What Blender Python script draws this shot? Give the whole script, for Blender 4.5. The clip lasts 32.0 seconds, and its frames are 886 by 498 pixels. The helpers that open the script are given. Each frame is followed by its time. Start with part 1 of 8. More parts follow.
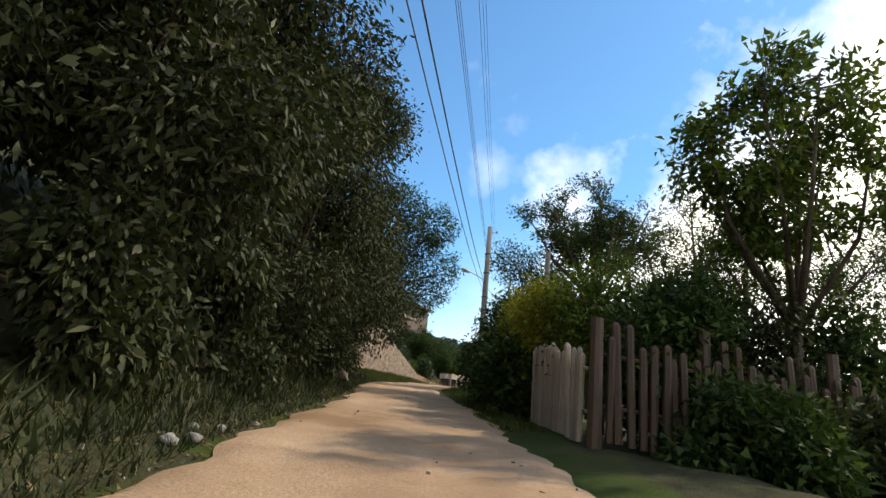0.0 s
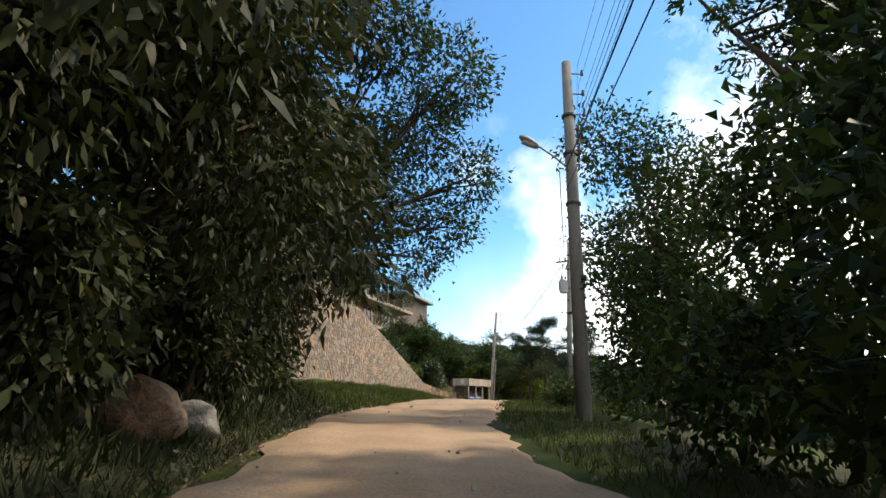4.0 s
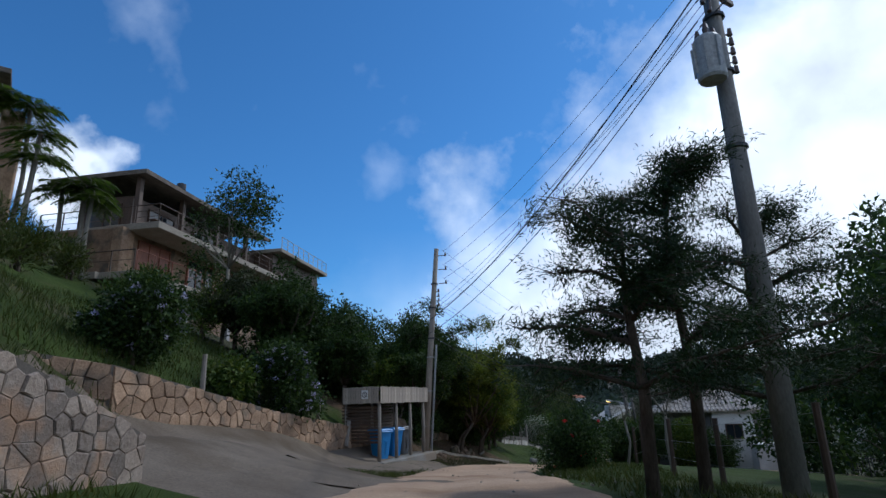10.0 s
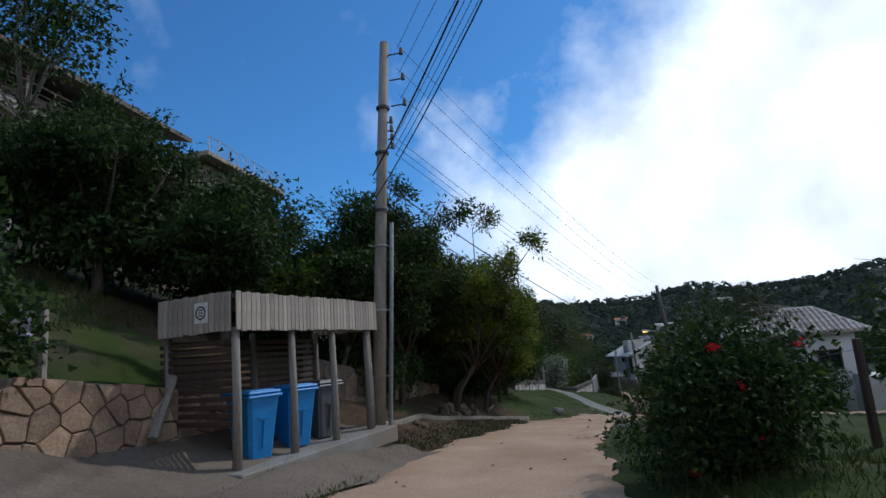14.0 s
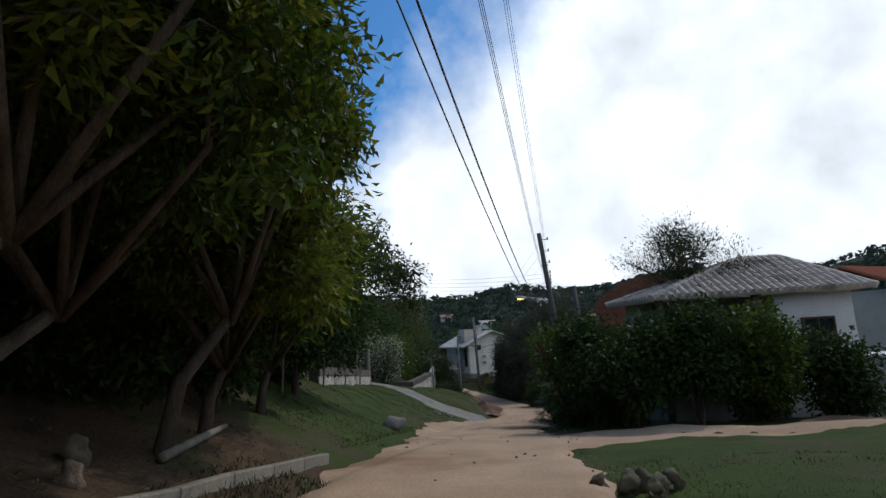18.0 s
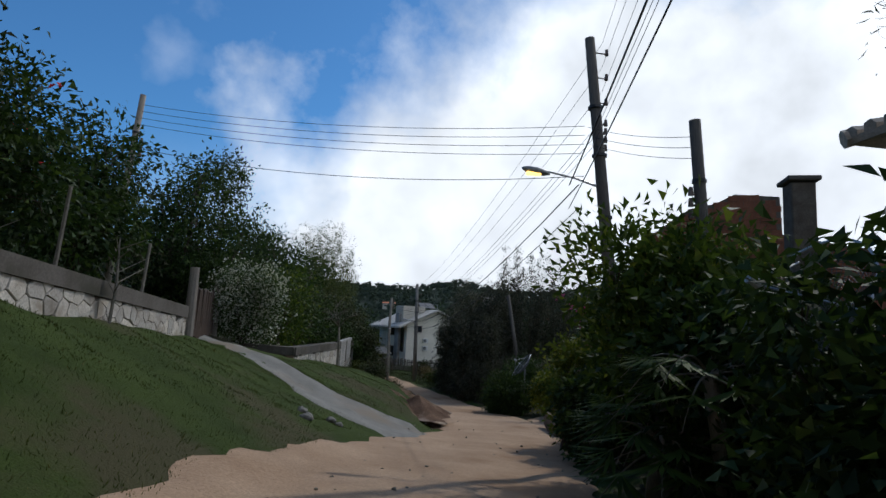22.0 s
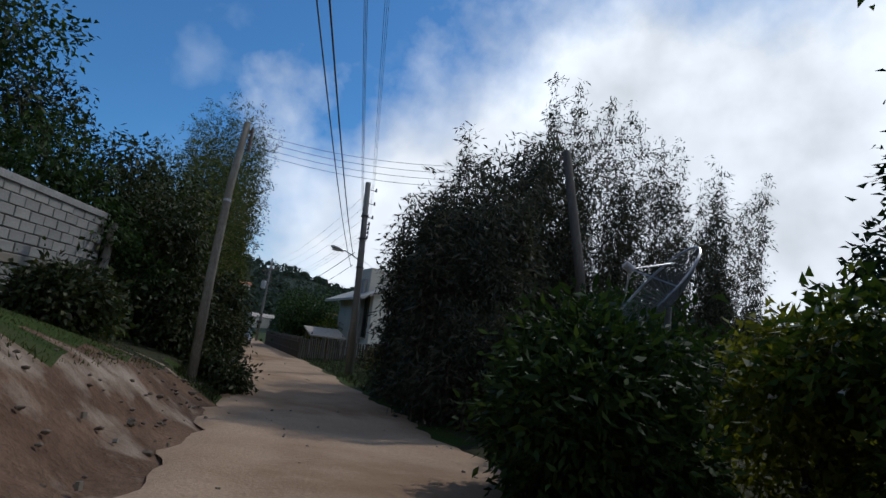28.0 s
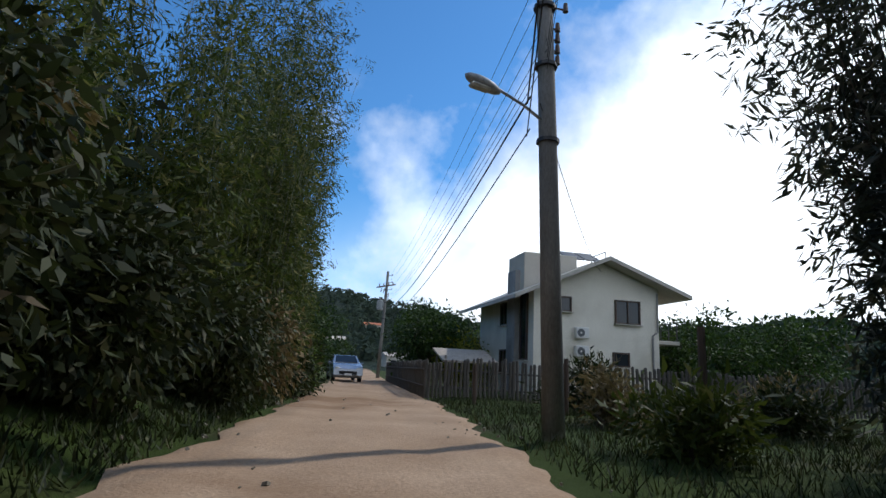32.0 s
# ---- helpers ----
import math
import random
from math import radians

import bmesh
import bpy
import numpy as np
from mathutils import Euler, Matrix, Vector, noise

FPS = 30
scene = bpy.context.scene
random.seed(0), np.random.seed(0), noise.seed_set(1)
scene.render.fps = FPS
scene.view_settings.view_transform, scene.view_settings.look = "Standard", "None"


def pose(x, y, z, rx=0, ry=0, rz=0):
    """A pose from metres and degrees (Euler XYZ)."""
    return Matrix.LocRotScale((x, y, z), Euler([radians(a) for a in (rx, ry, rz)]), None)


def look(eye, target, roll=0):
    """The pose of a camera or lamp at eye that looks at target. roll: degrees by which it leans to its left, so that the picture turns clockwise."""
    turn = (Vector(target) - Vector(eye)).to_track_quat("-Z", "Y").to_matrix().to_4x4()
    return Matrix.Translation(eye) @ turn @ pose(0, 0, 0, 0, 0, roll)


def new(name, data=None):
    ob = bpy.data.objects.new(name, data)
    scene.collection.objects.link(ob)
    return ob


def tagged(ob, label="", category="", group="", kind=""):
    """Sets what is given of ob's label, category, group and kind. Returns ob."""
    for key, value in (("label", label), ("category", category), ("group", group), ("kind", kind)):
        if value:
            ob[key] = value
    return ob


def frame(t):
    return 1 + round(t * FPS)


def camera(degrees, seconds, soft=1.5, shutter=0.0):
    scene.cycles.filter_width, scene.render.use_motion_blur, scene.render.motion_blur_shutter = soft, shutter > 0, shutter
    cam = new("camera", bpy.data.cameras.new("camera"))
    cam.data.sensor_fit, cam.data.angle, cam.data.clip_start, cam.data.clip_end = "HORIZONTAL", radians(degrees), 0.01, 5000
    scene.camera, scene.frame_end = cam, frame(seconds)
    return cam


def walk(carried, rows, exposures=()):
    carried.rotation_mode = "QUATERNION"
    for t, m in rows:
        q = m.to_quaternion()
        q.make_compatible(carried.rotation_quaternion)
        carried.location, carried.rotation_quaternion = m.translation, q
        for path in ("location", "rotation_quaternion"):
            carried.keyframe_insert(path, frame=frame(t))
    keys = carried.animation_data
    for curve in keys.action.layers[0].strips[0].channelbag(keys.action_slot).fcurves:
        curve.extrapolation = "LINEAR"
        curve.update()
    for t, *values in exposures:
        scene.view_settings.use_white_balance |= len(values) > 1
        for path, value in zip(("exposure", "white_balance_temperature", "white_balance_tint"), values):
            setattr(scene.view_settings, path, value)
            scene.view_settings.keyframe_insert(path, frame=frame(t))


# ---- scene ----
cam = camera(77.0, 32.0)
PATH = [
    (0, (7.103, -31.293, -0.552), (6.92, -29.368, -0.041), 5.2),
    (0.5, (6.724, -29.068, -0.545), (6.523, -27.157, 0.011), 5.7),
    (1, (6.441, -26.953, -0.429), (6.239, -25.051, 0.155), 5.4),
    (1.5, (6.017, -25.066, -0.416), (5.816, -23.166, 0.177), 5.2),
    (2, (5.635, -22.838, -0.219), (5.435, -20.937, 0.368), 5.5),
    (2.5, (5.374, -20.52, -0.144), (5.158, -18.612, 0.414), 7.1),
    (3, (4.961, -18.105, 0.026), (4.769, -16.19, 0.57), 5.5),
    (3.5, (4.703, -15.859, 0.12), (4.535, -13.94, 0.657), 2.9),
    (4, (4.479, -13.715, 0.206), (4.334, -11.791, 0.732), 0.9),
    (4.5, (4.258, -11.686, 0.407), (4.126, -9.767, 0.956), -1.7),
    (6.5, (2.493, -0.608, 0.86), (2.527, 1.287, 1.499), -4.1),
    (7, (2.714, 1.613, 0.958), (2.864, 3.495, 1.616), -6.1),
    (7.5, (3.014, 3.618, 1.056), (3.23, 5.5, 1.698), -7.5),
    (8, (3.17, 5.6, 1.129), (3.39, 7.479, 1.78), -5.9),
    (8.5, (3.325, 7.645, 1.24), (3.518, 9.556, 1.797), -4.2),
    (9, (3.412, 9.46, 1.277), (3.592, 11.373, 1.831), -3.0),
    (9.5, (3.595, 11.099, 1.406), (3.766, 13.02, 1.937), -2.2),
    (10, (3.768, 12.613, 1.423), (3.942, 14.534, 1.952), -1.7),
    (10.5, (3.881, 14.374, 1.382), (4.062, 16.293, 1.914), -1.5),
    (11, (4.086, 15.948, 1.422), (4.268, 17.87, 1.946), -1.2),
    (11.5, (4.455, 17.459, 1.5), (4.623, 19.391, 1.989), -1.9),
    (12, (4.818, 18.978, 1.521), (4.97, 20.92, 1.974), -2.7),
    (12.5, (5.025, 20.446, 1.504), (5.161, 22.391, 1.948), -1.7),
    (13, (5.231, 21.874, 1.286), (5.362, 23.823, 1.714), -3.0),
    (13.5, (5.442, 23.229, 1.125), (5.579, 25.188, 1.503), -3.9),
    (15.5, (6.215, 29.138, 0.45), (6.524, 31.087, 0.776), -4.5),
    (16, (6.583, 31.327, 0.373), (6.966, 33.262, 0.699), -2.6),
    (16.5, (7.072, 33.719, 0.193), (7.547, 35.635, 0.51), -1.7),
    (17, (7.79, 36.188, -0.057), (8.371, 38.078, 0.249), -2.4),
    (17.5, (8.55, 38.479, -0.281), (9.225, 40.338, 0.016), -3.5),
    (18, (9.372, 40.654, -0.525), (10.118, 42.485, -0.227), -3.6),
    (18.5, (10.139, 42.444, -0.68), (10.935, 44.253, -0.37), -3.1),
    (19, (10.921, 44.42, -0.883), (11.748, 46.218, -0.597), -0.8),
    (19.5, (11.794, 46.506, -1.123), (12.646, 48.298, -0.87), 1.0),
    (20, (12.766, 48.519, -1.441), (13.634, 50.305, -1.202), 3.1),
    (20.5, (13.666, 50.442, -1.73), (14.54, 52.222, -1.47), 5.1),
    (21, (14.628, 52.447, -2.02), (15.522, 54.217, -1.757), 5.3),
    (21.5, (15.637, 54.371, -2.255), (16.532, 56.14, -1.99), 4.6),
    (22, (16.638, 56.237, -2.59), (17.542, 57.999, -2.313), 3.1),
    (22.5, (17.568, 57.94, -2.89), (18.487, 59.694, -2.609), 2.6),
    (23, (18.468, 59.758, -3.222), (19.43, 61.49, -2.948), 2.5),
    (23.5, (19.928, 61.905, -3.252), (20.948, 63.607, -3.001), 2.2),
    (24, (20.945, 63.563, -3.591), (22.039, 65.22, -3.356), 2.5),
    (24.5, (21.873, 65.041, -3.96), (23.037, 66.649, -3.719), 2.3),
    (26.5, (26.328, 71.256, -4.837), (27.502, 72.85, -4.551), 6.0),
    (27, (27.624, 73.385, -5.134), (28.715, 75.034, -4.833), 7.0),
    (27.5, (28.9, 75.593, -5.443), (29.873, 77.307, -5.106), 7.4),
    (28, (30.048, 77.64, -5.577), (30.903, 79.417, -5.243), 6.8),
    (28.5, (30.875, 79.913, -5.781), (31.628, 81.729, -5.419), 6.0),
    (29, (31.602, 81.851, -5.873), (32.242, 83.709, -5.503), 5.9),
    (29.5, (32.224, 83.805, -5.953), (32.735, 85.702, -5.577), 6.5),
    (30, (32.57, 85.997, -6.225), (33.007, 87.906, -5.819), 5.3),
    (30.5, (33.007, 88.141, -6.266), (33.417, 90.058, -5.866), 3.8),
    (31, (33.381, 90.148, -6.337), (33.785, 92.063, -5.925), 3.8),
    (31.5, (33.77, 91.964, -6.323), (34.185, 93.877, -5.91), 3.4),
    (32, (34.015, 93.22, -6.356), (34.441, 95.131, -5.944), 2.9),
]
walk(cam, [(t, look(e, g, r)) for t, e, g, r in PATH], [(0, 0.45, 7600, 10), (1, 0.75, 8000, 10), (3, 0.8, 8000, 10), (4, 0.65, 7500, 10), (6.5, -0.5, 5700, 10), (9, -0.85, 5450, 10), (11, -0.5, 5500, 10), (13, -0.6, 5550, 10), (16, -0.7, 5800, 10), (20, -0.75, 6050, 10), (24, -0.9, 5950, 10), (27.5, -1.0, 5900, 10), (29, -0.4, 6600, 10), (30, 0.35, 7900, 10), (31, 0.15, 7300, 10), (32, -0.35, 6000, 10)])

TAU = math.tau
rng = np.random.default_rng(7)

# ---- world and sun ----
SUN_AZ, SUN_EL = radians(62), radians(46)
SUN_DIR = Vector((math.sin(SUN_AZ) * math.cos(SUN_EL), math.cos(SUN_AZ) * math.cos(SUN_EL), math.sin(SUN_EL)))
sun = new("sun", bpy.data.lights.new("sun", "SUN"))
sun.data.energy, sun.data.angle, sun.data.color = 2.9, radians(1.5), (1.0, 0.94, 0.84)
sun.rotation_euler = SUN_DIR.to_track_quat("Z", "Y").to_euler()

world = bpy.data.worlds.new("sky")
scene.world = world
world.use_nodes = True


def build_sky():
    nt = world.node_tree
    nt.nodes.clear()
    N, L = nt.nodes.new, nt.links.new
    out, bg = N("ShaderNodeOutputWorld"), N("ShaderNodeBackground")
    sky = N("ShaderNodeTexSky")
    sky.sky_type, sky.sun_disc = "NISHITA", False
    sky.sun_elevation, sky.sun_rotation = SUN_EL, SUN_AZ
    sky.air_density, sky.dust_density, sky.ozone_density = 1.0, 0.3, 3.0
    co = N("ShaderNodeTexCoord")
    # cloud bank on the sun's side, with wisps over the rest
    dot = N("ShaderNodeVectorMath")
    dot.operation = "DOT_PRODUCT"
    bank = Vector((0.814, 0.47, -0.342)).normalized()
    dot.inputs[1].default_value = bank
    L(co.outputs["Generated"], dot.inputs[0])
    sep = N("ShaderNodeSeparateXYZ")
    L(co.outputs["Generated"], sep.inputs[0])
    n1 = N("ShaderNodeTexNoise")
    n1.inputs["Scale"].default_value, n1.inputs["Detail"].default_value, n1.inputs["Roughness"].default_value = 3.2, 9.0, 0.55
    L(co.outputs["Generated"], n1.inputs["Vector"])
    n2 = N("ShaderNodeTexNoise")
    n2.inputs["Scale"].default_value, n2.inputs["Detail"].default_value = 7.0, 8.0
    L(co.outputs["Generated"], n2.inputs["Vector"])

    def m(op, a, b, clamp=False):
        k = N("ShaderNodeMath")
        k.operation, k.use_clamp = op, clamp
        for i, v in enumerate((a, b)):
            if isinstance(v, (int, float)):
                k.inputs[i].default_value = v
            else:
                L(v, k.inputs[i])
        return k.outputs[0]

    # bank: dot above a threshold, edge broken up by the noise
    edge = m("ADD", dot.outputs["Value"], m("MULTIPLY", m("SUBTRACT", n1.outputs[0], 0.5), 0.7))
    dens = m("MULTIPLY", m("SUBTRACT", edge, 0.40), 5.0, True)
    low = m("MULTIPLY", m("SUBTRACT", 0.30, sep.outputs[2]), 2.2, True)
    wisps = m("MULTIPLY", m("SUBTRACT", n2.outputs[0], 0.56), 2.4, True)
    dens = m("MAXIMUM", dens, m("MULTIPLY", wisps, 0.32))
    # unseen broken cloud added over the southern sky to whiten the fill light
    south_fill = m("MULTIPLY", m("SUBTRACT", m("MULTIPLY", sep.outputs[1], -1.0), 0.1), 1.8, True)
    dens = m("MAXIMUM", dens, m("MULTIPLY", south_fill, m("MULTIPLY", m("SUBTRACT", n1.outputs[0], 0.36), 4.0, True)))
    dens = m("MAXIMUM", dens, m("MULTIPLY", low, m("MULTIPLY", m("SUBTRACT", edge, 0.2), 3.0, True)))
    # one white cloud over the hill in the north-west
    puff = N("ShaderNodeVectorMath")
    puff.operation = "DOT_PRODUCT"
    puff.inputs[1].default_value = Vector((-0.487, 0.798, 0.357)).normalized()
    L(co.outputs["Generated"], puff.inputs[0])
    dens = m("MAXIMUM", dens, m("MULTIPLY", m("SUBTRACT", m("ADD", puff.outputs["Value"], m("MULTIPLY", m("SUBTRACT", n2.outputs[0], 0.5), 0.02)), 0.9958), 300.0, True))
    shade = N("ShaderNodeMapRange")
    shade.inputs["From Min"].default_value, shade.inputs["From Max"].default_value = 0.3, 0.7
    shade.inputs["To Min"].default_value, shade.inputs["To Max"].default_value = 0.86, 1.32
    L(n2.outputs[0], shade.inputs["Value"])
    white = N("ShaderNodeCombineColor")
    for k, f in zip(white.inputs, (0.97, 0.99, 1.0)):
        L(m("MULTIPLY", shade.outputs[0], f * 12.5), k)
    mix = N("ShaderNodeMix")
    mix.data_type = "RGBA"
    L(dens, mix.inputs["Factor"])
    deep = N("ShaderNodeMix")
    deep.data_type, deep.blend_type = "RGBA", "MULTIPLY"
    deep.inputs["Factor"].default_value = 1.0
    deep.inputs["B"].default_value = (0.66, 1.14, 1.42, 1)
    L(sky.outputs[0], deep.inputs["A"])
    L(deep.outputs["Result"], mix.inputs["A"])
    L(white.outputs[0], mix.inputs["B"])
    L(mix.outputs["Result"], bg.inputs["Color"])
    bg.inputs["Strength"].default_value = 0.125
    L(bg.outputs[0], out.inputs[0])


build_sky()

# ---- materials ----


def material(name, build):
    mt = bpy.data.materials.new(name)
    mt.use_nodes = True
    nt = mt.node_tree
    bsdf = nt.nodes["Principled BSDF"]
    build(nt, bsdf)
    return mt


def tex(nt, kind, scale, detail=4.0, rough=0.55, obj=True, squash=None):
    co = nt.nodes.new("ShaderNodeTexCoord")
    mp = nt.nodes.new("ShaderNodeMapping")
    if squash:
        mp.inputs["Scale"].default_value = squash
    nt.links.new(co.outputs["Object"], mp.inputs["Vector"])
    n = nt.nodes.new(kind)
    n.inputs["Scale"].default_value = scale
    if kind == "ShaderNodeTexNoise":
        n.inputs["Detail"].default_value, n.inputs["Roughness"].default_value = detail, rough
    nt.links.new(mp.outputs[0], n.inputs["Vector"])
    return n


def ramp(nt, fac, stops):
    r = nt.nodes.new("ShaderNodeValToRGB")
    el = r.color_ramp.elements
    while len(el) < len(stops):
        el.new(0.5)
    for e, (p, c) in zip(el, stops):
        e.position, e.color = p, (*c, 1)
    nt.links.new(fac, r.inputs["Fac"])
    return r.outputs["Color"]


def mixed(nt, a, b, fac, mode="MIX"):
    k = nt.nodes.new("ShaderNodeMix")
    k.data_type, k.blend_type = "RGBA", mode
    for sock, v in (("A", a), ("B", b), ("Factor", fac)):
        if isinstance(v, (int, float)):
            k.inputs[sock].default_value = v
        elif isinstance(v, tuple):
            k.inputs[sock].default_value = (*v, 1)
        else:
            nt.links.new(v, k.inputs[sock])
    return k.outputs["Result"]


def bump(nt, bsdf, height, strength, dist=0.02):
    b = nt.nodes.new("ShaderNodeBump")
    b.inputs["Strength"].default_value, b.inputs["Distance"].default_value = strength, dist
    nt.links.new(height, b.inputs["Height"])
    nt.links.new(b.outputs[0], bsdf.inputs["Normal"])


def surface(name, dark, light, scale=4.0, fine=40.0, rough=0.85, relief=0.4, dist=0.02, metal=0.0, vary=0.0, squash=None, stain=None, island=0.0):
    """A two-scale surface: broad blotches between two tones, fine grain, relief; vary: tone by object; stain: a third tone in patches."""

    def build(nt, bsdf):
        n1 = tex(nt, "ShaderNodeTexNoise", scale, 5.0, 0.6, squash=squash)
        n2 = tex(nt, "ShaderNodeTexNoise", fine, 4.0, 0.65, squash=squash)
        c = ramp(nt, n1.outputs[0], [(0.3, dark), (0.7, light)])
        g = ramp(nt, n2.outputs[0], [(0.25, (0.55, 0.55, 0.55)), (0.75, (1.25, 1.25, 1.25))])
        c = mixed(nt, c, g, 0.7, "MULTIPLY")
        if stain:
            n3 = tex(nt, "ShaderNodeTexNoise", scale * 0.37, 6.0, 0.6)
            f = ramp(nt, n3.outputs[0], [(0.52, (0, 0, 0)), (0.64, (1, 1, 1))])
            c = mixed(nt, c, stain, f)
        if vary:
            oi = nt.nodes.new("ShaderNodeObjectInfo")
            v = ramp(nt, oi.outputs["Random"], [(0.0, (1 - vary,) * 3), (1.0, (1 + vary, 1 + vary * 0.9, 1 + vary * 0.7))])
            c = mixed(nt, c, v, 1.0, "MULTIPLY")
        if island:
            ge = nt.nodes.new("ShaderNodeNewGeometry")
            v = ramp(nt, ge.outputs["Random Per Island"], [(0.0, (1 - island,) * 3), (1.0, (1 + island, 1 + island * 0.9, 1 + island * 0.7))])
            c = mixed(nt, c, v, 1.0, "MULTIPLY")
        nt.links.new(c, bsdf.inputs["Base Color"])
        bsdf.inputs["Roughness"].default_value, bsdf.inputs["Metallic"].default_value = rough, metal
        if rough > 0.8:
            bsdf.inputs["Specular IOR Level"].default_value = 0.12
        if relief:
            bump(nt, bsdf, n2.outputs[0], relief, dist)

    return material(name, build)


def leafy(name, dark, light, see=0.35, tint=None, share=0.12, gloss=0.16):
    """Leaves: tone by leaf, light shining through; tint: another colour for a share of the leaves."""

    def build(nt, bsdf):
        geo = nt.nodes.new("ShaderNodeNewGeometry")
        stops = [(0.0, dark), (0.85, light)]
        if tint:
            stops = [(0.0, dark), (1 - share - 0.02, light), (1 - share, tint), (1.0, tint)]
        c = ramp(nt, geo.outputs["Random Per Island"], stops)
        n = tex(nt, "ShaderNodeTexNoise", 0.9, 3.0)
        g = ramp(nt, n.outputs[0], [(0.3, (0.55, 0.6, 0.55)), (0.7, (1.2, 1.15, 1.0))])
        c = mixed(nt, c, g, 0.8, "MULTIPLY")
        nt.links.new(c, bsdf.inputs["Base Color"])
        bsdf.inputs["Roughness"].default_value = 0.6
        bsdf.inputs["Specular IOR Level"].default_value = gloss
        tr = nt.nodes.new("ShaderNodeBsdfTranslucent")
        nt.links.new(mixed(nt, c, (1.0, 1.1, 0.45), 0.5, "MULTIPLY"), tr.inputs["Color"])
        mx = nt.nodes.new("ShaderNodeMixShader")
        mx.inputs[0].default_value = see
        nt.links.new(bsdf.outputs[0], mx.inputs[1])
        nt.links.new(tr.outputs[0], mx.inputs[2])
        nt.links.new(mx.outputs[0], nt.nodes["Material Output"].inputs["Surface"])

    return material(name, build)


def plain(name, colour, rough=0.5, metal=0.0, grain=0.25, scale=12.0):
    dark = tuple(v * (1 - grain) for v in colour)
    light = tuple(min(1.0, v * (1 + grain)) for v in colour)
    return surface(name, dark, light, scale, scale * 7, rough, 0.12, 0.004, metal)


M = {}
M["dirt"] = surface("dirt_road", (0.36, 0.235, 0.145), (0.50, 0.35, 0.23), 0.55, 26.0, 0.95, 0.6, 0.03, stain=(0.27, 0.165, 0.095))
M["soil"] = surface("red_soil", (0.09, 0.049, 0.03), (0.20, 0.124, 0.079), 1.6, 14.0, 0.95, 0.9, 0.06, stain=(0.36, 0.28, 0.21))
M["grass_ground"] = surface("grass_ground", (0.032, 0.05, 0.010), (0.056, 0.08, 0.016), 0.8, 30.0, 0.95, 0.8, 0.04, stain=(0.065, 0.06, 0.028))
M["litter"] = surface("leaf_litter_soil", (0.05, 0.034, 0.02), (0.115, 0.075, 0.045), 1.3, 18.0, 0.95, 1.0, 0.05, stain=(0.06, 0.065, 0.025))
M["worn"] = surface("worn_apron", (0.125, 0.097, 0.07), (0.20, 0.16, 0.12), 0.6, 24.0, 0.95, 0.5, 0.02, stain=(0.10, 0.075, 0.05))
M["undergrowth"] = surface("undergrowth_soil", (0.035, 0.04, 0.018), (0.07, 0.065, 0.035), 0.9, 22.0, 0.95, 0.9, 0.05)
M["concrete"] = surface("concrete", (0.19, 0.18, 0.155), (0.28, 0.265, 0.235), 1.2, 30.0, 0.9, 0.35, 0.01, stain=(0.23, 0.19, 0.145))
M["kerb"] = surface("kerb_concrete", (0.20, 0.175, 0.135), (0.32, 0.285, 0.23), 2.0, 25.0, 0.92, 0.5, 0.012, stain=(0.13, 0.11, 0.075))
M["stone"] = surface("granite_stone", (0.24, 0.19, 0.153), (0.36, 0.30, 0.25), 3.5, 28.0, 0.9, 0.7, 0.02, vary=0.28, stain=(0.38, 0.25, 0.165))
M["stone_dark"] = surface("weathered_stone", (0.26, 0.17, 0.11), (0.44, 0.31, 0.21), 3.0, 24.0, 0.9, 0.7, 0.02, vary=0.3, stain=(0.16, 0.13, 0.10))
# stone_dark deepened for the rough wall's tree shade; plinth and bank stones share it
M["stone_shaded"] = surface("shade_toned_stone", (0.13, 0.095, 0.07), (0.25, 0.185, 0.135), 3.0, 24.0, 0.92, 0.7, 0.02, vary=0.3, stain=(0.10, 0.095, 0.06))
M["stone_pale"] = surface("pale_stone", (0.42, 0.38, 0.33), (0.62, 0.58, 0.52), 3.0, 24.0, 0.9, 0.7, 0.02, vary=0.22, stain=(0.30, 0.26, 0.21))
M["stone_joined"] = surface("granite_stone_far", (0.24, 0.19, 0.153), (0.36, 0.30, 0.25), 3.5, 28.0, 0.9, 0.7, 0.02, island=0.28, stain=(0.38, 0.25, 0.165))
M["mortar"] = surface("dark_mortar", (0.10, 0.085, 0.07), (0.17, 0.15, 0.125), 5.0, 50.0, 0.95, 0.5, 0.01)
M["block"] = surface("cement_block", (0.25, 0.24, 0.225), (0.36, 0.35, 0.325), 3.0, 40.0, 0.93, 0.5, 0.01, vary=0.14)
M["rock"] = surface("field_rock", (0.16, 0.15, 0.135), (0.32, 0.30, 0.27), 4.0, 22.0, 0.9, 0.9, 0.03)
M["post"] = surface("weathered_post", (0.22, 0.19, 0.16), (0.36, 0.32, 0.275), 6.0, 60.0, 0.9, 0.5, 0.008, vary=0.15, squash=(1, 1, 0.12))
M["board"] = surface("grey_board", (0.33, 0.285, 0.235), (0.46, 0.40, 0.335), 5.0, 60.0, 0.88, 0.5, 0.006, vary=0.22, squash=(1, 1, 0.1))
M["pole"] = surface("concrete_pole", (0.17, 0.16, 0.145), (0.26, 0.25, 0.23), 2.5, 35.0, 0.92, 0.4, 0.008, squash=(1, 1, 0.3))
M["pole_dark"] = surface("timber_pole", (0.09, 0.08, 0.07), (0.17, 0.155, 0.135), 2.5, 40.0, 0.92, 0.5, 0.01, squash=(1, 1, 0.12))
M["bark"] = surface("bark", (0.055, 0.042, 0.032), (0.13, 0.105, 0.08), 5.0, 40.0, 0.95, 0.9, 0.02, squash=(1, 1, 0.3))
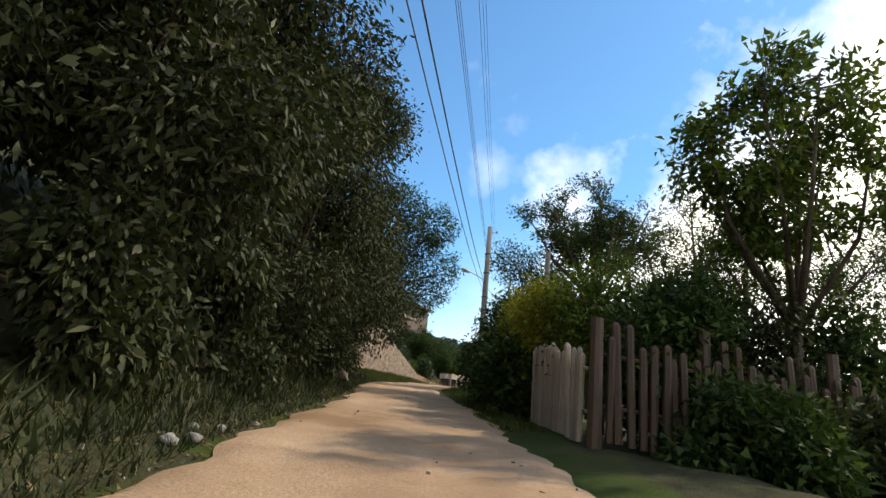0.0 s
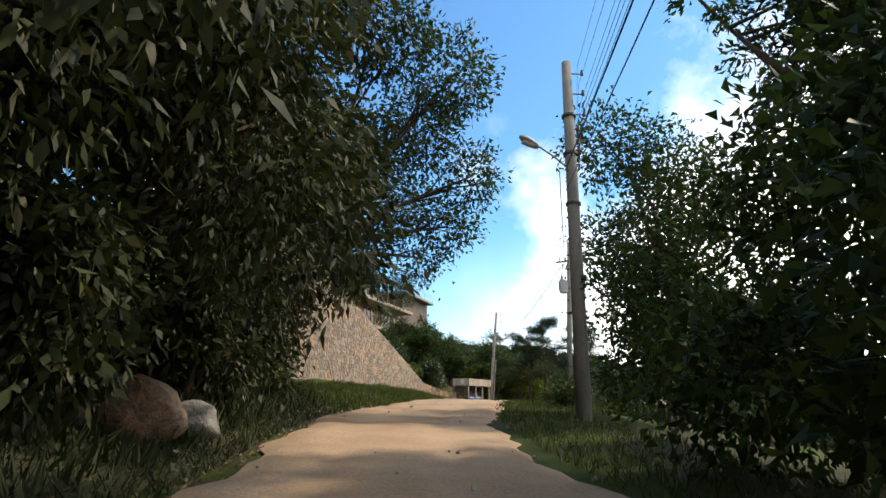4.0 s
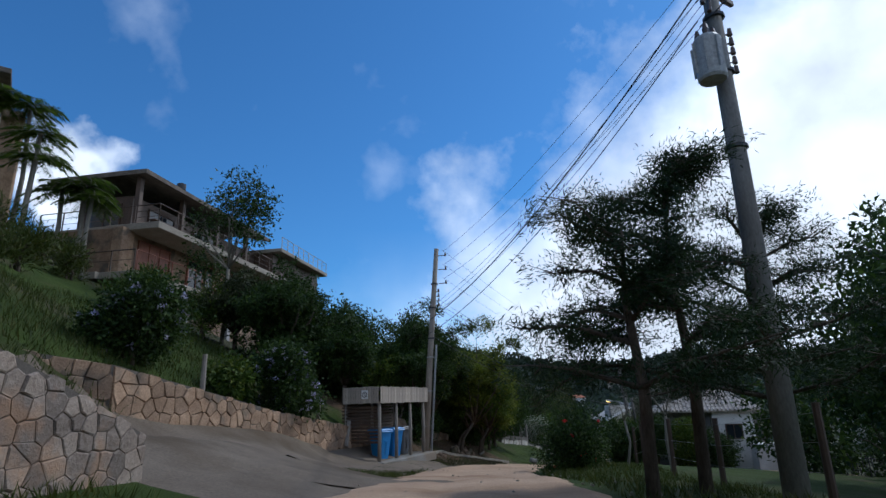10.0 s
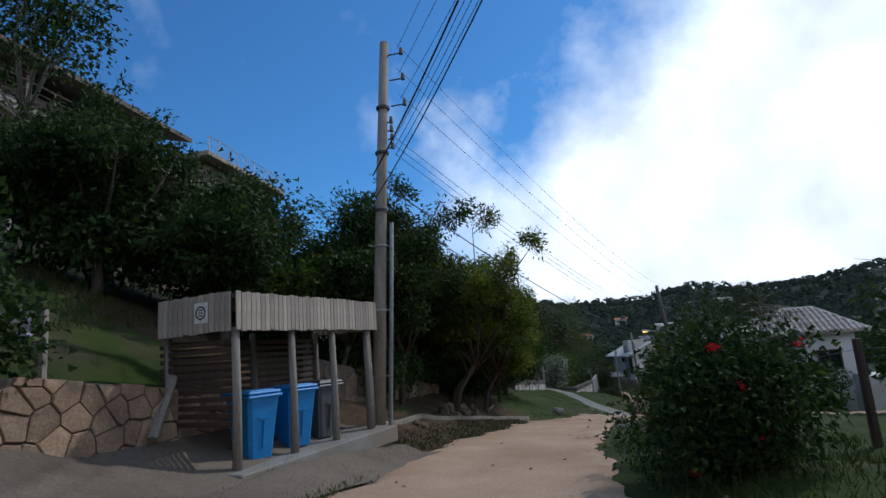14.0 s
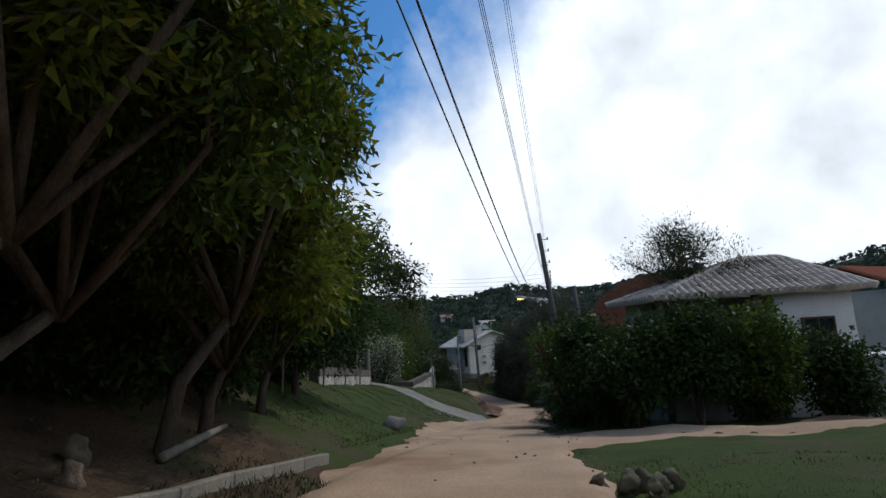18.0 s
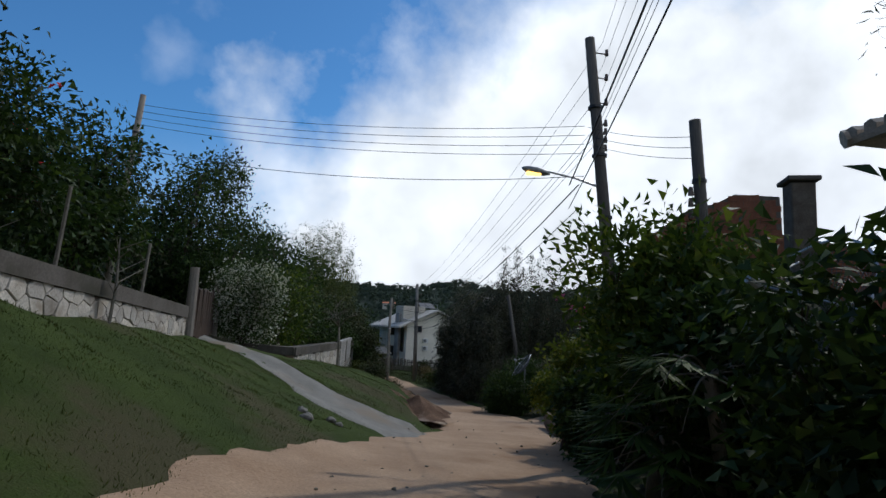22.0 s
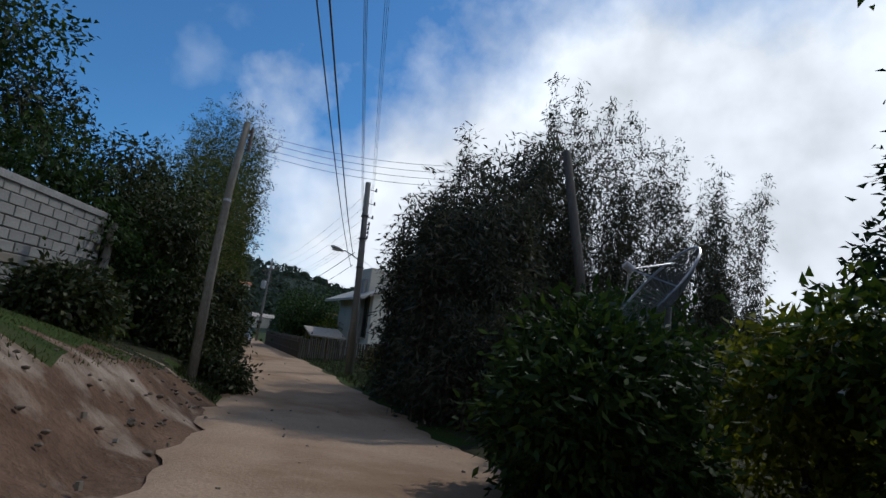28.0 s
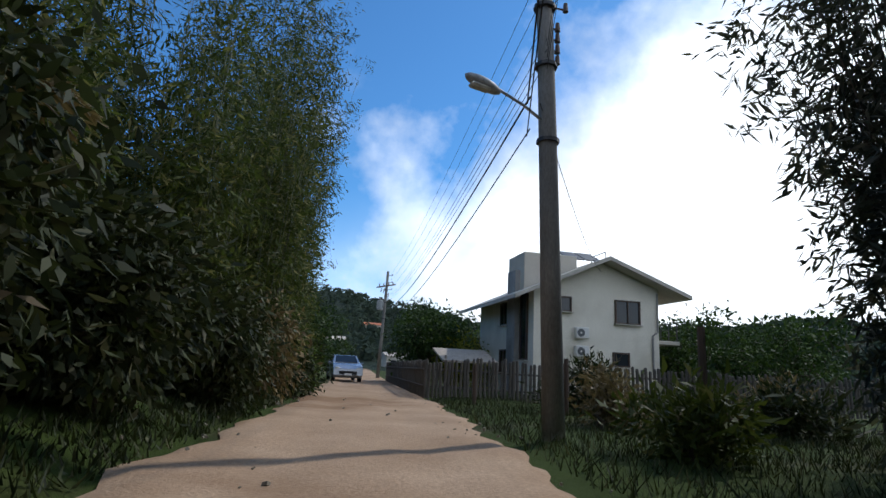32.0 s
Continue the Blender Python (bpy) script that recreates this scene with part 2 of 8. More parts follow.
M["bark_pale"] = surface("pale_bark", (0.17, 0.15, 0.12), (0.28, 0.255, 0.21), 5.0, 40.0, 0.95, 0.7, 0.015, squash=(1, 1, 0.3))
M["cable"] = plain("black_cable", (0.02, 0.02, 0.022), 0.6)
M["ceramic"] = plain("brown_ceramic", (0.08, 0.05, 0.035), 0.3)
M["steel"] = plain("galvanised_steel", (0.38, 0.39, 0.40), 0.45, 0.7)
M["mesh_grey"] = plain("mesh_grey", (0.13, 0.135, 0.135), 0.7, 0.2)
M["dark_steel"] = plain("dark_steel", (0.05, 0.05, 0.052), 0.5, 0.4)
M["trafo"] = plain("grey_enamel", (0.36, 0.37, 0.37), 0.5)
M["lamp_glass"] = plain("lamp_glass", (0.55, 0.55, 0.5), 0.2)
M["blue_bin"] = plain("blue_plastic", (0.03, 0.24, 0.58), 0.42, 0, 0.08)
M["grey_bin"] = plain("grey_plastic", (0.10, 0.105, 0.11), 0.45, 0, 0.1)
M["tyre"] = plain("black_rubber", (0.015, 0.015, 0.016), 0.8)
M["white_wall"] = surface("white_plaster", (0.66, 0.65, 0.62), (0.80, 0.79, 0.76), 0.8, 20.0, 0.9, 0.15, 0.004, stain=(0.58, 0.56, 0.51))
M["cream_wall"] = surface("cream_plaster", (0.52, 0.47, 0.38), (0.64, 0.585, 0.49), 0.8, 20.0, 0.9, 0.15, 0.004, stain=(0.46, 0.41, 0.33))
M["pale_wall"] = surface("pale_plaster", (0.74, 0.69, 0.58), (0.86, 0.81, 0.70), 0.8, 20.0, 0.9, 0.15, 0.004, stain=(0.64, 0.59, 0.49))
M["grey_wall"] = surface("grey_render", (0.27, 0.26, 0.245), (0.38, 0.37, 0.35), 0.8, 20.0, 0.92, 0.2, 0.004, stain=(0.20, 0.19, 0.175))
M["dark_render"] = surface("dark_render", (0.10, 0.088, 0.075), (0.165, 0.148, 0.13), 1.2, 24.0, 0.93, 0.3, 0.006, stain=(0.07, 0.065, 0.05))
M["brick"] = surface("hollow_brick", (0.16, 0.066, 0.042), (0.25, 0.112, 0.07), 4.0, 30.0, 0.93, 0.5, 0.01, vary=0.18)
M["tile"] = surface("roof_tile", (0.50, 0.43, 0.36), (0.66, 0.58, 0.50), 2.5, 25.0, 0.85, 0.4, 0.01, vary=0.2, stain=(0.28, 0.24, 0.20))
M["tile_red"] = surface("red_roof_tile", (0.36, 0.13, 0.07), (0.50, 0.21, 0.12), 2.5, 25.0, 0.85, 0.4, 0.01, vary=0.2)
M["fascia"] = surface("roof_edge", (0.48, 0.44, 0.38), (0.60, 0.56, 0.49), 1.5, 20.0, 0.85, 0.2, 0.005)
M["roof_dark"] = surface("weathered_roof", (0.10, 0.085, 0.07), (0.20, 0.17, 0.14), 2.0, 22.0, 0.88, 0.5, 0.01)
M["deck_edge"] = surface("deck_edge", (0.26, 0.225, 0.18), (0.36, 0.32, 0.26), 1.5, 20.0, 0.85, 0.3, 0.005)
M["wood_dark"] = surface("dark_wood", (0.045, 0.028, 0.018), (0.10, 0.06, 0.038), 6.0, 50.0, 0.6, 0.3, 0.004, squash=(1, 1, 0.15))
M["wood_red"] = surface("red_wood", (0.17, 0.05, 0.025), (0.27, 0.09, 0.045), 6.0, 50.0, 0.5, 0.3, 0.004, squash=(1, 1, 0.15))
M["sand"] = surface("pile_sand", (0.40, 0.37, 0.33), (0.54, 0.51, 0.46), 2.0, 45.0, 0.97, 0.5, 0.02)
M["gravel"] = surface("pile_gravel", (0.22, 0.24, 0.28), (0.36, 0.38, 0.42), 12.0, 70.0, 0.95, 0.9, 0.03)
M["flower_white"] = leafy("white_petal", (0.55, 0.55, 0.56), (0.82, 0.82, 0.82), 0.3)
M["flower_violet"] = leafy("violet_petal", (0.34, 0.30, 0.62), (0.62, 0.58, 0.85), 0.3)
M["flower_red"] = leafy("red_petal", (0.55, 0.015, 0.03), (0.75, 0.05, 0.06), 0.3)
M["flower_pink"] = leafy("magenta_petal", (0.5, 0.03, 0.25), (0.7, 0.10, 0.42), 0.3)
M["flower_blush"] = leafy("blush_petal", (0.55, 0.36, 0.42), (0.75, 0.58, 0.62), 0.3)
M["leaf_olive"] = leafy("olive_leaf", (0.016, 0.023, 0.009), (0.055, 0.068, 0.026), 0.2, (0.11, 0.11, 0.065), 0.1)
M["leaf_deep"] = leafy("deep_leaf", (0.016, 0.034, 0.01), (0.05, 0.085, 0.022), 0.28, (0.085, 0.13, 0.03), 0.1)
M["leaf_fresh"] = leafy("fresh_leaf", (0.03, 0.055, 0.01), (0.085, 0.13, 0.02), 0.35, (0.15, 0.18, 0.03), 0.13)
M["leaf_lime"] = leafy("lime_leaf", (0.06, 0.085, 0.012), (0.16, 0.19, 0.03), 0.4, (0.22, 0.22, 0.04), 0.12)
M["leaf_yellow"] = leafy("yellow_leaf", (0.10, 0.12, 0.012), (0.26, 0.25, 0.03), 0.45)
M["leaf_bamboo"] = leafy("bamboo_leaf", (0.035, 0.052, 0.014), (0.10, 0.125, 0.036), 0.4, (0.20, 0.19, 0.08), 0.12)
M["leaf_bamboo_dark"] = leafy("dark_bamboo_leaf", (0.03, 0.034, 0.026), (0.085, 0.09, 0.065), 0.3, (0.14, 0.13, 0.11), 0.2)
M["leaf_needle"] = leafy("cypress_needle", (0.012, 0.028, 0.012), (0.035, 0.06, 0.022), 0.15)
M["leaf_palm"] = leafy("palm_leaf", (0.04, 0.075, 0.018), (0.12, 0.17, 0.035), 0.35)
M["leaf_palm_gold"] = leafy("golden_palm_leaf", (0.09, 0.11, 0.012), (0.24, 0.23, 0.04), 0.45)
M["leaf_grass"] = leafy("grass_blade", (0.034, 0.05, 0.011), (0.08, 0.10, 0.022), 0.25, (0.13, 0.125, 0.045), 0.1)
M["bamboo_culm"] = plain("bamboo_culm", (0.06, 0.075, 0.025), 0.6)
M["leaf_dry"] = leafy("dry_leaf", (0.12, 0.085, 0.045), (0.24, 0.18, 0.10), 0.25)
M["leaf_white"] = leafy("pale_flowering_leaf", (0.03, 0.055, 0.02), (0.08, 0.12, 0.04), 0.3, (0.62, 0.62, 0.58), 0.33)
# far treetops: bluish, lifted leaf colour stands in for haze
M["leaf_far"] = leafy("hazed_treetop", (0.045, 0.062, 0.055), (0.07, 0.09, 0.075), 0.3, gloss=0.0)
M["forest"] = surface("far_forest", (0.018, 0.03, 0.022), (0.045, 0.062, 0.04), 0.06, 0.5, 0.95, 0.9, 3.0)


def glass_build(nt, bsdf):
    bsdf.inputs["Base Color"].default_value = (0.02, 0.024, 0.03, 1)
    bsdf.inputs["Roughness"].default_value = 0.08
    bsdf.inputs["Metallic"].default_value = 0.0


M["window_glass"] = material("window_glass", glass_build)


def amber_build(nt, bsdf):
    bsdf.inputs["Base Color"].default_value = (0.9, 0.6, 0.2, 1)
    bsdf.inputs["Emission Color"].default_value = (1.0, 0.55, 0.12, 1)
    bsdf.inputs["Emission Strength"].default_value = 6.0


M["lamp_lit"] = material("lit_sodium_lamp", amber_build)


def paint_build(colour, rough=0.25, metal=0.5):
    def build(nt, bsdf):
        bsdf.inputs["Base Color"].default_value = (*colour, 1)
        bsdf.inputs["Roughness"].default_value, bsdf.inputs["Metallic"].default_value = rough, metal
        bsdf.inputs["Coat Weight"].default_value = 0.6
    return build


M["silver_paint"] = material("silver_car_paint", paint_build((0.42, 0.45, 0.50)))

# ---- mesh helpers ----


class G:
    """A growing mesh: boxes, tubes, sheets."""

    def __init__(self):
        self.v, self.f = [], []

    def add(self, verts, faces):
        n = len(self.v)
        self.v.extend(tuple(p) for p in verts)
        self.f.extend(tuple(i + n for i in f) for f in faces)
        return self

    def box(self, c, size, rz=0.0, m=None, bevel=0.0):
        hx, hy, hz = (s / 2 for s in size)
        mat = m if m is not None else Matrix.Translation(c) @ Matrix.Rotation(rz, 4, "Z")
        if not bevel:
            vs = [Vector((x * hx, y * hy, z * hz)) for x in (-1, 1) for y in (-1, 1) for z in (-1, 1)]
            fs = [(0, 1, 3, 2), (4, 6, 7, 5), (0, 4, 5, 1), (2, 3, 7, 6), (0, 2, 6, 4), (1, 5, 7, 3)]
        else:
            b, vs, fs = bevel, [], []
            idx = {}
            for x in (-1, 1):
                for y in (-1, 1):
                    for z in (-1, 1):
                        for a in range(3):
                            o = [hx - b, hy - b, hz - b]
                            o[a] += b
                            idx[x, y, z, a] = len(vs)
                            vs.append(Vector((x * o[0], y * o[1], z * o[2])))
            for a in range(3):
                u, w = (a + 1) % 3, (a + 2) % 3
                for s in (-1, 1):
                    q = []
                    for su, sw in ((-1, -1), (1, -1), (1, 1), (-1, 1)):
                        k = [0, 0, 0]
                        k[a], k[u], k[w] = s, su, sw
                        q.append(idx[k[0], k[1], k[2], a])
                    fs.append(tuple(q if s > 0 else q[::-1]))
                for su in (-1, 1):
                    for sw in (-1, 1):
                        k0, k1 = [0, 0, 0], [0, 0, 0]
                        k0[a], k1[a] = -1, 1
                        k0[u] = k1[u] = su
                        k0[w] = k1[w] = sw
                        q = [idx[(*k0, u)], idx[(*k1, u)], idx[(*k1, w)], idx[(*k0, w)]]
                        fs.append(tuple(q if su * sw > 0 else q[::-1]))
            for x in (-1, 1):
                for y in (-1, 1):
                    for z in (-1, 1):
                        q = [idx[x, y, z, a] for a in range(3)]
                        fs.append(tuple(q if x * y * z > 0 else q[::-1]))
        return self.add([mat @ p for p in vs], fs)

    def tube(self, pts, radii, n=8, cap=True):
        pts = [Vector(p) for p in pts]
        if isinstance(radii, (int, float)):
            radii = [radii] * len(pts)
        rings = []
        side = None
        for i, p in enumerate(pts):
            d = (pts[min(i + 1, len(pts) - 1)] - pts[max(i - 1, 0)]).normalized()
            if side is None:
                side = d.orthogonal().normalized()
            side = (side - d * side.dot(d)).normalized()
            up = d.cross(side)
            rings.append([p + (side * math.cos(TAU * k / n) + up * math.sin(TAU * k / n)) * radii[i] for k in range(n)])
        vs = [q for r in rings for q in r]
        fs = [(i * n + k, i * n + (k + 1) % n, (i + 1) * n + (k + 1) % n, (i + 1) * n + k) for i in range(len(pts) - 1) for k in range(n)]
        if cap:
            fs += [tuple(range(n))[::-1], tuple((len(pts) - 1) * n + k for k in range(n))]
        return self.add(vs, fs)

    def slab(self, outline, z0, z1):
        """An upright prism over a flat outline (counter-clockwise)."""
        n = len(outline)
        vs = [(x, y, z0) for x, y in outline] + [(x, y, z1) for x, y in outline]
        fs = [tuple(range(n))[::-1], tuple(range(n, 2 * n))] + [(i, (i + 1) % n, n + (i + 1) % n, n + i) for i in range(n)]
        return self.add(vs, fs)

    def rock(self, c, size, seed, rough=0.25, n=2):
        bm = bmesh.new()
        bmesh.ops.create_icosphere(bm, subdivisions=n, radius=1.0)
        for q in bm.verts:
            k = 1 + rough * 2 * noise.noise(q.co * 1.1 + Vector((seed * 7.3, seed * 3.1, seed))) + rough * 0.6 * noise.noise(q.co * 3 + Vector((seed, 0, 0)))
            q.co = Vector(c) + Vector((q.co.x * size[0], q.co.y * size[1], q.co.z * size[2])) * k
        bm.verts.index_update()
        self.add([q.co for q in bm.verts], [[q.index for q in f.verts] for f in bm.faces])
        bm.free()
        return self

    def mesh(self, name, mat, smooth=False):
        me = bpy.data.meshes.new(name)
        me.from_pydata(self.v, [], self.f)
        if mat:
            me.materials.append(mat)
        if smooth:
            me.polygons.foreach_set("use_smooth", [True] * len(me.polygons))
        me.update()
        return me


def thing(name, label, category, at=(0, 0, 0), rz=0.0, group="", kind=""):
    ob = new(name)
    ob.empty_display_size = 0.2
    ob.matrix_basis = Matrix.Translation(at) @ Matrix.Rotation(rz, 4, "Z")
    return tagged(ob, label, category, group, kind)


def part(name, g, mat, parent, label="", smooth=False):
    """One mesh under a thing or a part, in the parent's own axes."""
    me = g if isinstance(g, bpy.types.Mesh) else g.mesh(name, mat, smooth)
    ob = new(name, me)
    ob.parent = parent
    if label:
        ob["label"] = label
    return ob


def solid(name, g, mat, label, category, kind="", group="", smooth=False):
    """A thing of one mesh, in the world's axes."""
    return tagged(new(name, g.mesh(name, mat, smooth)), label, category, group, kind)


def np_mesh(name, v, f, mat):
    """A mesh from arrays of corners and of equal-sided faces."""
    me = bpy.data.meshes.new(name)
    n, k = f.shape
    me.vertices.add(len(v))
    me.vertices.foreach_set("co", np.ascontiguousarray(v, dtype=np.float32).ravel())
    me.loops.add(n * k)
    me.loops.foreach_set("vertex_index", np.ascontiguousarray(f, dtype=np.int32).ravel())
    me.polygons.add(n)
    me.polygons.foreach_set("loop_start", np.arange(0, n * k, k, dtype=np.int32))
    me.update(calc_edges=True)
    me.validate()
    if mat:
        me.materials.append(mat)
    return me

# ---- lie of the land ----
# road centre, x, y, height
CENTRE = [
    (12.0, -61.0, -3.1), (7.2, -31.4, -1.62), (5.5, -23.0, -1.30), (4.5, -13.7, -0.90), (2.5, -0.6, -0.18), (3.0, 3.6, -0.09),
    (3.4, 9.4, 0.17), (3.8, 14.3, 0.18), (4.8, 18.9, 0.28), (5.5, 23.3, 0.0), (6.1, 29.2, -0.68), (7.8, 36.3, -1.18), (10.2, 42.4, -1.89),
    (12.8, 48.6, -2.56), (15.6, 54.3, -3.36), (18.5, 59.8, -4.29), (21.9, 65.0, -5.07), (26.3, 71.2, -5.93), (30.0, 77.6, -6.72),
    (31.6, 81.8, -7.04), (32.6, 85.9, -7.35), (33.4, 90.4, -7.42), (34.0, 93.4, -7.4), (35.4, 107.0, -7.45), (37.3, 134.0, -7.6), (42.0, 190.0, -7.8), (52.0, 300.0, -8.2),
]
CEN = np.array(CENTRE)
SEG = np.linalg.norm(np.diff(CEN[:, :2], axis=0), axis=1)
STA = np.r_[0, np.cumsum(SEG)]


def smooth_centre():
    """The centre line resampled every half metre and rounded off."""
    s = np.arange(0, STA[-1], 0.5)
    p = np.stack([np.interp(s, STA, CEN[:, k]) for k in range(3)], 1)
    for _ in range(3):
        q = p.copy()
        for k in range(-4, 5):
            q[4:-4] += p[4 + k:len(p) - 4 + k] if k else 0
        q[4:-4] /= 9
        p = q
    return s, p


LINE_S, LINE = smooth_centre()
TAN = np.gradient(LINE[:, :2], axis=0)
TAN /= np.linalg.norm(TAN, axis=1)[:, None]


def locate(x, y):
    """Station along the road, distance to its right, road height, for arrays of points."""
    x, y = np.atleast_1d(np.asarray(x, float)), np.atleast_1d(np.asarray(y, float))
    s, d, z = np.empty(len(x)), np.empty(len(x)), np.empty(len(x))
    coarse = LINE[::2]
    for a in range(0, len(x), 4000):
        sl = slice(a, a + 4000)
        dx, dy = x[sl, None] - coarse[None, :, 0], y[sl, None] - coarse[None, :, 1]
        i = np.argmin(dx * dx + dy * dy, axis=1) * 2
        t, q = TAN[i], LINE[i]
        along = (x[sl] - q[:, 0]) * t[:, 0] + (y[sl] - q[:, 1]) * t[:, 1]
        side = (x[sl] - q[:, 0]) * t[:, 1] - (y[sl] - q[:, 1]) * t[:, 0]
        s[sl] = LINE_S[i] + np.clip(along, -1.2, 1.2)
        far = np.hypot(x[sl] - q[:, 0], y[sl] - q[:, 1])
        d[sl] = np.where(np.abs(along) < 1.3, side, np.sign(side) * far)
        z[sl] = np.interp(s[sl], LINE_S, LINE[:, 2])
    return s, d, z


DIST = [-60, -30, -14, -8, -6, -5, -4, -3, -2, 2, 3, 4, 6, 10, 20, 45, 80]
PROFILE = {
    0: [20, 13, 7, 4, 2.3, 1.5, 0.9, 0.45, 0.08, 0, 0.05, 0.1, -0.1, -0.8, -2.5, -7, -10],
    58: [20, 13, 7, 4, 2.3, 1.5, 0.9, 0.45, 0.08, 0, 0.05, 0.1, -0.1, -0.8, -2.5, -7, -10],
    63: [24, 16, 7, 1.2, 0.9, 0.85, 0.7, 0.4, 0.08, 0, 0, 0, -0.2, -1, -3, -7, -10],
    72: [22, 15, 6.5, 3.0, 0.85, 0.7, 0.55, 0.35, 0.05, 0, -0.05, -0.1, -0.4, -1.2, -3, -7, -10],
    80: [22, 14, 6.2, 2.0, 1.25, 0.9, 0.5, 0.25, 0.05, 0, -0.05, -0.15, -0.5, -1.2, -3, -6, -9],
    86: [22, 14, 6.2, 2.6, 1.2, 0.85, 0.5, 0.25, 0.05, 0, -0.05, -0.15, -0.5, -1.0, -2.6, -6, -9],
    93: [22, 14, 6.2, 3.0, 1.9, 0.75, 0.32, 0.22, 0.05, 0, 0.1, 0.15, -0.1, -0.6, -2.0, -5, -9],
    97: [22, 14, 6.2, 3.4, 2.4, 1.4, 0.9, 0.45, 0.05, 0, 0.1, 0.1, 0, -0.4, -1.6, -5, -9],
    106: [20, 12, 5.5, 3.3, 1.9, 1.4, 0.9, 0.45, 0.05, 0, 0.1, 0.15, 0.1, -0.1, -0.8, -4, -8],
    116: [18, 10, 4.4, 2.9, 1.9, 1.4, 0.95, 0.5, 0.1, 0, 0, 0, 0, 0, -0.4, -3, -7],
    126: [16, 9, 4.0, 2.6, 2.0, 1.5, 0.95, 0.5, 0.1, 0, 0.15, 0.2, 0.2, 0.2, 0, -2, -6],
    135: [16, 9, 3.6, 2.2, 1.5, 1.0, 0.6, 0.3, 0.05, 0, 0.1, 0.15, 0.2, 0.2, 0, -1.5, -5],
    140: [16, 9, 3.6, 2.3, 1.9, 1.6, 1.2, 0.6, 0.05, 0, 0, 0, 0.05, 0.2, 0, -1, -4],
    146: [15, 9, 3.6, 2.4, 2.1, 1.9, 1.6, 1.2, 0.2, 0, 0, 0, 0.05, 0.2, 0, -1, -4],
    154: [14, 8, 3.4, 2.2, 1.9, 1.7, 1.4, 1.0, 0.15, 0, 0, 0, 0.1, 0.1, 0, -1, -3],
    160: [13, 7, 3.0, 1.7, 1.4, 1.2, 1.0, 0.7, 0.1, 0, 0.1, 0.1, 0.1, 0.1, 0, -1, -3],
    170: [12, 6, 2.2, 1.2, 0.9, 0.75, 0.6, 0.4, 0.06, 0, 0.1, 0.1, 0.1, 0.1, 0, -1, -3],
    200: [9, 4, 1.2, 0.6, 0.4, 0.35, 0.3, 0.2, 0.05, 0, 0.05, 0.05, 0, 0, 0, -1, -3],
    400: [9, 4, 1.2, 0.6, 0.4, 0.35, 0.3, 0.2, 0.05, 0, 0.05, 0.05, 0, 0, 0, -1, -3],
}
PS = np.array(list(PROFILE))
PH = np.array(list(PROFILE.values()), float)
# one more column at the foot of the low wall
PH = np.insert(PH, 4, (PH[:, 3] + PH[:, 4]) / 2, 1)
DIST.insert(4, -7)
PH[list(PROFILE).index(80), 4:6] = 1.2, 1.0
PH[list(PROFILE).index(86), 4:6] = 1.3, 0.85


def wave(x, y, k, seed=0.0):
    """A cheap smooth ripple between -1 and 1."""
    return (np.sin(x * k + seed) * np.cos(y * k * 0.83 + seed * 1.7) + np.sin((x * 0.6 + y * 0.8) * k * 1.9 + seed * 0.6) * 0.6) / 1.6


def ground_z(x, y):
    x, y = np.atleast_1d(np.asarray(x, float)), np.atleast_1d(np.asarray(y, float))
    s, d, z = locate(x, y)
    cols = np.stack([np.interp(s, PS, PH[:, k]) for k in range(len(DIST))], 1)
    j = np.clip(np.searchsorted(DIST, d) - 1, 0, len(DIST) - 2)
    da = np.array(DIST, float)
    u = np.clip((d - da[j]) / (da[j + 1] - da[j]), 0, 1)
    r = np.arange(len(x))
    h = cols[r, j] * (1 - u) + cols[r, j + 1] * u
    off = np.clip((np.abs(d) - 2) / 3, 0, 1) * np.where((s > 79) & (s < 99) & (d < 0) & (d > -8), 0.15, 1.0)
    near = z + h + off * (0.10 * wave(x, y, 1.3) + 0.05 * wave(x, y, 3.1, 2.0))
    # far hills in a ring round the valley
    cx, cy = 34.0, 100.0
    rad, az = np.hypot(x - cx, y - cy), np.arctan2(x - cx, y - cy)
    ridge = np.interp(np.degrees(az), [-180, -60, -12, 0, 8, 14, 20, 26, 31, 36, 42, 50, 70, 120, 180], [40, 56, 74, 66, 54, 47, 40, 42, 47, 41, 47, 44, 48, 44, 40]) - 6 + 3 * np.sin(az * 17) + 1.5 * np.sin(az * 41)
    k = np.clip((rad - 170) / 420, 0, 1)
    k = k * k * (3 - 2 * k)
    hills = -9 + (ridge + 9) * k + 5 * k * wave(x, y, 0.03, 1.0)
    m = np.clip((np.abs(d) - 60) / 110, 0, 1)
    m = np.maximum(m, np.clip((y - 200) / 120, 0, 1))
    m = m * m * (3 - 2 * m)
    return near * (1 - m) + hills * m


def gz(x, y):
    return float(ground_z(x, y)[0])


def rd(s, d, dz=0.0):
    """A point from its station along the road and its distance to the right."""
    i = int(np.clip(round(s / 0.5), 0, len(LINE) - 1))
    x, y = LINE[i, 0] + TAN[i, 1] * d, LINE[i, 1] - TAN[i, 0] * d
    return Vector((x, y, gz(x, y) + dz))


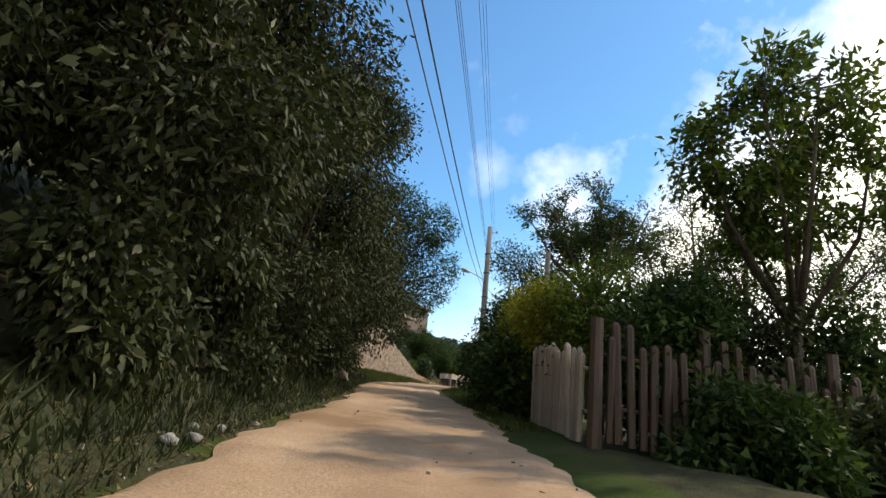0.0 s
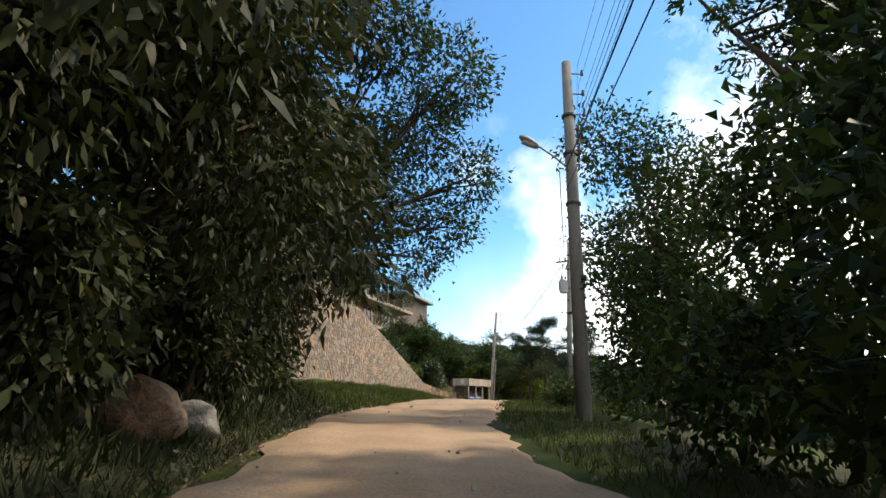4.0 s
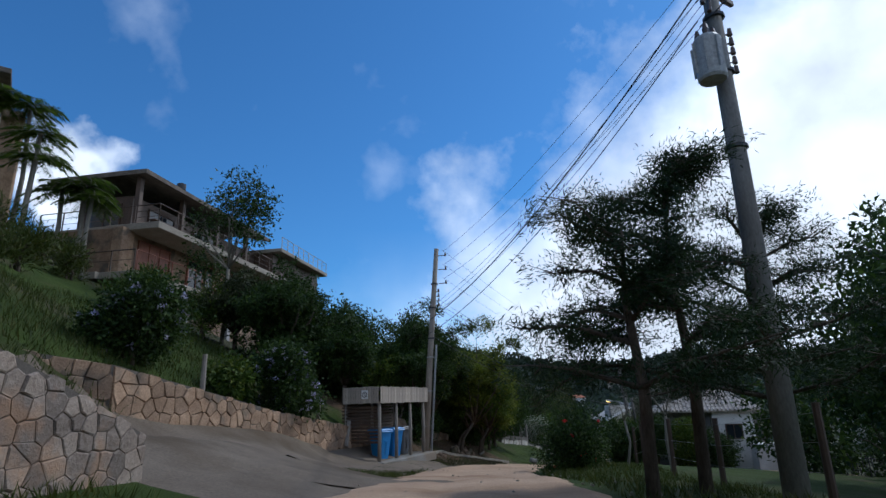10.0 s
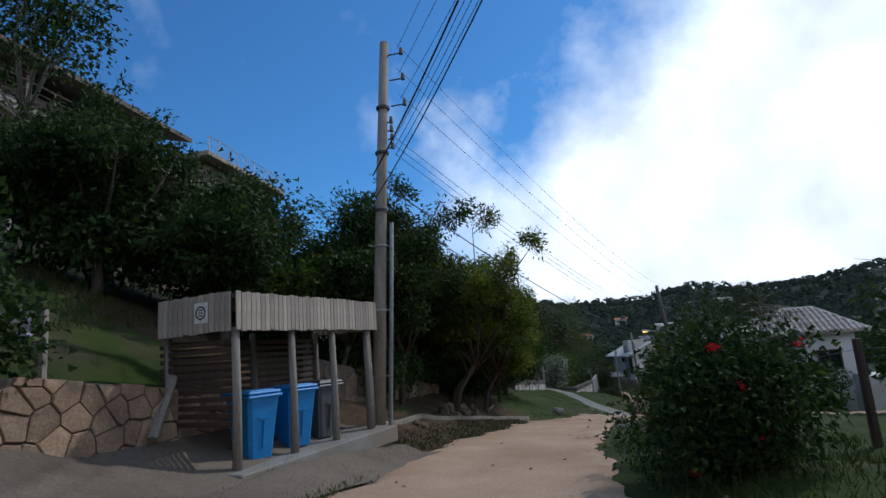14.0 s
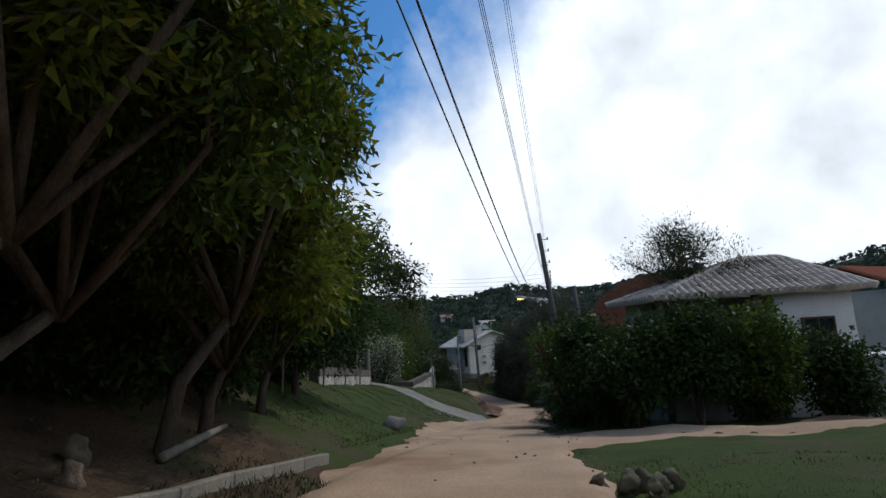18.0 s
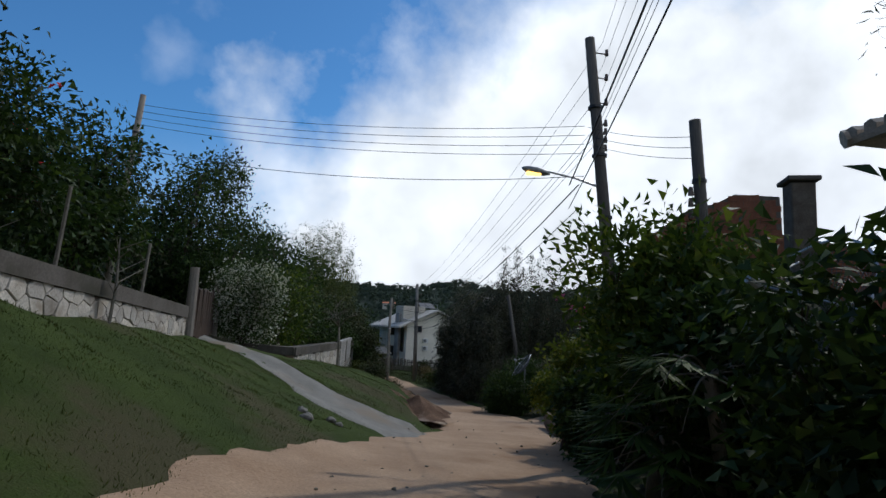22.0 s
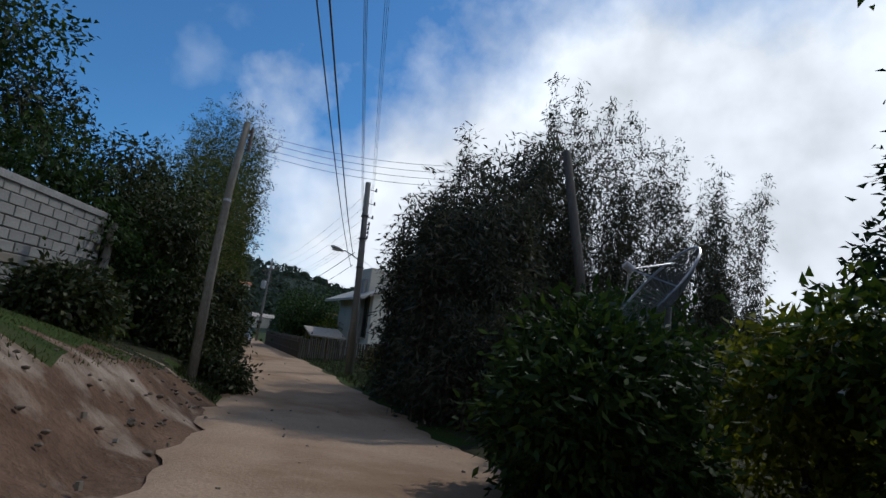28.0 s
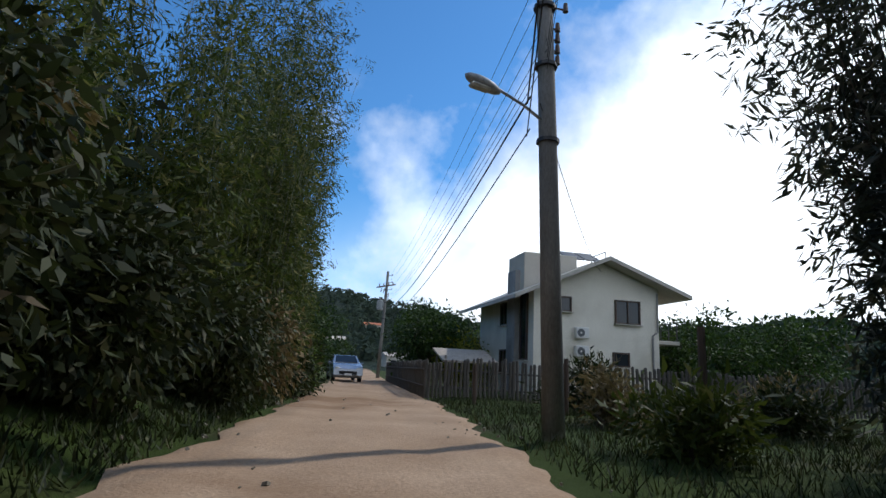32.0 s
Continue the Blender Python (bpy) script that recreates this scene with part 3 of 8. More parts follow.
def build_ground():
    def axis(lo, hi, step, end0, end1):
        mid = list(np.arange(lo, hi, step))
        a, g = [], step
        v = lo
        while v > end0:
            g *= 1.16
            v -= g
            a.append(v)
        b, g = [], step
        v = mid[-1]
        while v < end1:
            g *= 1.16
            v += g
            b.append(v)
        return np.array(a[::-1] + mid + b)

    X, Y = axis(-14, 52, 0.54, -2500, 2500), axis(-40, 130, 0.54, -2500, 2500)
    gx, gy = np.meshgrid(X, Y, indexing="ij")
    z = ground_z(gx.ravel(), gy.ravel())
    s, d, _ = locate(gx.ravel(), gy.ravel())
    z = z - np.where(np.abs(d) < 2.6, 0.05, 0.0)
    v = np.stack([gx.ravel(), gy.ravel(), z], 1)
    nx, ny = len(X), len(Y)
    i, j = np.meshgrid(np.arange(nx - 1), np.arange(ny - 1), indexing="ij")
    a = (i * ny + j).ravel()
    f = np.stack([a, a + ny, a + ny + 1, a + 1], 1)
    me = np_mesh("ground", v, f, None)
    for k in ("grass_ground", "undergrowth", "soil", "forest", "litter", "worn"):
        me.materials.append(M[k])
    fc = v[f].mean(1)
    fs, fd = s[f].mean(1), d[f].mean(1)
    jit = 0.5 * wave(fc[:, 0], fc[:, 1], 2.3)
    mat = np.zeros(len(f), np.int32)
    mat[(fd < -1.9 + 0.6 * jit) & (fs < 63)] = 1
    mat[(fd > 3.4 + jit) & (fs < 60)] = 1
    mat[(fd > 2.6 + jit) & (fs > 126) & (fs < 166)] = 1
    mat[(fd < -9) & (fs > 96)] = 1
    mat[(fd < -3.0 + jit) & (fs > 156) & (fs < 235)] = 1
    mat[(fd < -1.5) & (fd > -9) & (fs > 96) & (fs < 113.5 + 2 * jit - 0.3 * (fd + 5))] = 4
    mat[(fd < -1.5) & (fd > np.interp(fs, [80, 85.2, 90.5, 95.6, 99], [-9.2, -7.5, -6.0, -4.85, -4.6])) & (fs > 80.5) & (fs < 98)] = 5
    mat[(fd < -1.0) & (fd > -3.3 + jit) & (fs > 141) & (fs < 158)] = 2
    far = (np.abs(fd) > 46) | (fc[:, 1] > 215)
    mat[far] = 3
    me.polygons.foreach_set("material_index", mat)
    me.polygons.foreach_set("use_smooth", np.ones(len(f), bool))
    tagged(new("ground", me), "grassy sloping ground with red soil cuts and wooded far hills", "ground", kind="structure")


build_ground()


def strip(name, pts, widths, mat, label, category, lift=0.02, across=12, step=0.3, ragged=0.18, ruts=0.0, seed=0):
    """A ribbon of ground surface along a line of (x, y), draped on the land."""
    pts = np.array(pts, float)
    seg = np.linalg.norm(np.diff(pts, axis=0), axis=1)
    st = np.r_[0, np.cumsum(seg)]
    s = np.arange(0, st[-1], step)
    p = np.stack([np.interp(s, st, pts[:, k]) for k in range(2)], 1)
    for _ in range(2):
        p[1:-1] = (p[:-2] + p[1:-1] + p[2:]) / 3
    t = np.gradient(p, axis=0)
    t /= np.linalg.norm(t, axis=1)[:, None]
    wl, wr = (np.interp(s, [w[0] for w in widths], [w[k] for w in widths]) for k in (1, 2))
    r = np.random.default_rng(seed)
    wl = wl + ragged * (np.sin(s * 1.7 + seed) * 0.5 + np.sin(s * 4.3) * 0.3 + r.normal(0, 0.07, len(s)))
    wr = wr + ragged * (np.sin(s * 1.3 + 2 + seed) * 0.5 + np.sin(s * 5.1) * 0.3 + r.normal(0, 0.07, len(s)))
    u = np.linspace(0, 1, across + 1)
    d = -wl[:, None] + (wl + wr)[:, None] * u[None]
    x = p[:, 0, None] + t[:, 1, None] * d
    y = p[:, 1, None] - t[:, 0, None] * d
    z = ground_z(x.ravel(), y.ravel()).reshape(x.shape) + lift
    z += 0.015 * wave(x, y, 2.1) + 0.008 * wave(x, y, 6.0, 1.0)
    if ruts:
        z -= ruts * (np.exp(-((d - 0.75) / 0.22) ** 2) + np.exp(-((d + 0.75) / 0.22) ** 2))
    z[:, 0] -= 0.07
    z[:, -1] -= 0.07
    n, k = x.shape
    i, j = np.meshgrid(np.arange(n - 1), np.arange(k - 1), indexing="ij")
    a = (i * k + j).ravel()
    f = np.stack([a, a + 1, a + k + 1, a + k], 1)[:, ::-1]
    me = np_mesh(name, np.stack([x.ravel(), y.ravel(), z.ravel()], 1), f[:, ::-1].copy(), mat)
    me.polygons.foreach_set("use_smooth", np.ones(len(f), bool))
    return tagged(new(name, me), label, category, kind="structure")


strip("road", LINE[:, :2], [(0, 1.8, 2.2), (37, 1.7, 2.4), (48, 1.6, 2.4), (56, 1.7, 1.8), (66, 1.7, 2.0), (78, 1.9, 1.7), (84, 2.2, 1.5), (92, 2.1, 1.5), (104, 2.0, 1.5), (110, 2.1, 1.6),
      (116, 1.95, 2.0), (118, 1.9, 2.2), (121.5, 2.25, 2.0), (125, 2.7, 1.8), (128, 2.9, 1.8), (134, 2.4, 2.2), (140, 1.6, 2.5), (148, 1.5, 2.9), (156, 2.0, 2.3), (165, 2.0, 1.95), (180, 1.7, 2.2), (400, 1.7, 2.2)], M["dirt"],
      "sandy orange-brown dirt road with worn wheel tracks", "road", 0.05, 16, 0.3, 0.2, 0.03)
# side lane to the tiled house, and the widening in front of the builder's pit
strip("side_lane", [(15.5, 54.0), (19.0, 52.0), (24.0, 50.5), (33.0, 50.0), (60.0, 52.0)], [(0, 2.2, 3.0), (6, 1.6, 1.8), (60, 1.5, 1.5)], M["dirt"], "pale dirt lane branching off towards a tiled house", "road", 0.035, 10, 0.4, 0.2, 0.0, 3)
strip("yard", [(27.0, 69.5), (31.0, 74.5), (35.0, 79.5), (40.0, 82.0)], [(0, 0.6, 2.0), (6, 0.8, 3.4), (12, 1.0, 2.2), (16, 0.5, 0.6)], M["dirt"], "bare trodden earth beside the road", "road", 0.03, 10, 0.4, 0.25, 0.0, 5)

# ---- plants ----


def blob_points(blobs, n, r, shell=0.45, gaps=0.0, outer=1.0):
    """Points in a heap of ellipsoids (centre, radii), mostly near their skins, thinned into uneven clumps."""
    c = np.array([b[0] for b in blobs], float)
    q = np.array([b[1] if isinstance(b[1], (tuple, list)) else (b[1],) * 3 for b in blobs], float)
    w = q.prod(1) ** 0.7
    pick = r.choice(len(blobs), n, p=w / w.sum())
    v = r.normal(size=(n, 3))
    v /= np.linalg.norm(v, axis=1)[:, None]
    k = shell + (1 - shell) * r.random(n) ** 0.6
    p = c[pick] + q[pick] * v * (k * outer)[:, None]
    if gaps:
        f = np.sin(p[:, 0] * 2.1 + 0.7) * np.sin(p[:, 1] * 2.3 + 1.9) + np.sin(p[:, 2] * 2.7 + p[:, 0]) * 0.8
        keep = f > -1.8 + gaps * 2.4 + r.normal(0, 0.35, n)
        p, v = p[keep], v[keep]
    return p, v


def leaves(centres, out, per, spread, length, width, droop, r, kite=False):
    """Pointed leaf blades in tufts round the centres, three corners each, or four for those passed close by. droop: how far they hang."""
    n = len(centres) * per
    base = np.repeat(centres, per, 0) + r.normal(0, spread, (n, 3))
    axis = r.normal(size=(len(centres), 3)) * 0.6 + out * 0.7
    axis[:, 2] -= droop
    axis /= np.linalg.norm(axis, axis=1)[:, None] + 1e-9
    axis = np.repeat(axis, per, 0)
    base += axis * (r.random(n) * spread * 2.2)[:, None]
    d = r.normal(size=(n, 3)) * 0.42 + axis
    d[:, 2] -= droop * 0.5
    d /= np.linalg.norm(d, axis=1)[:, None]
    side = np.cross(d, r.normal(size=(n, 3)))
    side /= np.linalg.norm(side, axis=1)[:, None] + 1e-9
    up = np.cross(side, d)
    ln = length * r.uniform(0.6, 1.35, n)[:, None]
    wd = width * r.uniform(0.7, 1.3, n)[:, None]
    if kite:
        mid = base + d * ln * 0.42 + up * wd * 0.18
        return np.stack([base, mid + side * wd * 0.5, base + d * ln, mid - side * wd * 0.5], 1).reshape(-1, 3)
    v = np.stack([base, base + d * ln * 0.48 + side * wd * 0.95 + up * wd * 0.15, base + d * ln], 1)
    return v.reshape(-1, 3)


def leaf_mesh(name, v, mat, corners=4):
    return np_mesh(name, v, np.arange(len(v)).reshape(-1, corners), mat)


def crown(blobs, n, per, mat, seed, length=0.14, width=0.06, droop=0.3, spread=0.12, shell=0.45, gaps=0.35, kite=False, core=0.22):
    """Outer tufts of leaves, thinned into clumps, over a close inner mass of larger old leaves."""
    r = np.random.default_rng(seed)
    p, v = blob_points(blobs, int(n * 0.65), r, shell, gaps)
    q = leaves(p, v, per, spread, length * 1.14, width * 1.25, droop, r, kite)
    if core:
        p, v = blob_points(blobs, int(n * core), r, 0.1, 0.0, 0.78)
        q = np.concatenate([q, leaves(p, v, max(3, per // 2), spread * 1.4, length * 1.35, width * 1.75, droop * 0.6, r, kite)])
    return leaf_mesh("crown", q, mat, 4 if kite else 3)


def limbs(g, foot, blobs, r0, seed, twigs=5, lean=(0, 0), n=7):
    """A tapered trunk that forks into limbs reaching into each clump of the crown, with twigs."""
    r = np.random.default_rng(seed)
    foot = Vector(foot)
    low = min(b[0][2] - (b[1] if isinstance(b[1], (int, float)) else b[1][2]) * 0.5 for b in blobs)
    cx, cy = (sum(b[0][k] for b in blobs) / len(blobs) for k in range(2))
    fork = Vector((foot.x * 0.6 + cx * 0.4 + lean[0], foot.y * 0.6 + cy * 0.4 + lean[1], max(foot.z + 0.5, low)))
    mid = (foot + fork) / 2 + Vector((r.normal(0, 0.08), r.normal(0, 0.08), 0))
    g.tube([foot - Vector((0, 0, 0.3)), foot + Vector((0, 0, 0.15)), mid, fork], [r0 * 1.35, r0, r0 * 0.85, r0 * 0.72], n)
    for c, q in blobs:
        c = Vector(c)
        q = q if isinstance(q, (int, float)) else sum(q) / 3
        bend = (fork + c) / 2 + Vector((r.normal(0, 0.2), r.normal(0, 0.2), 0.25 * q))
        g.tube([fork - Vector((0, 0, 0.1)), bend, c], [r0 * 0.5, r0 * 0.34, r0 * 0.16], 6)
        for _ in range(twigs):
            e = c + Vector(r.normal(0, 1, 3)).normalized() * q * r.uniform(0.6, 1.05)
            k = bend.lerp(c, r.uniform(0.2, 1.0))
            g.tube([k, (k + e) / 2 + Vector((0, 0, 0.1 * q)), e], [r0 * 0.2, r0 * 0.12, r0 * 0.04], 3)
    return g


def tree(name, label, foot, blobs, mat, n, per=8, r0=0.12, seed=1, bark="bark", twigs=5, category="tree", group="", flowers=None, trunks=1, **kw):
    """blobs: clumps (x, y, z from the foot, radii). A thing with trunk and crown; flowers: (material, how many, size)."""
    t = thing(name, label, category, foot, group=group)
    seat = Vector((0, 0, 0))
    g = G()
    for k in range(trunks):
        a = TAU * k / max(trunks, 1) + seed
        o = Vector((math.cos(a), math.sin(a), 0)) * (r0 * 2.2 if trunks > 1 else 0)
        limbs(g, seat + o, blobs[k::trunks] or blobs, r0, seed + k, twigs)
    part("trunk", g, M[bark], t, smooth=True)
    part("crown", crown(blobs, n, per, M[mat], seed, **kw), None, t)
    if flowers:
        r = np.random.default_rng(seed + 5)
        p, v = blob_points(blobs, flowers[1], r, 0.92)
        part("blossom", leaf_mesh("blossom", leaves(p, v, 5, flowers[2] * 0.3, flowers[2], flowers[2] * 0.9, 0.0, r), M[flowers[0]], 3), None, t, flowers[3])["kind"] = "stuff"
    return t


def heap(r, n, wx, wy, h, base=0.0, size=(0.5, 0.9)):
    """Clumps for a bushy crown of the given half widths and height."""
    out = []
    for _ in range(n):
        z = base + (h - base) * r.uniform(0.15, 0.92)
        k = math.sqrt(max(0.05, 1 - ((z - base) / max(h - base, 0.1) - 0.42) ** 2 * 2.2))
        a, q = r.uniform(0, TAU), math.sqrt(r.random())
        s = r.uniform(*size)
        out.append(((math.cos(a) * q * wx * k, math.sin(a) * q * wy * k, z), (s, s, s * 0.85)))
    return out


def blades(name, label, pts, height, width, mat, seed, lean=0.45):
    """Grass: single bent blades at the points, as one sheet of stuff."""
    r = np.random.default_rng(seed)
    n = len(pts)
    base = np.array(pts, float)
    a = r.uniform(0, TAU, n)
    h = height * r.uniform(0.4, 1.4, n)
    side = np.stack([np.cos(a), np.sin(a), np.zeros(n)], 1) * (width * r.uniform(0.7, 1.3, n))[:, None]
    tip = np.stack([r.normal(0, lean, n) * h, r.normal(0, lean, n) * h, h], 1)
    v = np.stack([base - side, base + side, base + tip], 1).reshape(-1, 3)
    ob = new(name, leaf_mesh(name, v, M[mat], 3))
    return tagged(ob, label, "grass", kind="stuff")


def verge(s0, s1, d0, d1, n, seed):
    """Random points on the land between two stations and two distances from the road."""
    r = np.random.default_rng(seed)
    s, d = r.uniform(s0, s1, n), r.uniform(d0, d1, n)
    i = np.clip((s / 0.5).astype(int), 0, len(LINE) - 1)
    off = s - LINE_S[i]
    x = LINE[i, 0] + TAN[i, 0] * off + TAN[i, 1] * d
    y = LINE[i, 1] + TAN[i, 1] * off - TAN[i, 0] * d
    return np.stack([x, y, ground_z(x, y) - 0.02], 1)

# ---- masonry ----


def clip_poly(poly, px, py, nx, ny):
    """The part of a polygon on the side of the line through (px, py) that the normal points away from."""
    out = []
    for i, a in enumerate(poly):
        b = poly[(i + 1) % len(poly)]
        da, db = (a[0] - px) * nx + (a[1] - py) * ny, (b[0] - px) * nx + (b[1] - py) * ny
        if da <= 0:
            out.append(a)
        if da * db < 0:
            k = da / (da - db)
            out.append((a[0] + (b[0] - a[0]) * k, a[1] + (b[1] - a[1]) * k))
    return out


def fitted_stones(length, top, size, seed):
    """Irregular fitted stone outlines on a wall face: top(u) is its height at u."""
    r = np.random.default_rng(seed)
    hmax = max(top(u) for u in np.linspace(0, length, 30))
    seeds = []
    nu, nv = max(1, int(length / size)), max(1, int(hmax / size))
    for i in range(nu + 1):
        for j in range(nv + 1):
            u = (i + 0.5 * (j % 2) + r.uniform(-0.4, 0.4)) * length / nu
            v = (j + 0.4 + r.uniform(-0.36, 0.36)) * hmax / nv
            seeds.append((u, v))
    arr = np.array(seeds)
    out = []
    for u, v in seeds:
        if not -0.2 < u < length + 0.2 or v > top(min(max(u, 0), length)) + 0.25 * size:
            continue
        poly = [(u - size * 1.4, v - size * 1.4), (u + size * 1.4, v - size * 1.4), (u + size * 1.4, v + size * 1.4), (u - size * 1.4, v + size * 1.4)]
        near = arr[np.argsort(((arr - (u, v)) ** 2).sum(1))[1:16]]
        for a, b in near:
            poly = clip_poly(poly, (u + a) / 2, (v + b) / 2, a - u, b - v)
        e = 0.02
        poly = clip_poly(poly, 0.0, 0, -1, 0)
        poly = clip_poly(poly, length, 0, 1, 0)
        poly = clip_poly(poly, 0, 0, 0, -1)
        uc = min(max(u, 0.05), length - 0.05)
        k = (top(uc + e) - top(uc - e)) / (2 * e)
        poly = clip_poly(poly, uc, top(uc) + r.uniform(-0.02, 0.03), -k, 1)
        if len(poly) > 2:
            xs, ys = [p[0] for p in poly], [p[1] for p in poly]
            if max(xs) - min(xs) > 0.08 and max(ys) - min(ys) > 0.06:
                out.append(poly)
    return out


def stone_mesh(poly, gap, depth, seed):
    r = np.random.default_rng(seed)
    cx, cy = sum(p[0] for p in poly) / len(poly), sum(p[1] for p in poly) / len(poly)
    dist = [math.hypot(p[0] - cx, p[1] - cy) for p in poly]

    def ring(k, y):
        return [(p[0] + (cx - p[0]) / q * min(k, q * 0.6), y, p[1] + (cy - p[1]) / q * min(k, q * 0.6)) for p, q in zip(poly, dist)]

    g = G()
    n = len(poly)
    tilt = r.normal(0, 0.05, 2)
    front = [(x, y + tilt[0] * (x - cx) + tilt[1] * (z - cy), z) for x, y, z in ring(gap + 0.016, -depth)]
    vs = ring(gap * 0.4, 0.05) + ring(gap, -depth * 0.75) + front + [(cx, -depth * 1.03, cy)]
    fs = []
    for a in range(2):
        fs += [(a * n + i, a * n + (i + 1) % n, (a + 1) * n + (i + 1) % n, (a + 1) * n + i) for i in range(n)]
    fs += [(2 * n + i, 2 * n + (i + 1) % n, 3 * n) for i in range(n)]
    return g.add(vs, fs)


def stone_wall(name, label, p0, p1, z0, z1, tops, size, mat, seed, thick=0.4, gap=0.018, depth=0.05, cap=None):
    """A wall of fitted stones from p0 to p1 (x, y), its face to the right of that way; its foot runs from z0 to z1; tops: (share of the length, height)."""
    p0, p1 = Vector((*p0, 0)), Vector((*p1, 0))
    length = (p1 - p0).length
    ang = math.atan2(p1.y - p0.y, p1.x - p0.x)
    base = min(z0, z1) - 0.4
    t = thing(name, label, "wall", (p0.x, p0.y, base), ang, kind="structure")
    us, hs = [k[0] * length for k in tops], [k[1] - base for k in tops]

    def top(u):
        return float(np.interp(u, us, hs))

    g = G()
    n = max(2, int(length / 0.8))
    for i in range(n):
        a, b = length * i / n, length * (i + 1) / n
        vs = [(a, 0, 0), (b, 0, 0), (b, thick, 0), (a, thick, 0), (a, 0, top(a)), (b, 0, top(b)), (b, thick, top(b)), (a, thick, top(a))]
        fs = [(0, 1, 5, 4), (1, 2, 6, 5), (2, 3, 7, 6), (3, 0, 4, 7), (4, 5, 6, 7), (3, 2, 1, 0)]
        g.add(vs, fs)
    part("mortar_core", g, M["mortar"], t, "recessed dark mortar")
    stones = fitted_stones(length, top, size, seed)
    stones.sort(key=lambda q: -sum(p[0] for p in q) / len(q))
    rest = G()
    for i, poly in enumerate(stones):
        g = stone_mesh(poly, gap, depth, seed * 991 + i)
        if i < 300:
            part("stone", g, M[mat], t)
        else:
            rest.add(g.v, g.f)
    if rest.v:
        part("stones", rest, M[mat + "_joined"], t)["kind"] = "stuff"
    if cap:
        g = G()
        for i in range(n):
            a, b = length * i / n, length * (i + 1) / n
            for x, q in ((a, top(a)), (b, top(b))):
                g.add([(x, -0.07, q + 0.002), (x, thick + 0.05, q + 0.002), (x, thick + 0.05, q + cap), (x, -0.07, q + cap)], [])
            m = len(g.v) - 8
            g.f += [(m, m + 4, m + 7, m + 3), (m + 3, m + 7, m + 6, m + 2), (m + 2, m + 6, m + 5, m + 1), (m + 1, m + 5, m + 4, m), (m + 3, m + 2, m + 1, m), (m + 4, m + 5, m + 6, m + 7)]
        part("coping", g, M["dark_render"], t, "dark rendered coping")
    return t


# tall granite retaining wall beside the climb
stone_wall("retaining_wall", "tall retaining wall of fitted pinkish granite, sloping down towards the road", (-3.95, 3.6), (0.95, 19.5), 0.1, 0.75, [(0, 8.0), (0.58, 4.0), (0.93, 1.7), (1.0, 1.15)], 0.185, "stone", 3, 0.5, 0.007, 0.022)
# low wall along the house's lawn
stone_wall("low_stone_wall", "low wall of brown field stones below the lawn", (-1.7, 24.2), (0.5, 29.4), 1.3, 0.5, [(0, 2.3), (1, 1.27)], 0.3, "stone_dark", 5, 0.4, 0.014, 0.045)
stone_wall("low_stone_wall", "low wall of brown field stones below the lawn", (0.5, 29.4), (2.75, 34.6), 0.5, -0.3, [(0, 1.27), (1, 0.5)], 0.3, "stone_dark", 6, 0.4, 0.014, 0.045)
stone_wall("low_stone_wall", "low wall of brown field stones below the lawn", (-6.5, 19.6), (-1.7, 24.2), 2.0, 1.3, [(0, 3.2), (1, 2.3)], 0.36, "stone_dark", 7, 0.4, 0.014, 0.045)
# rough wall behind the bank, tree shade put into its dark stone
stone_wall("rough_block_wall", "rough stone retaining wall behind the bank, tree shade in its dark tone", (3.6, 38.0), (6.9, 47.6), 0.1, -1.0, [(0, 0.95), (0.4, 0.3), (1, -0.45)], 0.42, "stone_shaded", 8, 0.4, 0.012, 0.03)
# pale walls of the next gardens
stone_wall("garden_wall", "garden wall of pale fitted stones with a dark rendered top", (12.75, 61.9), (17.5, 73.2), -2.55, -3.4, [(0, -1.78), (1, -2.72)], 0.33, "stone_pale", 10, 0.35, 0.013, 0.035, 0.32)
stone_wall("garden_wall", "pale stone garden wall with a dark rendered top on the grassy mound", (21.6, 77.7), (25.5, 84.6), -4.35, -4.9, [(0, -3.95), (1, -3.95)], 0.33, "stone_pale", 11, 0.35, 0.013, 0.035, 0.3)
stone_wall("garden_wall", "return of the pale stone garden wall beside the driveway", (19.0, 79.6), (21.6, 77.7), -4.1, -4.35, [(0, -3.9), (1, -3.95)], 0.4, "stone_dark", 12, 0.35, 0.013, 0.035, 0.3)


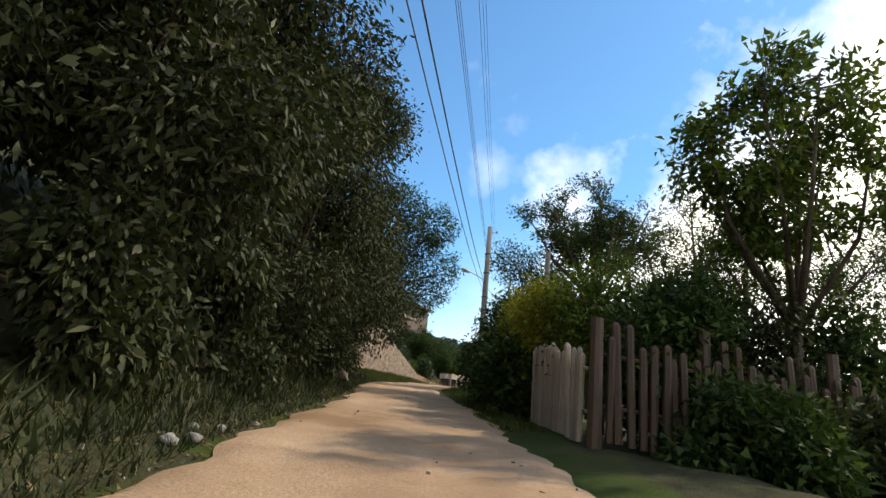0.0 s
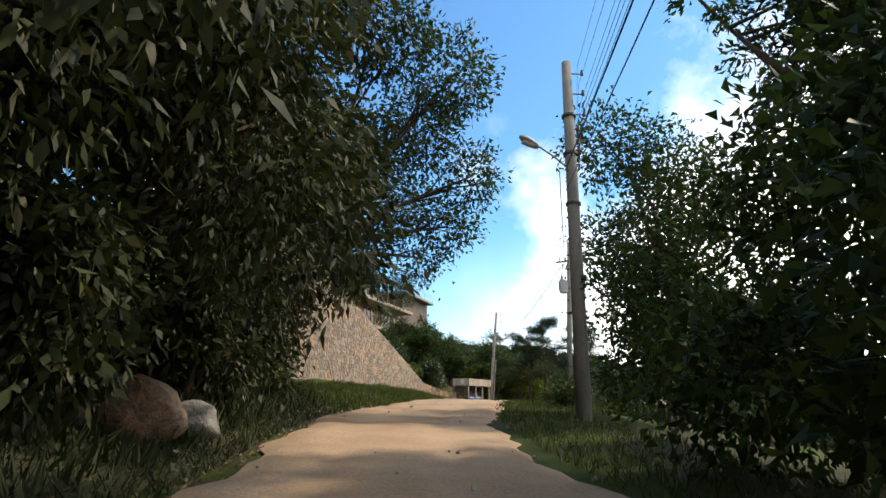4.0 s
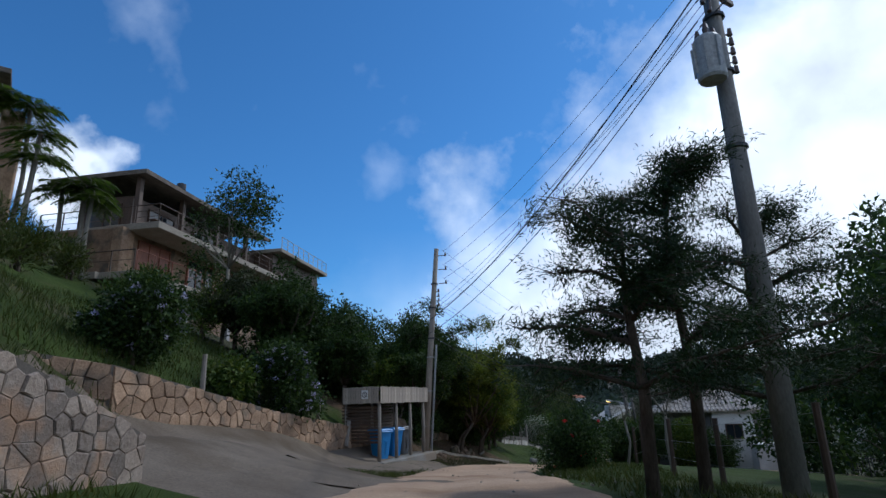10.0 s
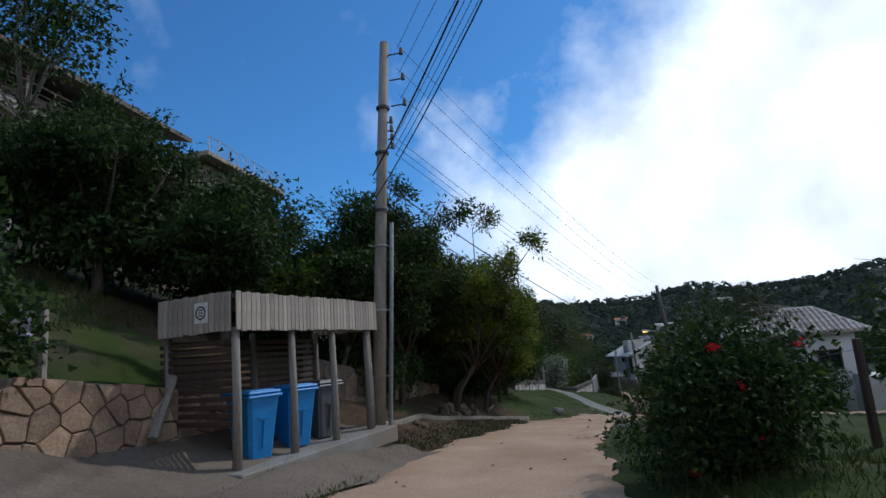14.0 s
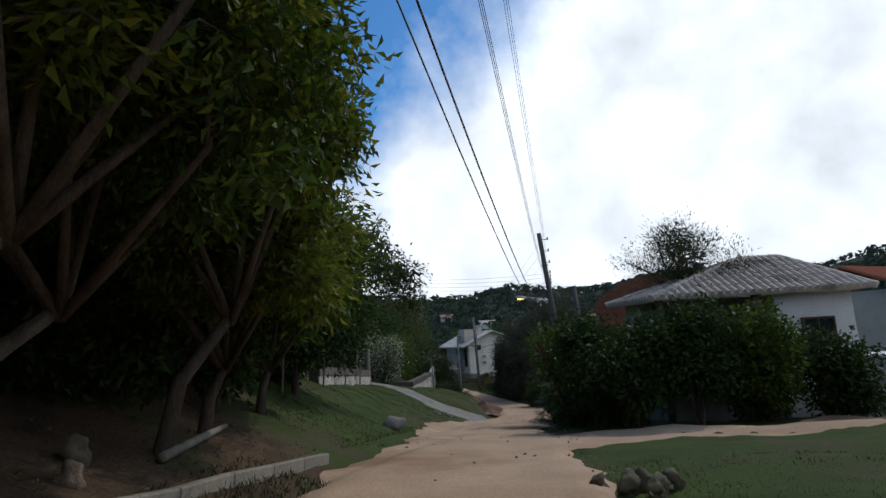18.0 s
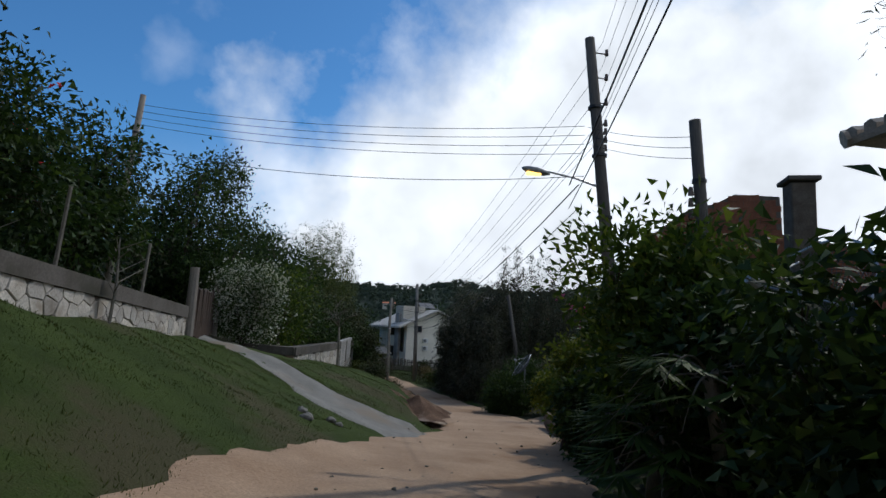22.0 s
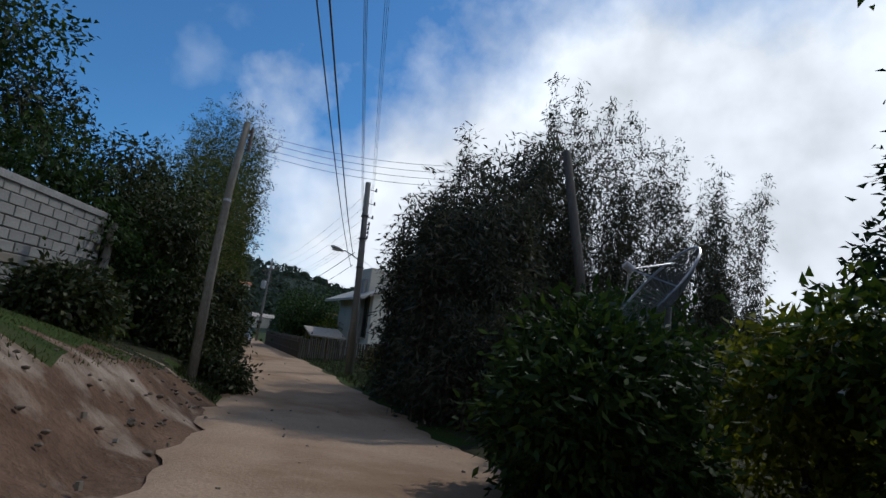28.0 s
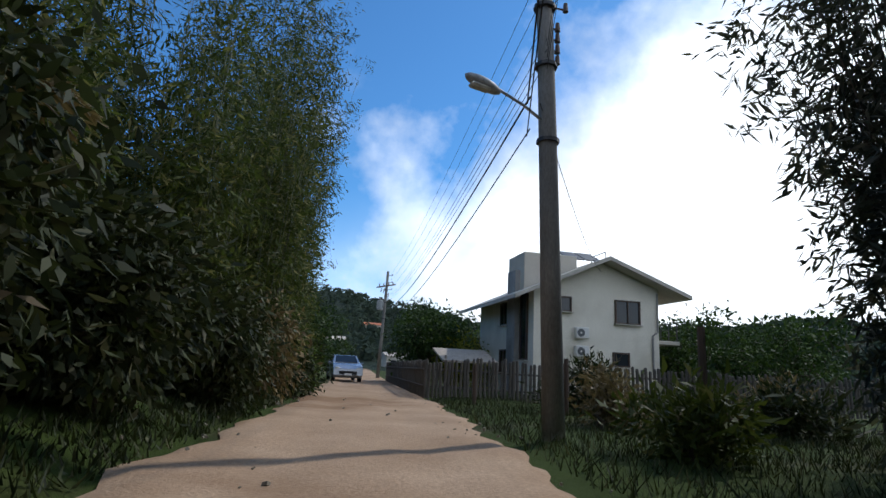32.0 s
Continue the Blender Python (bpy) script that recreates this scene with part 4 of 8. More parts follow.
def block_wall():
    """Cement block wall with posts and a tie beam."""
    p0, p1 = Vector((25.5, 84.6, 0)), Vector((28.6, 92.1, 0))
    ang, length = math.atan2(p1.y - p0.y, p1.x - p0.x), (p1 - p0).length
    t = thing("block_wall", "unplastered grey cement block wall with tie beam and a leaning end post", "wall", (p0.x, p0.y, -6.5), ang, kind="structure")
    g = G()
    g.box((length / 2, 0.1, 1.4), (length, 0.14, 2.8))
    part("mortar_core", g, M["mortar"], t)
    r = random.Random(4)
    base = G().box((0, 0, 0), (0.385, 0.05, 0.185), bevel=0.012).mesh("block", M["block"])
    for row in range(13):
        z = 0.3 + row * 0.2
        if row == 6:
            continue
        k = 0
        while k * 0.4 < length - 0.3:
            x = k * 0.4 + 0.2 + (0.2 if row % 2 else 0)
            if x < length - 0.15:
                b = part("block", base, None, t)
                b.matrix_basis = Matrix.Translation((x, 0.012 + r.uniform(-0.006, 0.006), z + r.uniform(-0.006, 0.006))) @ Matrix.Rotation(r.uniform(-0.008, 0.008), 4, "Y")
            k += 1
    part("tie_beam", G().box((length / 2, 0.0, 1.5), (length, 0.09, 0.17), bevel=0.01), M["concrete"], t)
    part("top_beam", G().box((length / 2, 0.05, 2.84), (length, 0.2, 0.14), bevel=0.01), M["grey_wall"], t)
    for x in (0.06, length * 0.5):
        part("column", G().box((x, -0.01, 1.45), (0.2, 0.11, 2.9), bevel=0.012), M["concrete"], t)
    part("end_post", G().tube([(length + 0.05, -0.05, -0.2), (length + 0.1, -0.05, 1.4), (length + 0.17, -0.06, 2.75)], [0.1, 0.1, 0.095], 6), M["concrete"], t, "pale leaning concrete end post")


block_wall()

# ---- paved bits ----
strip("driveway", [(3.6, 25.2), (1.0, 23.0), (-2.5, 20.8), (-7.0, 17.5)], [(0, 2.4, 2.6), (3, 1.5, 1.6), (20, 1.4, 1.4)], M["worn"], "worn concrete ramp of a driveway between stone walls", "driveway", 0.05, 8, 0.4, 0.05)
strip("pavement", [(1.7, 26.0), (3.4, 30.2), (4.6, 33.2), (6.2, 36.4)], [(0, 0.5, 0.35), (10, 0.9, 0.3)], M["worn"], "thin worn concrete apron along the stone wall", "pavement", 0.06, 6, 0.4, 0.04)
strip("driveway", [(24.3, 71.2), (23.2, 71.2), (21.7, 71.6), (20.6, 72.9), (19.2, 75.0), (17.0, 79.5)], [(0, 1.2, 1.9), (1.1, 1.7, 1.6), (2.7, 1.6, 1.2), (4.4, 0.95, 0.9), (7, 0.75, 0.75), (16, 0.7, 0.7)], M["concrete"], "grey concrete driveway climbing between lawns", "driveway", 0.035, 8, 0.35, 0.04)


def kerb_line(line, n):
    """Kerb stones along a line of (station, distance from the road)."""
    st, off = zip(*line)
    for k in range(n):
        a, b = (rd(q, np.interp(q, st, off)) for q in (st[0] + (st[-1] - st[0]) * (k + f) / n for f in (0, 0.985)))
        t = new("kerb", G().box((0, 0, 0), ((b - a).length, 0.15, 0.24), bevel=0.015).mesh("kerb", M["kerb"]))
        t.matrix_basis = Matrix.Translation((a + b) / 2 + Vector((0, 0, -0.035))) @ (b - a).to_track_quat("X", "Z").to_matrix().to_4x4()
        tagged(t, "weathered pale concrete kerb stone at the foot of the bank", "kerb", "kerb stones", "structure")


kerb_line([(98.5, -3.3), (102.3, -3.4), (105.0, -3.15), (107.5, -2.9), (112.4, -2.4)], 15)

# ---- poles and cables ----


def insulator(g, p, side, reach=0.3):
    """A side bracket with a small insulator at its end."""
    e = p + side * reach
    g.tube([p, e], [0.018, 0.018], 5)
    g.tube([e - Vector((0, 0, 0.03)), e + Vector((0, 0, 0.12))], [0.05, 0.035], 7)


def utility_pole(foot, top, label, side, r0=0.17, r1=0.12, mat="pole", brackets=3, low=4, lamp=None, lit=False, trafo=False, round_n=10, conduit=False):
    foot, top = Vector(foot), Vector(top)
    t = thing("utility_pole", label, "utility pole", foot, group="poles along the road")
    h = top - foot
    side = Vector((*side, 0)).normalized()
    part("shaft", G().tube([(0, 0, -0.5), h * 0.5, h], [r0, (r0 + r1) / 2, r1], round_n), M[mat], t, smooth=True)
    for k in range(brackets):
        g = G()
        insulator(g, h * (1 - 0.02) - Vector((0, 0, 0.15 + k * 0.62)) + side * r1 * 0.8, side, 0.32)
        part("bracket", g, M["ceramic"], t)
    for k in range(low):
        g = G()
        insulator(g, h * 0.78 - Vector((0, 0, k * 0.2)) + side * r1, side, 0.1)
        part("rack_insulator", g, M["ceramic"], t)
    for z in (0.55, 0.7, 0.82):
        part("band", G().tube([h * z - Vector((0, 0, 0.03)), h * z + Vector((0, 0, 0.03))], r0 * 1.04, round_n), M["dark_steel"], t)
    if lamp:
        z, dirx, diry, reach = lamp
        a = Vector((0, 0, 0)) + h * (z / h.z)
        d = Vector((dirx, diry, 0)).normalized()
        e = a + d * reach + Vector((0, 0, 0.32))
        arm = part("lamp_arm", G().tube([a, a + d * reach * 0.5 + Vector((0, 0, 0.2)), e], [0.03, 0.026, 0.024], 6), M["steel"], t)
        bm = bmesh.new()
        bmesh.ops.create_uvsphere(bm, u_segments=12, v_segments=8, radius=1.0)
        rot = d.to_track_quat("X", "Z").to_matrix().to_4x4()
        bmesh.ops.transform(bm, matrix=Matrix.Translation(e + d * 0.28) @ rot @ Matrix.Rotation(radians(-10), 4, "Y") @ Matrix.Diagonal((0.34, 0.13, 0.085, 1)), verts=bm.verts)
        bm.verts.index_update()
        g = G().add([q.co for q in bm.verts], [[q.index for q in f.verts] for f in bm.faces])
        bm.free()
        head = part("lamp_head", g, M["trafo"], arm, smooth=True)
        c = e + d * 0.33 - Vector((0, 0, 0.07))
        gl = G().box(c, (0.36, 0.17, 0.07), math.atan2(d.y, d.x), bevel=0.03)
        part("lamp_lens", gl, M["lamp_lit"] if lit else M["lamp_glass"], arm, "glowing amber lens" if lit else "clouded lens")
    if conduit:
        o = Vector((0.26, 0.06, 0))
        pipe = part("conduit", G().tube([o - Vector((0, 0, 0.3)), o + h * 0.25, o * 0.9 + h * 0.52], 0.045, 8), M["steel"], t, "grey service pipe strapped to the pole")
        for z in (0.14, 0.3, 0.46):
            part("strap", G().tube([h * z - Vector((0, 0, 0.015)), h * z + Vector((0, 0, 0.015))], r0 * 1.06, round_n), M["steel"], pipe)
            part("strap", G().box(o * 0.5 + h * z, (0.3, 0.02, 0.025)), M["steel"], pipe)
    if trafo:
        part("cross_arm", G().box((0, 0, 0), (2.3, 0.09, 0.11), m=Matrix.Translation(h - Vector((0, 0, 1.3)) + Vector((-0.1, -0.16, 0))) @ Matrix.Rotation(math.atan2(0.6, 0.8), 4, "Z") @ Matrix.Rotation(radians(-14), 4, "Y"), bevel=0.01), M["wood_dark"], t, "dark timber cross arm")
        for k in (-0.8, -0.3, 0.3, 0.8):
            g = G()
            p = h - Vector((0, 0, 1.3)) + Vector((-0.1 + k * 0.8, -0.16 + k * 0.6, 0.05 + k * 0.2))
            g.tube([p, p + Vector((0, 0, 0.22))], [0.05, 0.03], 7)
            part("pin_insulator", g, M["ceramic"], t)
        c = h - Vector((0.55, 0.45, 3.0))
        tank = part("transformer", G().tube([c - Vector((0, 0, 0.45)), c - Vector((0, 0, 0.4)), c + Vector((0, 0, 0.35)), c + Vector((0, 0, 0.42))], [0.22, 0.25, 0.25, 0.2], 16), M["trafo"], t, "grey drum transformer with bushings")
        for a in range(3):
            q = c + Vector((math.cos(a * 2.1) * 0.15, math.sin(a * 2.1) * 0.15, 0.42))
            part("bushing", G().tube([q, q + Vector((0, 0, 0.1)), q + Vector((0, 0, 0.24))], [0.05, 0.06, 0.025], 8), M["ceramic"], tank)
        for a in range(8):
            q = c + Vector((math.cos(a * 0.785) * 0.265, math.sin(a * 0.785) * 0.265, 0))
            part("fin", G().box(q, (0.06, 0.012, 0.6), a * 0.785), M["trafo"], tank)
        for k in range(2):
            g = G()
            q = h - Vector((0.5 - k * 0.25, 0.5 - k * 0.2, 1.55))
            g.tube([q, q - Vector((0.1, 0.1, 0.4))], [0.03, 0.045], 6)
            part("fuse_holder", g, M["ceramic"], t)
    return top


P0 = Vector((5.6, -49.0, 7.6))
utility_pole((5.6, -49.0, gz(5.6, -49)), P0, "grey concrete utility pole", (1, 0), brackets=3)
P1 = utility_pole((6.7, -0.6, gz(6.7, -0.6)), (6.78, 0.02, 9.28), "pale concrete utility pole with street lamp on a grassy verge", (1, 0.1), 0.19, 0.13, lamp=(6.1, -0.75, -0.7, 1.3))
P2 = utility_pole((9.5, 20.8, gz(9.5, 20.8)), (10.0, 21.4, 10.25), "concrete utility pole with cross arm and drum transformer among pines", (1, -0.3), 0.19, 0.13, brackets=2, low=5, trafo=True)
P3 = utility_pole((4.94, 36.75, gz(4.94, 36.75)), (5.62, 36.3, 7.95), "weathered leaning utility pole behind the bin shelter", (1, -0.3), 0.15, 0.1, "post", conduit=True)
P4 = utility_pole((25.9, 65.3, gz(25.9, 65.3)), (25.2, 65.85, 4.41), "dark concrete utility pole with a burning street lamp", (0.95, -0.3), 0.17, 0.12, "pole_dark", lamp=(6.0, -0.9, 0.45, 1.25), lit=True)
P4B = utility_pole((25.25, 62.55, gz(25.25, 62.55)), (24.86, 62.7, 1.3), "short dark service pole beside the brick house", (-1, 0.2), 0.12, 0.1, "pole_dark", brackets=0, low=3)
PL = utility_pole((15.4, 74.6, gz(15.4, 74.6)), (15.75, 74.1, 3.62), "slim timber service pole in the hillside garden", (1, 0), 0.1, 0.08, "post", brackets=0, low=4)
P6 = utility_pole((37.75, 101.5, gz(37.75, 101.5)), (37.15, 100.8, 1.06), "grey concrete utility pole with street lamp on the verge", (1, 0), 0.18, 0.12, lamp=(4.9, -0.95, -0.3, 1.0))
P7 = utility_pole((39.6, 141.0, gz(39.6, 141.0)), (39.9, 141.1, 1.5), "far utility pole with a transformer", (1, 0), 0.16, 0.11, trafo=True)
t = thing("timber_post", "bare silvery timber pole leaning over the bank", "post", (30.85, 90.8, gz(30.85, 90.8)))
part("shaft", G().tube([(0, 0, -0.4), (0.02, 0.25, 2.2), (0.1, 0.6, 4.4), (0.25, 0.85, 6.1)], [0.105, 0.1, 0.09, 0.08], 10), M["bark_pale"], t, smooth=True)
for k in range(4):
    g = G()
    insulator(g, Vector((0.22, 0.82, 5.9 - k * 0.16)), Vector((1, 0, 0)), 0.16)
    part("rack_insulator", g, M["ceramic"], t)
part("steel_band", G().tube([(0.085, 0.52, 4.0), (0.088, 0.53, 4.06)], 0.096, 10), M["steel"], t)


def cable(a, b, sag, r=0.009, label="black overhead cable between poles"):
    a, b = Vector(a), Vector(b)
    pts = [a.lerp(b, k / 14) - Vector((0, 0, sag * 4 * (k / 14) * (1 - k / 14))) for k in range(15)]
    solid("overhead_cable", G().tube(pts, r, 4), M["cable"], label, "cable", "", "overhead cables")


def span(a, b, sag=0.5, ka=(2.15, 3.2), kb=(2.15, 3.2), left=0.16):
    """The wires of one span; ka and kb: how far below each pole's top the rack and the bundled cables hang; left: the bundles' offset."""
    w = (b - a)
    s = Vector((w.y, -w.x, 0)).normalized()
    for k in range(3):
        cable(a + s * 0.3 - Vector((0, 0, 0.1 + k * 0.62)), b + s * 0.3 - Vector((0, 0, 0.1 + k * 0.62)), sag, 0.0055)
    for k in range(3):
        cable(a + s * 0.1 - Vector((0, 0, ka[0] + k * 0.2)), b + s * 0.1 - Vector((0, 0, kb[0] + k * 0.2)), sag * 1.1, 0.006)
    cable(a - s * left - Vector((0, 0, ka[1])), b - s * left - Vector((0, 0, kb[1])), sag * 1.4, 0.016, "thick black bundled cable between poles")
    cable(a - s * left - Vector((0, 0, ka[1] + 0.55)), b - s * left - Vector((0, 0, kb[1] + 0.55)), sag * 1.5, 0.011)


HIGH, LOW = (0.9, 1.4), (2.3, 3.6)
for a, b, ka, kb, left in ((P0, P1, (2.15, 3.2), (2.15, 3.2), 0.16), (P1, P2, (2.15, 3.2), HIGH, 0.3), (P2, P3, HIGH, (2.3, 3.2), 0.45), (P3, P4, (2.3, 3.2), LOW, 0.4), (P4, P6, LOW, (2.3, 3.3), 0.2), (P6, P7, (2.15, 3.2), (2.15, 3.2), 0.16)):
    span(a, b, 0.35 + (b - a).length * 0.008, ka, kb, left)
for k in range(4):
    cable(P4 - Vector((0.1, 0, 2.2 + k * 0.22)), PL - Vector((0, 0, 0.3 + k * 0.2)), 0.3, 0.007)
cable(P4 - Vector((0.1, 0, 3.4)), PL - Vector((0, 0, 1.6)), 0.4, 0.009)
for k in range(3):
    cable(P4 - Vector((0, 0, 2.2 + k * 0.2)), P4B - Vector((0, 0, 0.3 + k * 0.2)), 0.1, 0.007)
P5 = Vector((31.2, 91.65, gz(30.85, 90.8) + 5.9))
for k in range(4):
    cable(P5 + Vector((0.15, 0, -k * 0.16)), Vector((38.9, 89.3, -0.35 - k * 0.2)), 0.45, 0.006)
cable(P6 - Vector((0, 0, 3.3)), (48.2, 119.0, -1.2), 0.5, 0.008)

# ---- bin shelter ----


SHELTER_TURN = radians(62)


def bin_shelter():
    ang = SHELTER_TURN
    t = thing("bin_shelter", "open timber bin shelter with board fascia on round posts", "shelter", (3.25, 32.75, -0.5), ang)
    L, D, H = 3.75, 1.45, 2.5
    part("slab", G().box((L / 2, D / 2 - 0.05, -0.12), (L + 0.5, D + 0.5, 0.3), bevel=0.02), M["concrete"], t)
    post = G().tube([(0, 0, 0), (0.012, 0, 0.9), (0, 0.01, 1.98)], [0.068, 0.062, 0.058], 9).mesh("post", M["post"], True)
    for x, y in ((0.02, 0.04), (1.25, 0.04), (2.38, 0.04), (3.54, 0.05), (3.72, 0.12), (0.05, D - 0.05), (1.85, D - 0.05), (3.7, D - 0.05)):
        p = part("post", post, None, t)
        p.location = (x, y, 0.02)
    r = random.Random(2)
    n = 39
    base = G().box((0, 0, 0), (0.091, 0.024, 0.56), bevel=0.004).mesh("board", M["board"])
    for k in range(n):
        b = part("board", base, None, t)
        b.location = (-0.06 + (L + 0.12) * (k + 0.5) / n, -0.05 + r.uniform(-0.004, 0.004), H - 0.28 + r.uniform(-0.012, 0.012))
    for k in range(14):
        for x in (-0.11, L + 0.11):
            b = part("board", base, None, t)
            b.matrix_basis = Matrix.Translation((x, -0.0 + (D + 0.0) * (k + 0.5) / 14, H - 0.28 + r.uniform(-0.012, 0.012))) @ Matrix.Rotation(math.pi / 2, 4, "Z")
    part("roof", G().box((L / 2, D / 2, H - 0.06), (L + 0.18, D + 0.06, 0.06), bevel=0.01), M["wood_dark"], t)
    part("beam", G().box((L / 2, 0.05, H - 0.5), (L, 0.08, 0.12), bevel=0.008), M["wood_dark"], t)
    slat = G().box((0, 0, 0), (L, 0.03, 0.07), bevel=0.005).mesh("slat", M["wood_dark"])
    for k in range(14):
        p = part("slat", slat, None, t)
        p.location = (L / 2, D - 0.02, 0.35 + k * 0.115)
    side = G().box((0, 0, 0), (0.03, D, 0.07), bevel=0.005).mesh("slat", M["wood_dark"])
    for k in range(11):
        p = part("slat", side, None, t)
        p.location = (0.02, D / 2 + 0.1, 0.65 + k * 0.115)
    sign = part("sign_plate", G().box((-0.13, 0.55, H - 0.26), (0.012, 0.26, 0.3), bevel=0.003), M["white_wall"], t, "small white plate with a dark ringed mark")
    ring = [(-0.139, 0.55 + 0.09 * math.cos(a), H - 0.26 + 0.09 * math.sin(a)) for a in np.linspace(0, TAU, 17)]
    part("ring", G().tube(ring, 0.012, 5, False), M["dark_steel"], sign)
    for k in range(3):
        part("bar", G().box((-0.139, 0.55, H - 0.26 + (k - 1) * 0.04), (0.006, 0.08, 0.016)), M["dark_steel"], sign)
    part("prop", G().tube([(-0.55, 1.0, 0.55), (0.0, 1.25, 1.35)], 0.07, 6), M["post"], t, "slanting grey timber brace")


bin_shelter()


def wheelie_bin(at, rz, mat, label):
    t = thing("wheelie_bin", label, "bin", at, rz, group="bins in the shelter")
    lv = [(0.0, 0.40, 0.44), (0.10, 0.42, 0.47), (0.75, 0.53, 0.62), (0.92, 0.56, 0.68)]
    g = G()
    for z, w, d in lv:
        c = 0.05
        o = [(-w / 2 + c, -d / 2), (w / 2 - c, -d / 2), (w / 2, -d / 2 + c), (w / 2, d / 2 - c), (w / 2 - c, d / 2), (-w / 2 + c, d / 2), (-w / 2, d / 2 - c), (-w / 2, -d / 2 + c)]
        g.add([(x, y, z + 0.03) for x, y in o], [])
    n = 8
    g.f = [(a * n + i, a * n + (i + 1) % n, (a + 1) * n + (i + 1) % n, (a + 1) * n + i) for a in range(3) for i in range(n)] + [tuple(range(n))[::-1]]
    body = part("body", g, M[mat], t)
    part("rim", G().box((0, 0, 0.93), (0.61, 0.73, 0.05), bevel=0.018), M[mat], t)
    lid = part("lid", G().box((0, 0.02, 0.985), (0.6, 0.74, 0.055), bevel=0.025).box((0, 0, 1.015), (0.44, 0.55, 0.03), bevel=0.012), M[mat], t)
    part("handle", G().tube([(-0.2, 0.4, 0.94), (-0.2, 0.46, 0.95), (0.2, 0.46, 0.95), (0.2, 0.4, 0.94)], 0.018, 6), M[mat], t)
    part("front_rib", G().box((0, -0.30, 0.62), (0.2, 0.05, 0.03), m=Matrix.Translation((0, -0.285, 0.62))), M[mat], body)
    part("front_rib", G().box((0, 0, 0), (0.03, 0.04, 0.4), m=Matrix.Translation((0.0, -0.268, 0.38)) @ Matrix.Rotation(radians(8), 4, "X")), M[mat], body)
    for x in (-0.24, 0.24):
        part("wheel", G().tube([(x - 0.03, 0.26, 0.1), (x + 0.03, 0.26, 0.1)], 0.1, 14), M["tyre"], t)


def in_shelter(u, v):
    c, k = math.cos(SHELTER_TURN), math.sin(SHELTER_TURN)
    return (3.25 + c * u - k * v, 32.75 + k * u + c * v, -0.47)


wheelie_bin(in_shelter(0.72, 0.4), radians(49), "blue_bin", "blue plastic wheelie bin with closed lid in the shelter")
wheelie_bin(in_shelter(1.72, 0.45), radians(46), "blue_bin", "blue plastic wheelie bin with closed lid in the shelter")
wheelie_bin(in_shelter(2.6, 0.55), radians(52), "grey_bin", "dark grey wheelie bin in the shelter")

# ---- houses ----


def opening(parent, c, w, h, rz, name="window", sill=True, frame_mat="wood_dark", pane="window_glass", panes=2, depth=0.12):
    """A framed window set into the wall's face: c in the parent's axes, rz the turn of its plane (faces -y at 0)."""
    rot = Matrix.Translation(c) @ Matrix.Rotation(rz, 4, "Z")
    f = part(name, G().box((0, 0, 0), (w + 0.07, depth, 0.07), m=rot @ Matrix.Translation((0, 0, h / 2))), M[frame_mat], parent)
    part("bottom_rail", G().box((0, 0, 0), (w + 0.07, depth, 0.07), m=rot @ Matrix.Translation((0, 0, -h / 2))), M[frame_mat], f)
    for x in (-w / 2, w / 2):
        part("jamb", G().box((0, 0, 0), (0.07, depth - 0.006, h - 0.07), m=rot @ Matrix.Translation((x, 0, 0))), M[frame_mat], f)
    for k in range(1, panes):
        part("mullion", G().box((0, 0, 0), (0.05, depth * 0.8, h - 0.07), m=rot @ Matrix.Translation((-w / 2 + w * k / panes, 0, 0))), M[frame_mat], f)
    for k in range(panes):
        part("pane", G().box((0, 0, 0), (w / panes - 0.05, 0.015, h - 0.06), m=rot @ Matrix.Translation((-w / 2 + w * (k + 0.5) / panes, 0.015, 0))), M[pane], f)
    if sill:
        part("sill", G().box((0, 0, 0), (w + 0.2, depth + 0.1, 0.05), m=rot @ Matrix.Translation((0, -0.05, -h / 2 - 0.06))), M["fascia"], f)
    return f


def rail(parent, a, b, h, posts, mat="dark_steel", bars=2, name="railing"):
    a, b = Vector(a), Vector(b)
    f = part(name, G().tube([a + Vector((0, 0, h)), b + Vector((0, 0, h))], 0.03, 6), M[mat], parent)
    for k in range(posts + 1):
        p = a.lerp(b, k / posts)
        part("baluster", G().box((0, 0, 0), (0.05, 0.05, h), m=Matrix.Translation(p + Vector((0, 0, h / 2)))), M[mat], f)
    for k in range(bars):
        z = h * (k + 1) / (bars + 1)
        part("rail_bar", G().tube([a + Vector((0, 0, z)), b + Vector((0, 0, z))], 0.014, 5), M[mat], f)
    return f


